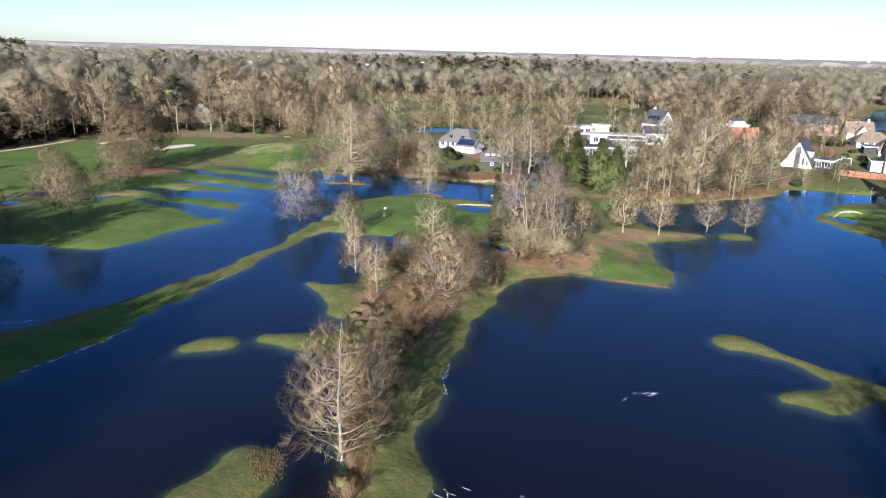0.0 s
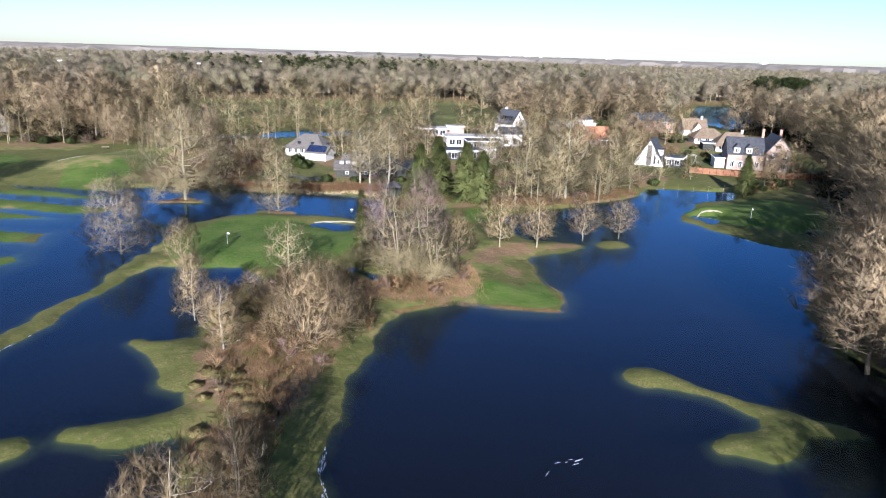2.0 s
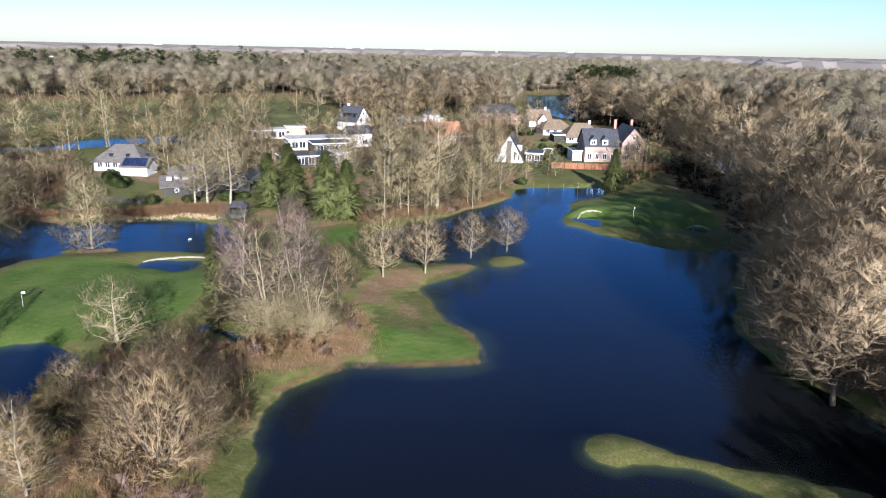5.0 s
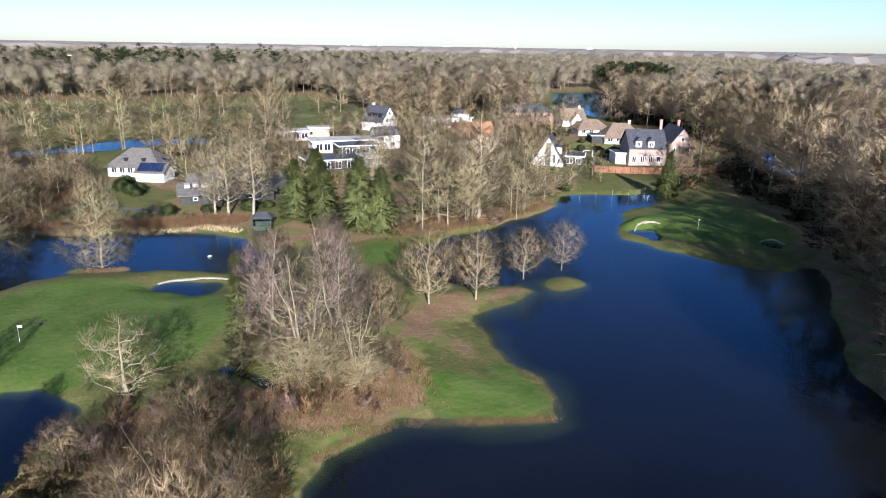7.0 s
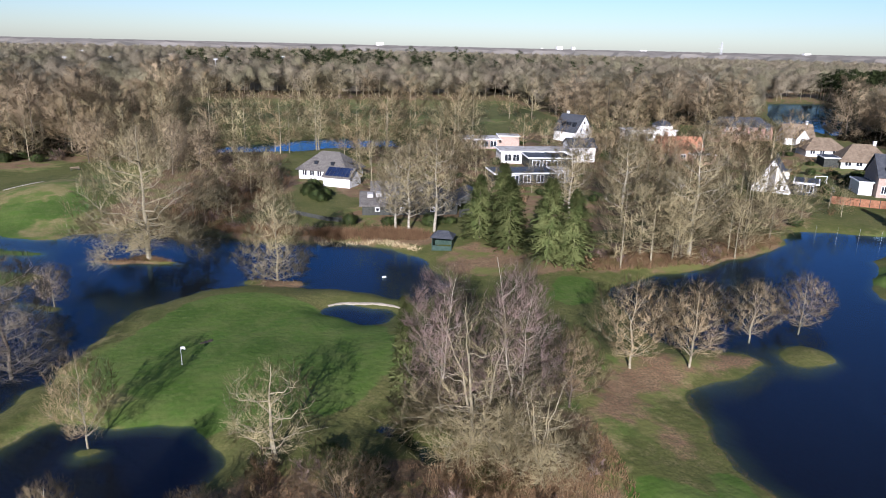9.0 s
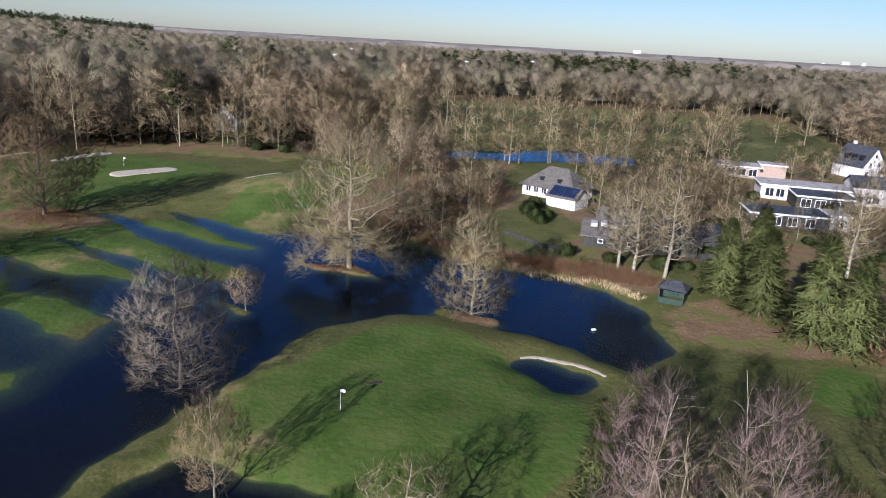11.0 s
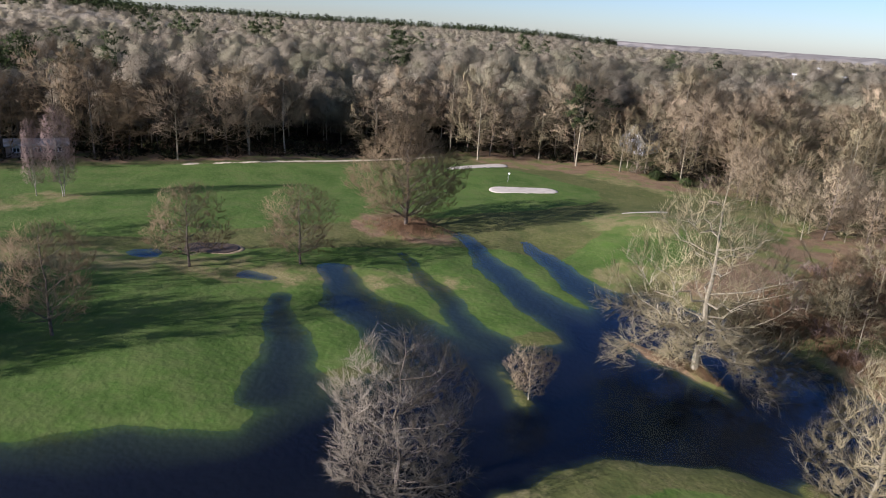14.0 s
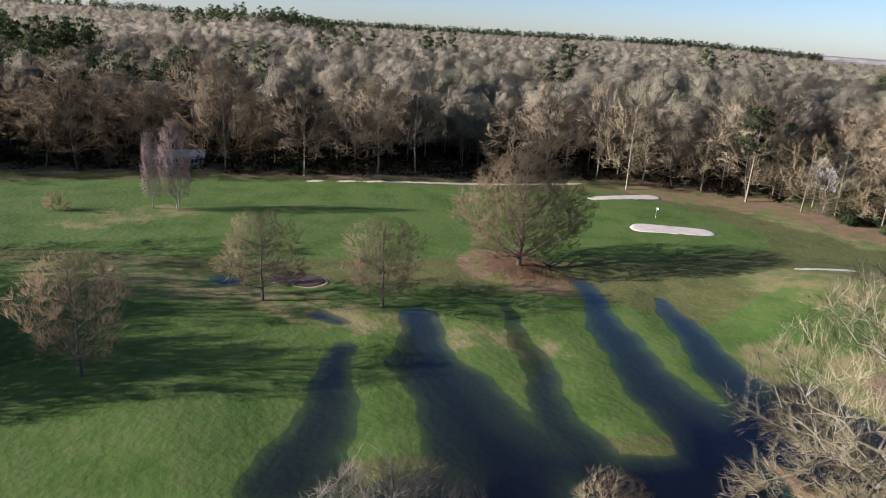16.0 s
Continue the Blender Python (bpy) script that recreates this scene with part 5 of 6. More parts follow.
def on_bearing(th, rr):
    """Places on the western hill by bearing and distance."""
    a = np.radians(th)
    return np.stack([-np.sin(a) * rr, 90 + np.cos(a) * rr], 1)


r = np.random.RandomState(21)
belt = np.concatenate([np.stack([r.normal(m, 10, n), r.uniform(540, 690, n)], 1) for m, n in ((-84, 12), (-40, 22), (8, 34), (40, 30), (78, 16), (118, 10), (170, 8), (230, 6))])
ridge = np.concatenate([on_bearing(r.uniform(32, 76, 1500), r.uniform(1700, 1890, 1500)), on_bearing(r.uniform(76, 104, 500), r.uniform(1500, 1890, 500))])
slope = np.concatenate([on_bearing(r.normal(m, w, n), r.normal(d, 30, n)) for m, w, n, d in ((70, 2.4, 60, 860), (76, 1.6, 26, 800), (87, 2.6, 60, 400), (83, 1.0, 14, 395), (92, 2, 24, 700), (58, 1.2, 7, 620), (47, 0.8, 7, 560), (64, 1.2, 10, 520), (38, 0.8, 6, 600))])
lone = np.stack([r.uniform(-420, -150, 24), r.uniform(60, 520, 24)], 1)
lone = np.concatenate([lone[in_wood(lone[:, 0], lone[:, 1]) > 15], [(-250, 330), (-256, 336), (-205, 285), (-330, 300), (-338, 310), (-230, 120), (-238, 128)]])
lone = np.concatenate([lone, [(-192 - 7 * (k % 4) - 3 * (k % 3), 92 + 3.8 * k) for k in range(24)]])
shore = np.stack([g.ravel() for g in np.meshgrid(np.arange(280, 402, 5.6), np.arange(370, 530, 5.6))], 1)
shore = shore[chain_sd(shore[:, 0], shore[:, 1], PINE_BANK) < 0]
east = np.concatenate([np.stack([r.normal(300, 18, 24), r.normal(395, 16, 24)], 1), shore + r.uniform(-2, 2, shore.shape)])
east = east[water_sd(east[:, 0], east[:, 1]) > 3]
pines(belt, 31, 0.8, 1.08)
pines(ridge, 34, 1.05, 1.35, 6, 8, 3.0)
pines(slope, 43, 1.05, 1.35, 14, 18, 1.1)
pines(lone, 37, 0.95, 1.2)
pines(east, 40, 0.8, 1.0)

# sheet added to fill the dark gaps between the crowns with lit brown
UNDER_CANOPY = material("young_growth", (0.20, 0.168, 0.115), (0.31, 0.262, 0.185), 0.25, 0.95, 0.6, 0.8, cc=(0.15, 0.128, 0.085), scale2=0.9, spec=0.0)
ux, uy = np.meshgrid(np.arange(-1900, 1500, 12.0), np.arange(-150, 2000, 12.0))
r = np.random.RandomState(8)
ux, uy = ux + r.uniform(-4, 4, ux.shape), uy + r.uniform(-4, 4, uy.shape)
ud, uw = np.hypot(ux, uy - 80), in_wood(ux, uy)
uz = height(ux, uy) + 10.5 + r.uniform(-2.8, 2.8, ux.shape)
grown = (ud < 1880) & (water_sd(ux, uy) > 75) & (uw > np.where(ud < 330, 46, 34)) & (np.degrees(np.arctan2(-ux, uy - 80)) > -65) & (np.degrees(np.arctan2(-ux, uy - 80)) < 106)
inner = grown.copy()
inner[1:-1, 1:-1] = grown[1:-1, 1:-1] & grown[:-2, 1:-1] & grown[2:, 1:-1] & grown[1:-1, :-2] & grown[1:-1, 2:]
uz = np.where(inner, uz, height(ux, uy) + 0.5)          # slopes down to the ground at the edges
tr = grid_tris(ux.shape[1], ux.shape[0])
tr = tr[grown.ravel()[tr].all(1)]
used, tr = np.unique(tr, return_inverse=True)
tagged(new("young_growth", tri_mesh("young_growth", np.stack([ux, uy, uz], -1).reshape(-1, 3)[used], tr.reshape(-1, 3), UNDER_CANOPY, smooth=True)), "close brown young growth between the woodland trees", "woodland", kind="stuff")

# the canopy out to the horizon
# greyer than the nearer woods: the haze of distance is put into this colour
HAZED_TWIG = material("hazed_tree_tops", (0.17, 0.152, 0.128), (0.25, 0.225, 0.195), 0.01, 0.95, cc=(0.13, 0.125, 0.105), scale2=0.003, spec=0.0)
cx, cy = np.meshgrid(np.arange(-4400, 4400, 34.0), np.arange(-400, 4700, 34.0))
r = np.random.RandomState(4)
cz = height(cx, cy) + 21 + r.uniform(-5, 4, cx.shape)
keep = (np.hypot(cx, cy - 80) < 1150) | ((np.hypot(cx, cy - 80) < 1850) & (np.degrees(np.arctan2(-cx, cy - 80)) > -52))
cz -= 11 * (np.hypot(cx, cy - 80) < 2600) * (np.degrees(np.arctan2(-cx, cy - 80)) > 20)
cz[keep] = height(cx, cy)[keep] + 8
tr = grid_tris(cx.shape[1], cx.shape[0])
tr = tr[~keep.ravel()[tr].all(1)]
tagged(new("far_canopy", tri_mesh("far_canopy", np.stack([cx, cy, cz], -1), tr, HAZED_TWIG)), "brown winter tree tops out to the horizon", "woodland", kind="stuff")

# ---- houses ----
def window(parent, w, h, m, name="window"):
    """A white frame with a dark pane, in the plane y = 0 of the pose m, facing -y."""
    bm = bmesh.new()
    t = 0.09
    for e in ((-w / 2, -0.05, 0, -w / 2 + t, 0.04, h), (w / 2 - t, -0.05, 0, w / 2, 0.04, h), (-w / 2 + t, -0.05, 0, w / 2 - t, 0.04, t), (-w / 2 + t, -0.05, h - t, w / 2 - t, 0.04, h)):
        box(bm, *e)
    if w > 1.0:
        box(bm, -t / 2, -0.045, t, t / 2, 0.03, h - t)
    win = part(name, bm_mesh("frame", bm, FRAME), parent)
    win.matrix_basis = m
    part("pane", box_mesh("pane", GLASS, -w / 2 + t, -0.015, t, w / 2 - t, 0.01, h - t), win, "dark glass pane")
    return win


def block(parent, x0, y0, x1, y1, eave, ridge, form, wall, roof, over=0.4, axis="x"):
    """One volume of a house: walls and a gable, hip or flat roof, as two parts."""
    cx, cy = (x0 + x1) / 2, (y0 + y1) / 2
    bm = bmesh.new()
    box(bm, x0, y0, -0.6, x1, y1, eave)
    if form == "gable":
        if axis == "x":
            for x in (x0, x1 - 0.25):
                vs = [bm.verts.new(p) for p in ((x, y0, eave), (x, y1, eave), (x, cy, ridge - 0.15), (x + 0.25, y0, eave), (x + 0.25, y1, eave), (x + 0.25, cy, ridge - 0.15))]
                for f in ((0, 1, 2), (3, 5, 4), (0, 2, 5, 3), (1, 4, 5, 2), (0, 3, 4, 1)):
                    bm.faces.new([vs[i] for i in f])
        else:
            for y in (y0, y1 - 0.25):
                vs = [bm.verts.new(p) for p in ((x0, y, eave), (x1, y, eave), (cx, y, ridge - 0.15), (x0, y + 0.25, eave), (x1, y + 0.25, eave), (cx, y + 0.25, ridge - 0.15))]
                for f in ((0, 1, 2), (3, 5, 4), (0, 2, 5, 3), (1, 4, 5, 2), (0, 3, 4, 1)):
                    bm.faces.new([vs[i] for i in f])
    part("wall", bm_mesh("wall", bm, wall), parent)
    t = 0.22
    if form == "flat":
        bm = bmesh.new()
        box(bm, x0 - over, y0 - over, eave + 0.003, x1 + over, y1 + over, eave + 0.32, 0.03)
        rim = part("roof_edge", bm_mesh("roof_edge", bm, FRAME), parent)
        return part("roof", box_mesh("roof", roof, x0 - over + 0.25, y0 - over + 0.25, eave + 0.324, x1 + over - 0.25, y1 + over - 0.25, eave + 0.37), parent)
    a0, b0, a1, b1 = x0 - over, y0 - over, x1 + over, y1 + over
    if form == "gable":
        if axis == "x":
            low = [(a0, b0), (a1, b0), (a1, b1), (a0, b1)]
            top = [(a0, cy), (a1, cy)]
            faces = ((0, 1, 5, 4), (2, 3, 4, 5))
        else:
            low = [(a0, b0), (a1, b0), (a1, b1), (a0, b1)]
            top = [(cx, b0), (cx, b1)]
            faces = ((1, 2, 5, 4), (3, 0, 4, 5))
    else:
        low = [(a0, b0), (a1, b0), (a1, b1), (a0, b1)]
        if x1 - x0 >= y1 - y0:
            k = (b1 - b0) / 2 * 0.85
            top = [(a0 + k, cy), (a1 - k, cy)]
            faces = ((0, 1, 5, 4), (2, 3, 4, 5), (1, 2, 5), (3, 0, 4))
        else:
            k = (a1 - a0) / 2 * 0.85
            top = [(cx, b0 + k), (cx, b1 - k)]
            faces = ((1, 2, 5, 4), (3, 0, 4, 5), (0, 1, 4), (2, 3, 5))
    drop = over * (ridge - eave) / max(0.5, (min(x1 - x0, y1 - y0) / 2))
    pts = [(x, y, eave - drop + 0.02) for x, y in low] + [(x, y, ridge) for x, y in top]
    bm = bmesh.new()
    up = [bm.verts.new((x, y, z + t)) for x, y, z in pts]
    dn = [bm.verts.new((x, y, z)) for x, y, z in pts]
    for f in faces:
        bm.faces.new([up[i] for i in f])
        bm.faces.new([dn[i] for i in reversed(f)])
    n = len(pts)
    edges = {}
    for f in faces:
        for i in range(len(f)):
            e = (f[i], f[(i + 1) % len(f)])
            edges[tuple(sorted(e))] = edges.get(tuple(sorted(e)), []) + [e]
    for es in edges.values():
        if len(es) == 1:
            a, b = es[0]
            bm.faces.new([up[b], up[a], dn[a], dn[b]])
    return part("roof", bm_mesh("roof", bm, roof), parent)


def house(name, x, y, turn, label, z=None):
    root = tagged(new(name), label, "house")
    root.matrix_basis = pose(x, y, gz(x, y) + 0.05 if z is None else z, 0, 0, turn)
    return root


def chimney(parent, x, y, z0, z1, mat):
    bm = bmesh.new()
    box(bm, x - 0.4, y - 0.35, z0, x + 0.4, y + 0.35, z1)
    box(bm, x - 0.48, y - 0.43, z1, x + 0.48, y + 0.43, z1 + 0.15)
    part("chimney", bm_mesh("chimney", bm, mat), parent)


def windows(parent, y, z, xs, w, h, side="s", x=0):
    for u in xs:
        m = {"s": pose(u, y, z), "w": pose(x, u, z, 0, 0, -90), "e": pose(x, u, z, 0, 0, 90)}[side]
        window(parent, w, h, m)


def panel_array(parent, name, mat, x0, y0, z0, x1, y1, z1, nx, lift=0.09):
    """A row of flat panels lying on a slope that rises from y0 to y1."""
    for i in range(nx):
        a, b = x0 + (x1 - x0) * i / nx + 0.04, x0 + (x1 - x0) * (i + 1) / nx - 0.04
        nrm = Vector((0, -(z1 - z0), y1 - y0)).normalized()
        p = [Vector((a, y0, z0)), Vector((b, y0, z0)), Vector((b, y1, z1)), Vector((a, y1, z1))]
        part(name, prism(name, mat, [q + nrm * lift for q in p] + [q + nrm * (lift - 0.05) for q in p], ((0, 1, 2, 3), (7, 6, 5, 4), (0, 4, 5, 1), (1, 5, 6, 2), (2, 6, 7, 3), (3, 7, 4, 0))), parent)


h = house("hipped_house", 6, 240.5, -28, "white rendered house with a hipped grey tiled roof")
block(h, -6.4, -4.8, 6.4, 4.8, 2.6, 6.2, "hip", WHITE, GREY_ROOF, 0.6)
windows(h, -4.8, 0.8, (-4.8, -2.8, -0.8), 1.3, 1.4)
windows(h, 0, 0.8, (-2, 1.5), 1.4, 1.4, "w", -6.4)
for u, v in ((-2.2, -3.3), (2.2, -3.3), (5.6, 0)):
    part("skylight", box_mesh("skylight", GLASS, u - 0.45, v - 0.5, 3.6, u + 0.45, v + 0.3, 4.42 if v else 4.0), h)
block(h, 3.4, -11.0, 10.2, -5.0, 2.2, 4.0, "gable", WHITE, GREY_ROOF, 0.3)
panel_array(h, "solar_panel", SOLAR, 3.7, -10.8, 2.28, 9.9, -8.2, 3.86, 6, 0.33)

h = house("low_house", 21.5, 206, -5, "low sprawling house with patched felt and glass roofs")
block(h, -10, -4.6, 1, 4.6, 1.9, 3.6, "gable", DARK_WOOD, GREY_ROOF, 0.6)
block(h, -8, 5.4, 5, 12, 2.2, 4.0, "gable", DARK_WOOD, GREY_ROOF, 0.5)
block(h, 9.8, -1, 15, 7, 2.2, 3.6, "gable", DARK_WOOD, SLATE, 0.4, "y")
block(h, 1.2, -5, 9, 5, 2.1, 3.9, "gable", DARK_WOOD, GREY_ROOF, 0.6, "y")
windows(h, -4.6, 0.6, (-7, -2), 0.9, 0.8)
windows(h, -5, 0.7, (4,), 1.0, 0.9)
for i in range(5):
    part("roof_light", box_mesh("roof_light", FLAT_ROOF, -9 + i * 1.7, -3.2 + (i % 2), 3.05, -7.8 + i * 1.7, -0.9 + (i % 2), 3.75, bevel=0.05), h)

h = house("flat_roofed_villa", 69, 262, -5, "modern white flat-roofed villa")
block(h, -14, -4, 6, 5, 3.2, 3.2, "flat", WHITE, FLAT_ROOF, 0.6)
block(h, -8, -14, 4, -4.3, 2.9, 2.9, "flat", DARK_WOOD, SLATE, 0.4)
block(h, 6.3, -3, 14, 5, 4.6, 6.6, "gable", WHITE, SLATE, 0.4)
windows(h, -4, 0.5, (-12, -9.6), 2.0, 2.1)
windows(h, -14, 0.5, (-6, -3, 0), 2.2, 2.0)
windows(h, -3, 0.8, (8, 11.5), 1.6, 1.6)

h = house("garden_annex", 52, 232, 0, "low dark annex with a flat roof")
block(h, -7, -4, 8, 4, 2.6, 2.6, "flat", DARK_WOOD, SLATE, 0.5)
block(h, 8.4, -3, 12, 3, 2.9, 2.9, "flat", WHITE, FLAT_ROOF, 0.3)
windows(h, -4, 0.4, (-5, -2, 1, 4.4), 1.9, 1.9)
windows(h, -3, 0.4, (10.2,), 1.6, 2.0)

h = house("gabled_white_house", 93, 304, 30, "tall white gabled house with a steep black roof and solar panels")
block(h, -4.5, -5, 4.5, 5, 3.6, 9.0, "gable", WHITE, SLATE, 0.3, "y")
windows(h, -5, 0.7, (-2.6, 2.6), 1.5, 1.6)
windows(h, -5, 3.4, (-1.6, 1.6), 1.2, 1.5)
windows(h, -5, 6.0, (0,), 1.0, 1.2)
chimney(h, 1.0, 3.5, 7, 9.9, WHITE)
for i in range(3):
    part("skylight", box_mesh("skylight", GLASS, -3.6, -3.6 + i * 2.4, 5.2, -2.4, -2.4 + i * 2.4, 6.75), h)

h = house("flat_pavilion", 57, 288, -8, "grey flat-roofed pavilion with wide windows")
block(h, -8, -4, 4, 4, 2.8, 2.8, "flat", PINK_BRICK, FLAT_ROOF, 0.7)
block(h, 4.3, -1, 11, 5, 3.4, 3.4, "flat", PINK_BRICK, FLAT_ROOF, 0.3)
windows(h, -4, 0.4, (-6.2, -3.4, -0.6, 2.2), 2.2, 2.0)

h = house("flat_white_house", 122, 304, 0, "white house with a long flat roof")
block(h, -9, -4, 9, 4, 3.4, 3.4, "flat", WHITE, FLAT_ROOF, 0.5)
block(h, 3, -3, 8, 3, 5.2, 6.8, "hip", WHITE, SLATE, 0.3)
windows(h, -4, 0.6, (-7, -4, -1, 2, 5), 1.9, 1.8)

h = house("orange_roofed_house", 111, 262, -8, "brick house under a dull orange tiled roof")
block(h, -6.5, -4, 6.5, 4, 3.0, 7.0, "gable", BRICK, ORANGE_TILE, 0.4)
block(h, 2, -7.5, 9, -4.3, 2.6, 2.6, "flat", BRICK, FLAT_ROOF, 0.3)
windows(h, -4, 0.8, (-5, -2.4, 0.4), 1.6, 1.5)
windows(h, -7.5, 0.6, (3.6, 6.8), 1.6, 1.6)
chimney(h, -4, 0, 6, 8.2, BRICK)

h = house("long_brick_house", 160, 305, -12, "long two-storey brick house with a dark tiled roof")
block(h, -12, -4.5, 10, 4.5, 5.2, 8.0, "hip", BRICK, SLATE, 0.5)
windows(h, -4.5, 0.9, (-10, -7, -4, -1, 2, 5, 8), 1.5, 1.5)
windows(h, -4.5, 3.5, (-10, -7, -4, -1, 2, 5, 8), 1.5, 1.3)
block(h, -16, -9, -2, -4.8, 2.8, 2.8, "flat", BRICK, FLAT_ROOF, 0.4)

h = house("thatched_house", 174, 293, -14, "house with a grey-brown thatched roof and a white gable")
block(h, -5, -4, 5, 4, 2.8, 6.8, "gable", WHITE, THATCH, 0.5)
block(h, -2, -6.5, 2.4, -4.2, 2.8, 5.4, "gable", WHITE, THATCH, 0.3, "y")
windows(h, -6.5, 0.9, (0.2,), 2.0, 1.6)
chimney(h, 3.4, 0, 5.8, 7.9, WHITE)

h = house("a_frame_house", 113.6, 219.2, -39, "white A-frame house with a slate band up its gable")
block(h, -4.4, -5, 4.4, 5, 0.7, 7.9, "gable", WHITE, SLATE, 0.35, "y")
part("slate_band", box_mesh("slate_band", GREY_ROOF, -0.75, -5.18, 0.0, 0.75, -5.004, 6.3), h, "grey slate band from the ground to the ridge")
windows(h, -5, 0.5, (1.75,), 0.75, 2.6)
windows(h, -5, 0.6, (3.0,), 0.7, 1.4)
part("dormer", box_mesh("dormer", WHITE, 1.7, -2.6, 3.0, 3.5, 0.6, 4.9), h, "white dormer under a flat dark roof")
part("dormer_roof", box_mesh("dormer_roof", SLATE, 1.3, -2.85, 4.904, 3.75, 0.85, 5.1), h)
block(h, 4.9, -3.5, 10, 4, 2.5, 2.5, "flat", DARK_WOOD, SLATE, 0.3)
part("fascia", box_mesh("fascia", WHITE, 4.62, -3.86, 2.42, 10.28, -3.81, 2.66), h)
windows(h, -3.5, 0.5, (6, 8.4), 1.6, 1.7)

h = house("bungalow", 165, 268, -15, "white bungalow with a hipped thatched roof")
block(h, -6, -4, 6, 4, 2.6, 5.6, "hip", WHITE, THATCH, 0.7)
windows(h, -4, 0.8, (-4, -1, 3), 1.6, 1.4)

h = house("thatched_bungalow", 162, 247, -22, "bungalow with a broad brown thatched roof")
block(h, -6.5, -4.5, 6.5, 4.5, 2.6, 6.6, "hip", WHITE, THATCH, 0.8)
block(h, -11, -4, -6.9, 3, 2.6, 2.6, "flat", DARK_WOOD, SLATE, 0.3)
windows(h, -4.5, 0.7, (-4.6, -1.6, 1.6, 4.6), 1.8, 1.5)
chimney(h, 3, 0, 5, 7.6, WHITE)

h = house("brick_house", 143.5, 209.5, -24, "tall pale brick house with steep slate roofs and dormers")
block(h, -8.5, -5, 2.2, 5, 5.0, 9.6, "gable", PINK_BRICK, SLATE, 0.35)
block(h, 2.5, -6.5, 9.5, 6, 6.2, 10.8, "gable", PINK_BRICK, SLATE, 0.35, "y")
block(h, -11.8, -3, -8.8, 4, 3.0, 3.0, "flat", WHITE, SLATE, 0.3)
windows(h, -5, 0.8, (-7, -4.6, -2.2, 0.2), 1.2, 1.9)
windows(h, -6.5, 0.8, (4.2, 7.6), 1.3, 1.9)
windows(h, -6.5, 3.9, (4.2, 7.6), 1.3, 1.7)
windows(h, -6.5, 7.1, (6.0,), 0.9, 1.2)
for u in (-6, -2.4):
    d = part("dormer", bm_mesh("dormer", box(bmesh.new(), u - 0.9, -5.0, 5.1, u + 0.9, -2.6, 6.9), WHITE), h, "white dormer")
    part("dormer_roof", prism("dormer_roof", SLATE, [(u - 1.1, -5.2, 6.9), (u + 1.1, -5.2, 6.9), (u, -5.2, 8.0), (u - 1.1, -2.2, 6.9), (u + 1.1, -2.2, 6.9), (u, -2.2, 8.0)], ((0, 1, 2), (3, 5, 4), (0, 2, 5, 3), (1, 4, 5, 2), (0, 3, 4, 1))), d)
    window(d, 1.1, 1.3, pose(u, -5.02, 5.35))
chimney(h, 8.6, 5.2, 8, 12, BRICK)
chimney(h, 3.3, 5.2, 8, 12, BRICK)

h = house("distant_villa", 165, 575, 10, "distant white cubic villa with a long garden wall")
block(h, -6, -5, 10, 5, 3.4, 3.4, "flat", WHITE, FLAT_ROOF, 0.5)
block(h, -2, -4, 9, 4, 7.0, 7.0, "flat", WHITE, FLAT_ROOF, 0.4)
block(h, -26, -2, -6.4, 0, 3.0, 3.0, "flat", WHITE, FLAT_ROOF, 0.1)
windows(h, -5.0, 0.9, (-3, 1, 5, 8), 2.0, 1.8)
windows(h, -4.0, 4.4, (0, 3.5, 7), 2.0, 1.8)

h = house("distant_white_house", 200, 800, 0, "distant white house among the trees")
block(h, -8, -5, 8, 5, 7.0, 12.5, "gable", WHITE, SLATE, 0.4)
block(h, -3, -8, 3, -5.3, 8.0, 12.0, "gable", WHITE, SLATE, 0.3, "y")
windows(h, -8, 1.0, (0,), 2.4, 2.0)
windows(h, -8, 4.6, (0,), 2.0, 1.8)

h = house("house_in_the_wood", -103, 299, 2, "white house half hidden in the wood")
block(h, -4.2, -4.5, 4.2, 5.5, 4.0, 8.2, "gable", WHITE, GREY_ROOF, 0.5, "y")
windows(h, -4.5, 0.8, (-2.2, 1.2), 1.9, 1.6)
windows(h, -4.5, 3.9, (0.0,), 1.7, 1.5)

h = house("sports_pavilion", -100, 556, 40, "long low white sports pavilion")
block(h, -15, -4, 15, 4, 3.2, 3.2, "flat", WHITE, FLAT_ROOF, 0.6)
block(h, -5, -5, 5, -4.2, 4.6, 4.6, "flat", WHITE, FLAT_ROOF, 0.2)
windows(h, -4, 0.8, (-13, -10, -7, 7, 10, 13), 2.2, 1.6)
windows(h, -5, 0.8, (-3, 0, 3), 2.2, 2.2)

h = house("sports_pavilion", -83, 478, 13, "low white sports pavilion with wide dark windows")
block(h, -4.6, -3, 4.6, 3, 3.4, 3.4, "flat", FRAME, FLAT_ROOF, 0.5)
block(h, -10, -2.4, -4.9, 2.4, 2.7, 2.7, "flat", FRAME, FLAT_ROOF, 0.3)
block(h, 4.9, -2.4, 10, 2.4, 2.7, 2.7, "flat", FRAME, FLAT_ROOF, 0.3)
windows(h, -3, 0.6, (-3, 0, 3), 2.4, 2.3)
windows(h, -2.4, 0.6, (-8.6, -6.4, 6.4, 8.6), 1.7, 1.7)

h = tagged(new("wooden_cabin"), "pale wooden cabin under the trees", "cabin")
h.matrix_basis = pose(-168, 153, gz(-168, 153) + 0.05, 0, 0, 75)
block(h, -6, -2.5, 6, 2.5, 2.4, 3.4, "gable", PINK_BRICK, FLAT_ROOF, 0.4)
windows(h, -2.5, 0.9, (-4, 0, 4), 1.4, 1.1)

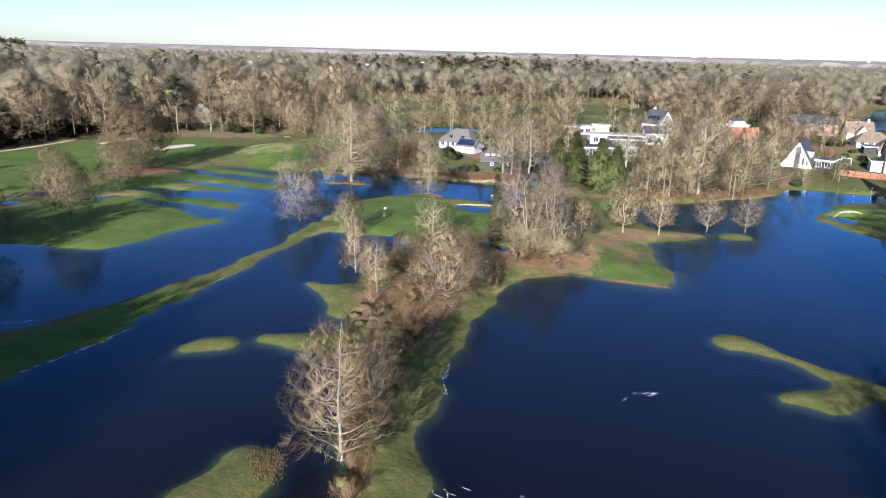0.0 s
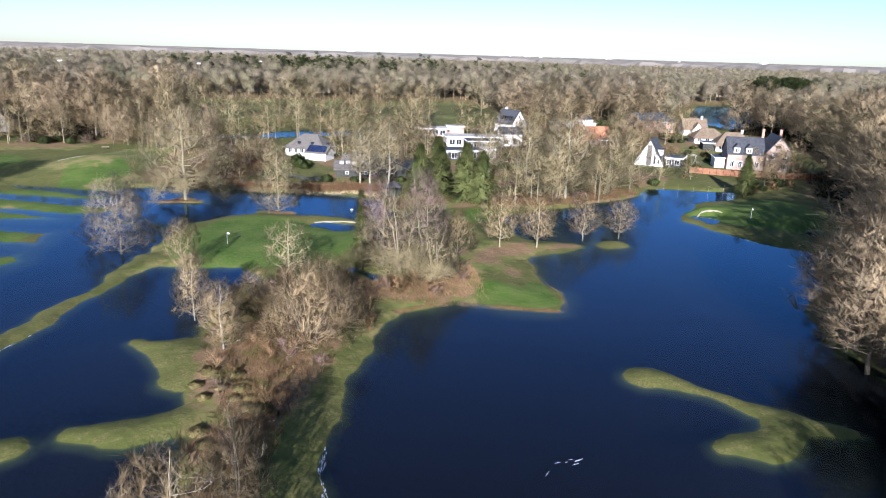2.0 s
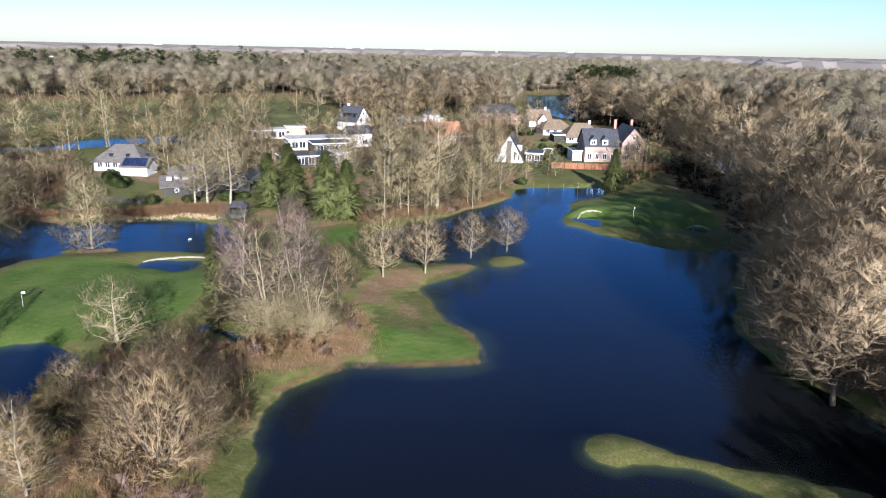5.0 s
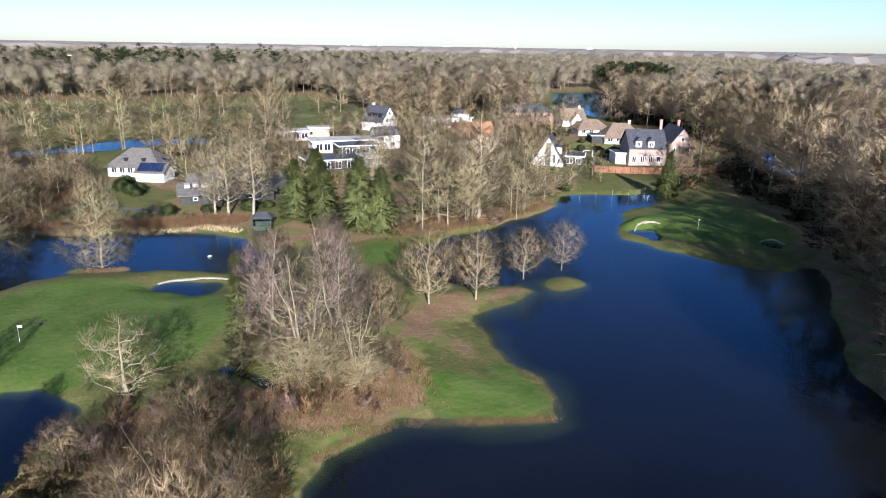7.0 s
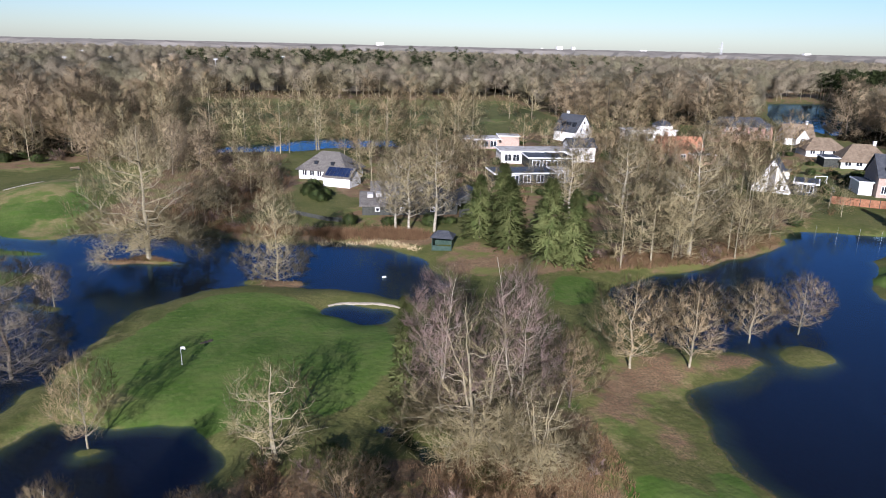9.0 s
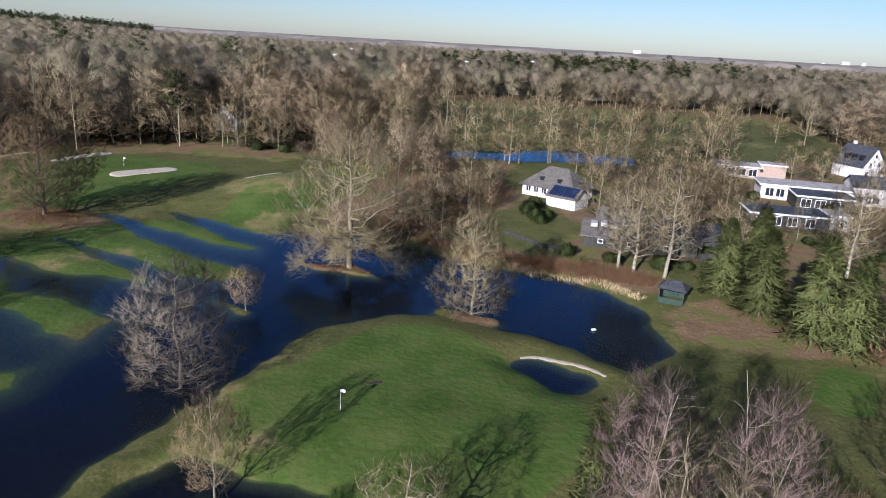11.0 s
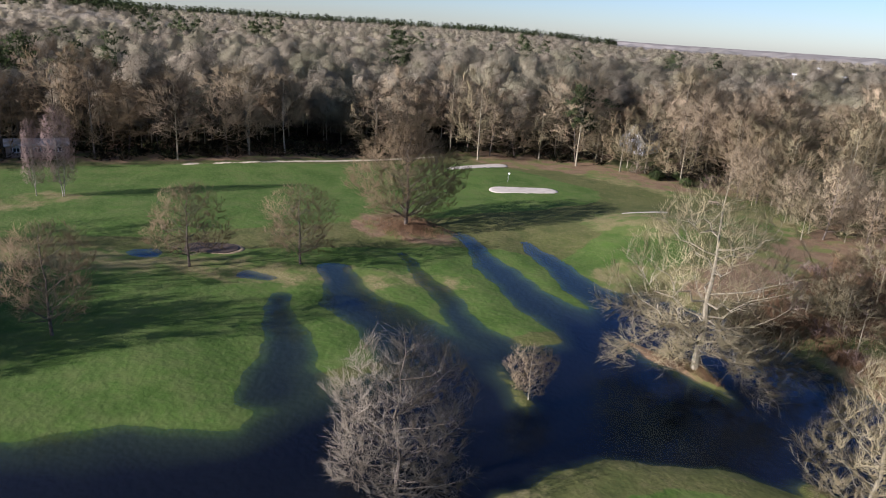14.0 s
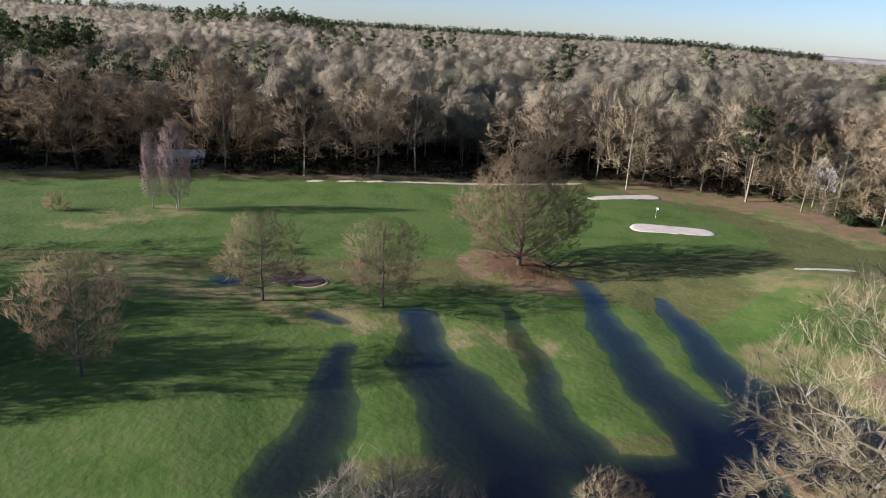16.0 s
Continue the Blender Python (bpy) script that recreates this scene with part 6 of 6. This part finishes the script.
s = tagged(new("garden_shed"), "small dark green wooden shed on the pond bank", "shed")
s.matrix_basis = pose(23.4, 179.5, gz(23.4, 179.5), 0, 0, -20)
bm = bmesh.new()
for i in range(10):
    box(bm, -1.7 + i * 0.34, 1.32, -0.2, -1.7 + i * 0.34 + 0.33, 1.4, 2.1)
for sx in (-1.7, 1.62):
    box(bm, sx, -1.4, -0.2, sx + 0.08, 1.32, 2.1)
part("wall", bm_mesh("wall", bm, GREEN_PAINT), s)
part("front_rail", box_mesh("front_rail", GREEN_PAINT, -1.6, -1.4, -0.2, 1.6, -1.32, 0.7), s)
part("floor_board", box_mesh("floor_board", DARK_WOOD, -1.6, -1.3, -0.1, 1.6, 1.3, 0.05), s)
for u in (-1.7, 1.58):
    part("post", box_mesh("post", GREEN_PAINT, u, -1.55, -0.2, u + 0.12, -1.42, 2.1), s)
part("roof", prism("roof", SLATE, [(-2.0, -1.9, 2.1), (2.0, -1.9, 2.1), (2.0, 1.7, 2.1), (-2.0, 1.7, 2.1), (-0.9, -0.1, 3.1), (0.9, -0.1, 3.1)], ((0, 1, 5, 4), (1, 2, 5), (2, 3, 4, 5), (3, 0, 4), (3, 2, 1, 0))), s)

# ---- golf course furniture ----
def blob(name, mat, cx, cy, pts, lift, n=48, sink=0.0):
    """A flat, softly edged patch lying on the ground; pts: a chain of (x, y, radius)."""
    bm = bmesh.new()
    span = max(abs(p[0] - cx) + abs(p[1] - cy) + p[2] for p in pts) + 1
    rings = []
    for k in range(n):
        a = 2 * math.pi * k / n
        lo, hi = 0.0, span
        for _ in range(24):
            m = (lo + hi) / 2
            if float(chain_sd(np.array([cx + math.cos(a) * m]), np.array([cy + math.sin(a) * m]), pts)[0]) < 0:
                lo = m
            else:
                hi = m
        lo += 0.12 * math.sin(5 * a + cx) + 0.08 * math.sin(9 * a)
        rings.append((math.cos(a), math.sin(a), lo))
    prev = None
    c = bm.verts.new((cx, cy, gz(cx, cy) + lift - sink))
    for f, dz in ((0.33, lift - sink), (0.66, lift - sink * 0.8), (0.92, lift - sink * 0.2), (1.0, lift), (1.04, -0.15)):
        ring = [bm.verts.new((cx + u * r * f, cy + v * r * f, gz(cx + u * r * f, cy + v * r * f) + dz)) for u, v, r in rings]
        for k in range(n):
            if prev is None:
                bm.faces.new((c, ring[k], ring[(k + 1) % n]))
            else:
                bm.faces.new((prev[k], ring[k], ring[(k + 1) % n], prev[(k + 1) % n]))
        prev = ring
    me = bm_mesh(name, bm, mat)
    for p in me.polygons:
        p.use_smooth = True
    return new(name, me)


SANDY = "pale sand bunker beside the green"
tagged(blob("sand_bunker", SAND, -113, 240, [(-114, 231, 1.6), (-112, 246, 2.2)], 0.10), SANDY, "bunker", kind="structure")
tagged(blob("sand_bunker", SAND, -89.5, 229, [(-92.5, 224.5, 2.6), (-86.5, 233.5, 2.2)], 0.10), SANDY, "bunker", kind="structure")
tagged(blob("sand_patch", SAND, -62, 232, [(-64, 229, 0.5), (-60, 237, 1.0)], 0.04), "worn sandy track on the bank", "track", kind="structure")
MUD = material("wet_mud", (0.045, 0.033, 0.024), (0.085, 0.06, 0.042), 1.2, 0.5, 0.2)
RIM = material("trodden_rim", (0.23, 0.17, 0.095), (0.33, 0.255, 0.15), 1.5, 0.95, 0.2)
tagged(blob("drained_bunker", RIM, -90.8, 156.5, [(-92.3, 155.2, 2.2), (-89.3, 158, 2.3)], 0.05), "round bunker with a sandy rim", "bunker", kind="structure")
tagged(blob("mud_floor", MUD, -91.2, 156.2, [(-92.7, 154.9, 2.15), (-89.7, 157.6, 2.2)], 0.10), "dark wet floor of the bunker", "bunker", kind="structure")


DAMP_SAND = material("damp_sand", (0.20, 0.172, 0.13), (0.29, 0.255, 0.195), 1.2, 0.9, 0.2)


def lip(pts, w=0.5):
    """A strip of sand along the edge of a flooded bunker, rising from the water."""
    bm = bmesh.new()
    rows = []
    n = len(pts) * 6
    path = []
    for i in range(len(pts) - 1):
        for k in range(6):
            t = k / 6
            path.append(Vector(pts[i]).lerp(Vector(pts[i + 1]), t))
    path.append(Vector(pts[-1]))
    path = [(path[max(i - 2, 0)] + path[i] + path[min(i + 2, len(path) - 1)]) / 3 for i in range(len(path))]
    for i, p in enumerate(path):
        d = (path[min(i + 1, len(path) - 1)] - path[max(i - 1, 0)]).normalized()
        nrm = Vector((-d.y, d.x))
        ww = w * (0.35 + 0.65 * math.sin(math.pi * (i + 0.5) / len(path))) * (1 + 0.2 * math.sin(i * 1.7))
        row = []
        for u, z in ((-1.0, -0.10), (-0.5, 0.08), (0.0, 0.13), (0.6, 0.11), (1.0, -0.05)):
            q = p + nrm * u * ww
            row.append(bm.verts.new((q.x, q.y, max(gz(q.x, q.y), -0.1) + z)))
        rows.append(row)
    for a, b in zip(rows, rows[1:]):
        for k in range(4):
            bm.faces.new((a[k], a[k + 1], b[k + 1], b[k]))
    return tagged(new("bunker_lip", bm_mesh("bunker_lip", bm, DAMP_SAND)), "sandy lip of a bunker filled by the flood", "bunker", kind="structure")


lip([(13.2, 153.6), (11.6, 155.3), (8.6, 156.2), (5.4, 157.2), (3.2, 156.2)], 0.36)
lip([(95.4, 153.0), (94.6, 155.2), (91.5, 155.6), (88.4, 153.0)], 0.3)
lip([(107.6, 134.2), (108.4, 137.2), (105.6, 138.4), (103.6, 136.6)], 0.22)


def flag(x, y, label):
    root = tagged(new("golf_flag"), label, "golf flag")
    root.matrix_basis = pose(x, y, gz(x, y), 0, 0, 20)
    w = Wood()
    w.tube([Vector((0, 0, -0.1)), Vector((0, 0, 2.1))], 0.022, 0.018, 6)
    part("pole", w.mesh("pole", FRAME), root)
    bm = bmesh.new()
    rows = []
    for i in range(7):
        u = i / 6
        rows.append([bm.verts.new((0.02 + u * 0.42, 0.06 * math.sin(u * 5) + s * 0.006, z - 0.05 * u)) for z in (1.78, 2.08) for s in (-1, 1)])
    for a, b in zip(rows, rows[1:]):
        for i, j in ((0, 2), (2, 3), (3, 1), (1, 0)):
            bm.faces.new((a[i], a[j], b[j], b[i]))
    part("cloth", bm_mesh("cloth", bm, FRAME), root, "white flag cloth")


flag(-12.1, 138.6, "white golf flag on the raised green")
flag(96.4, 144.7, "white golf flag on the far shaded green")
flag(-97, 232, "white golf flag on the green by the wood")
tagged(blob("bare_patch", MUD, -10.4, 144.6, [(-10.8, 144.3, 0.3), (-10.0, 144.9, 0.3)], 0.02, 20), "small worn patch in the green", "ground", kind="structure")

b = tagged(new("floating_box"), "small white floating box on the pond", "float")
b.matrix_basis = pose(12.1, 167, 0, 0, 0, 35)
part("float_body", box_mesh("float_body", FRAME, -0.30, -0.17, 0.14, 0.30, 0.17, 0.32, bevel=0.03), b)
for u in (-0.26, 0.16):
    part("float_leg", box_mesh("float_leg", DARK_WOOD, u, -0.18, -0.15, u + 0.1, 0.16, 0.14), b)

bench = tagged(new("park_bench"), "weathered wooden bench by the tee", "bench")
bench.matrix_basis = pose(-58, 255, gz(-58, 255), 0, 0, 25)
part("seat", box_mesh("seat", THATCH, -1.1, -0.22, 0.42, 1.1, 0.22, 0.5, bevel=0.02), bench)
part("backrest", box_mesh("backrest", THATCH, -1.1, 0.2, 0.6, 1.1, 0.26, 0.95, bevel=0.02), bench)
for u in (-0.95, 0.85):
    part("leg", box_mesh("leg", DARK_WOOD, u, -0.2, -0.1, u + 0.1, 0.2, 0.42), bench)


# ---- gardens ----
def fence(points, hgt, mat, label, step=2.0):
    root = tagged(new("garden_fence"), label, "fence")
    post = box_mesh("post", DARK_WOOD, -0.06, -0.06, -0.2, 0.06, 0.06, hgt + 0.1)
    pan = {}
    for (ax, ay), (bx, by) in zip(points, points[1:]):
        L = math.hypot(bx - ax, by - ay)
        n = max(1, round(L / step))
        turn = math.degrees(math.atan2(by - ay, bx - ax))
        key = round(L / n, 2)
        if key not in pan:
            bm = bmesh.new()
            k = 8
            for i in range(k):
                box(bm, 0.07 + (key - 0.14) * i / k, -0.02, 0.02, 0.07 + (key - 0.14) * (i + 1) / k - 0.02, 0.02, hgt)
            box(bm, 0.06, 0.021, hgt * 0.75, key - 0.06, 0.05, hgt * 0.82)
            pan[key] = bm_mesh("panel", bm, mat)
        for i in range(n):
            x, y = ax + (bx - ax) * i / n, ay + (by - ay) * i / n
            z = gz(x, y)
            for nm, me in (("post", post), ("panel", pan[key])):
                o = part(nm, me, root)
                o.matrix_basis = pose(x, y, z, 0, 0, turn)


fence([(118, 204), (126, 198.5), (141, 190.5), (154, 188)], 1.8, FENCE_WOOD, "reddish brown wooden panel fence along the gardens")
fence([(30, 198), (36, 200), (42, 208)], 1.5, DARK_WOOD, "dark wooden garden fence")
fence([(-3, 205), (4, 199), (10, 197)], 0.8, DARK_WOOD, "low weathered rail fence on the bank", 2.5)

g = tagged(new("football_goal"), "small white football goal on a lawn", "goal")
g.matrix_basis = pose(131, 224, gz(131, 224), 0, 0, -15)
for nm, a, c in (("post", (-1.5, 0, -0.1), (-1.5, 0, 2)), ("post", (1.5, 0, -0.1), (1.5, 0, 2)), ("crossbar", (-1.5, 0, 2), (1.5, 0, 2)), ("stay", (-1.5, 0, 2), (-1.5, 1.2, 0)), ("stay", (1.5, 0, 2), (1.5, 1.2, 0))):
    w = Wood()
    w.tube([Vector(a), Vector(c)], 0.06, 0.06, 6)
    part(nm, w.mesh(nm, FRAME), g)

car = tagged(new("parked_car"), "small light car parked beside the A-frame house", "car")
car.matrix_basis = pose(125.5, 213.5, gz(125.5, 213.5), 0, 0, 60)
bm = bmesh.new()
box(bm, -2.0, -0.85, 0.3, 2.0, 0.85, 0.85, 0.12)
part("body", bm_mesh("body", bm, METAL), car)
part("cabin", prism("cabin", GLASS, [(-1.5, -0.75, 0.86), (1.1, -0.75, 0.86), (1.1, 0.75, 0.86), (-1.5, 0.75, 0.86), (-1.1, -0.62, 1.42), (0.5, -0.62, 1.42), (0.5, 0.62, 1.42), (-1.1, 0.62, 1.42)],
     ((0, 1, 5, 4), (1, 2, 6, 5), (2, 3, 7, 6), (3, 0, 4, 7), (4, 5, 6, 7), (3, 2, 1, 0))), car)
for u in (-1.3, 1.3):
    for v in (-0.8, 0.62):
        w = Wood()
        w.tube([Vector((u, v, 0.32)), Vector((u, v + 0.18, 0.32))], 0.32, 0.32, 14)
        part("wheel", w.mesh("wheel", DARK_WOOD), car)

# nets and posts along the far water
for i in range(6):
    x, y = 96 + i * 3.4, 180.5 - i * 1.6
    p = tagged(new("net_post"), "thin metal post standing in the flood", "post", "posts in the flood")
    p.matrix_basis = pose(x, y, min(gz(x, y), 0))
    w = Wood()
    w.tube([Vector((0, 0, -0.1)), Vector((0, 0, 4.0))], 0.013, 0.013, 6)
    part("pole", w.mesh("pole", METAL), p)


# ---- lamps and masts ----
def floodlight(x, y, hgt):
    root = tagged(new("floodlight_mast"), "tall grey floodlight mast at the sports field", "floodlight", "floodlights of the sports field")
    root.matrix_basis = pose(x, y, gz(x, y), 0, 0, 20)
    w = Wood()
    w.tube([Vector((0, 0, -0.2)), Vector((0, 0, hgt))], 0.22, 0.13, 8)
    part("pole", w.mesh("pole", METAL), root)
    part("crossarm", box_mesh("crossarm", METAL, -1.2, -0.1, hgt - 0.1, 1.2, 0.1, hgt + 0.1), root)
    for u in (-1.0, 0.0, 1.0):
        part("lamp", box_mesh("lamp", FRAME, u - 0.35, -0.35, hgt + 0.1, u + 0.35, 0.15, hgt + 0.6, bevel=0.06), root)


for x, y in ((-150, 545), (-128, 560), (-62, 560), (-58, 585), (-168, 640), (-132, 655), (-100, 610), (-20, 600)):
    floodlight(x, y, 16)

m = tagged(new("lattice_mast"), "distant lattice transmission mast above the woods", "mast")
m.matrix_basis = pose(1180, 1990, 8)
for a in range(4):
    c, s = math.cos(a * math.pi / 2 + 0.78), math.sin(a * math.pi / 2 + 0.78)
    w = Wood()
    w.tube([Vector((c * 5, s * 5, 0)), Vector((c * 0.9, s * 0.9, 52))], 0.5, 0.4, 4)
    part("leg", w.mesh("leg", METAL), m)
for z, u in ((34, 9), (42, 7), (50, 4)):
    part("crossarm", box_mesh("crossarm", METAL, -u, -0.5, z, u, 0.5, z + 0.9), m)
for z in range(4, 48, 6):
    r0, r1 = 3.6 * (1 - z / 58), 3.6 * (1 - (z + 6) / 58)
    w = Wood()
    w.tube([Vector((-r0, -r0, z)), Vector((r1, -r1, z + 6))], 0.25, 0.25, 3)
    w.tube([Vector((r0, -r0, z)), Vector((-r1, -r1, z + 6))], 0.25, 0.25, 3)
    part("brace", w.mesh("brace", METAL), m)


# ---- reeds, foam and tussocks ----
def reeds(name, chain, n, hmin, hmax, mat, label, seed, wid=0.06):
    rnd = random.Random(seed)
    w = Wood()
    tot = 0
    while tot < n:
        i = rnd.randrange(len(chain) - 1)
        t = rnd.random()
        (ax, ay, ar), (bx, by, br) = chain[i], chain[i + 1]
        r = ar + (br - ar) * t
        x, y = ax + (bx - ax) * t + max(-r, min(r, rnd.gauss(0, r * 0.6))), ay + (by - ay) * t + max(-r, min(r, rnd.gauss(0, r * 0.6)))
        z = gz(x, y)
        tot += 1
        if z < (0.15 if hmax > 0.3 else -0.2) and mat is BRAMBLE or z < -0.45:
            continue
        for _ in range(3):
            h = rnd.uniform(hmin, hmax)
            p = Vector((x + rnd.gauss(0, 0.12), y + rnd.gauss(0, 0.12), z - 0.05))
            w.blade(p, p + Vector((rnd.gauss(0, 0.25) * h, rnd.gauss(0, 0.25) * h, h)), wid, rnd)
    return tagged(new(name, w.mesh(name, mat)), label, "reeds", kind="stuff")


reeds("reed_fringe", [(2, 187.5, 0.8), (14, 185, 0.8), (19, 180, 0.7)], 380, 0.3, 0.8, REED, "dry straw-coloured reeds along the pond bank", 1)
reeds("red_stems", [(3, 191, 2.0), (15, 188.5, 2.4), (21, 186, 1.6)], 2200, 0.7, 1.8, RED_STEM, "thicket of red-brown stems on the pond bank", 2)
reeds("red_stems", [(-16, 197, 1.6), (-6, 193, 1.8), (3, 191, 1.5)], 1300, 0.5, 1.3, RED_STEM, "thicket of red-brown stems on the pond bank", 3)
reeds("dry_grass", [(-34, 181.5, 2.4), (-25, 180, 2.4), (-18, 178, 2)], 2200, 0.2, 0.7, BRAMBLE, "dead grass round the foot of the oak", 4)
reeds("dry_grass", [(-8.1, 47.5, 2.0), (-7.1, 67.4, 2.4), (-4, 87.1, 4), (-2, 100.8, 7), (0, 112.5, 6)], 11000, 0.2, 0.6, BRAMBLE, "rank brown grass on the narrow strip", 5)
reeds("dry_grass", [(12, 112.5, 5), (20, 112.5, 6), (24, 117.4, 3)], 5000, 0.2, 0.6, BRAMBLE, "rank brown grass below the tall trees", 6)
reeds("dry_grass", [(46, 167, 2.5), (66, 170, 2.5), (86, 180, 2.5)], 4500, 0.5, 1.5, BRAMBLE, "rank brown growth along the north bank", 7)
reeds("dry_grass", [(-14.7, 53.5, 1.6), (-14.2, 50.5, 1.6)], 500, 0.12, 0.3, BRAMBLE, "dry grass on the end of the island", 8)
reeds("dry_grass", [(-24, 197, 4), (-19, 212, 9), (-14, 240, 10)], 9000, 0.4, 1.1, RED_STEM, "russet bracken between the shrubs", 10)
reeds("drift_line", [(12, 104.0, 0.5), (16, 105.6, 0.5), (21, 106.9, 0.6), (28, 103.6, 0.5), (35, 101.2, 0.5)], 2600, 0.05, 0.28, BRAMBLE, "brown drift of reed litter along the water line", 11)
reeds("drift_line", [(36, 101.5, 0.4), (38, 108.6, 0.4), (37, 117.4, 0.5), (39.5, 126, 0.5)], 350, 0.05, 0.2, BRAMBLE, "thin brown drift along the water line", 12)
reeds("dry_grass", [(-85, 188.5, 5.5), (-81, 190, 5)], 2200, 0.2, 0.5, RED_STEM, "dead growth round the foot of the beech", 9)


def wisp(pts, n, seed, spread_w):
    """Thin broken flecks of foam drifted along a line."""
    rnd = random.Random(seed)
    bm = bmesh.new()
    for _ in range(n):
        i = rnd.randrange(len(pts) - 1)
        t = rnd.random()
        p = Vector(pts[i]).lerp(Vector(pts[i + 1]), t) + Vector((rnd.gauss(0, spread_w), rnd.gauss(0, spread_w)))
        d = (Vector(pts[i + 1]) - Vector(pts[i])).normalized()
        L, w = rnd.uniform(0.12, 0.5), rnd.uniform(0.008, 0.024)
        nrm = Vector((-d.y, d.x))
        q = [p - d * L, p + nrm * w, p + d * L, p - nrm * w]
        lo = [bm.verts.new((v.x, v.y, 0.004)) for v in q]
        hi = [bm.verts.new((v.x, v.y, 0.016)) for v in q]
        bm.faces.new(hi)
        for a in range(4):
            bm.faces.new((lo[a], lo[(a + 1) % 4], hi[(a + 1) % 4], hi[a]))
    return tagged(new("foam_line", bm_mesh("foam_line", bm, FOAM)), "thin white foam drifted on the water", "foam", kind="stuff")


wisp([(0.6, 65.4), (0.2, 67.9), (0.9, 70.4), (1, 74.4), (2, 78.4)], 110, 1, 0.14)
wisp([(19.3, 64.9), (20.8, 66.6), (22.8, 67)], 7, 2, 0.35)
wisp([(-46.6, 65.9), (-43, 71.9), (-40.6, 76.4), (-37.9, 82.7)], 60, 3, 0.15)
wisp([(-36.2, 94), (-33.1, 101.3), (-31.1, 107.6)], 30, 4, 0.1)
wisp([(-57.5, 80.3), (-51.4, 82.7)], 24, 5, 0.12)
wisp([(0.5, 45.5), (0.2, 49.5), (4.1, 47.5), (8.1, 48.5)], 14, 6, 0.6)

# ---- the far town ----
r = random.Random(77)
w = bmesh.new()
for _ in range(50):
    a = radians(r.uniform(-2, 47))
    d = r.uniform(3900, 4500)
    x, y = math.sin(a) * d, math.cos(a) * d
    hh, ww = r.uniform(16, 26) + (r.random() < 0.08) * r.uniform(6, 20), r.uniform(10, 60)
    box(w, x - ww / 2, y - 10, 0, x + ww / 2, y + 10, hh)
tagged(new("distant_town", bm_mesh("distant_town", w, WHITE)), "pale roofs of a distant town on the horizon", "town", kind="stuff")
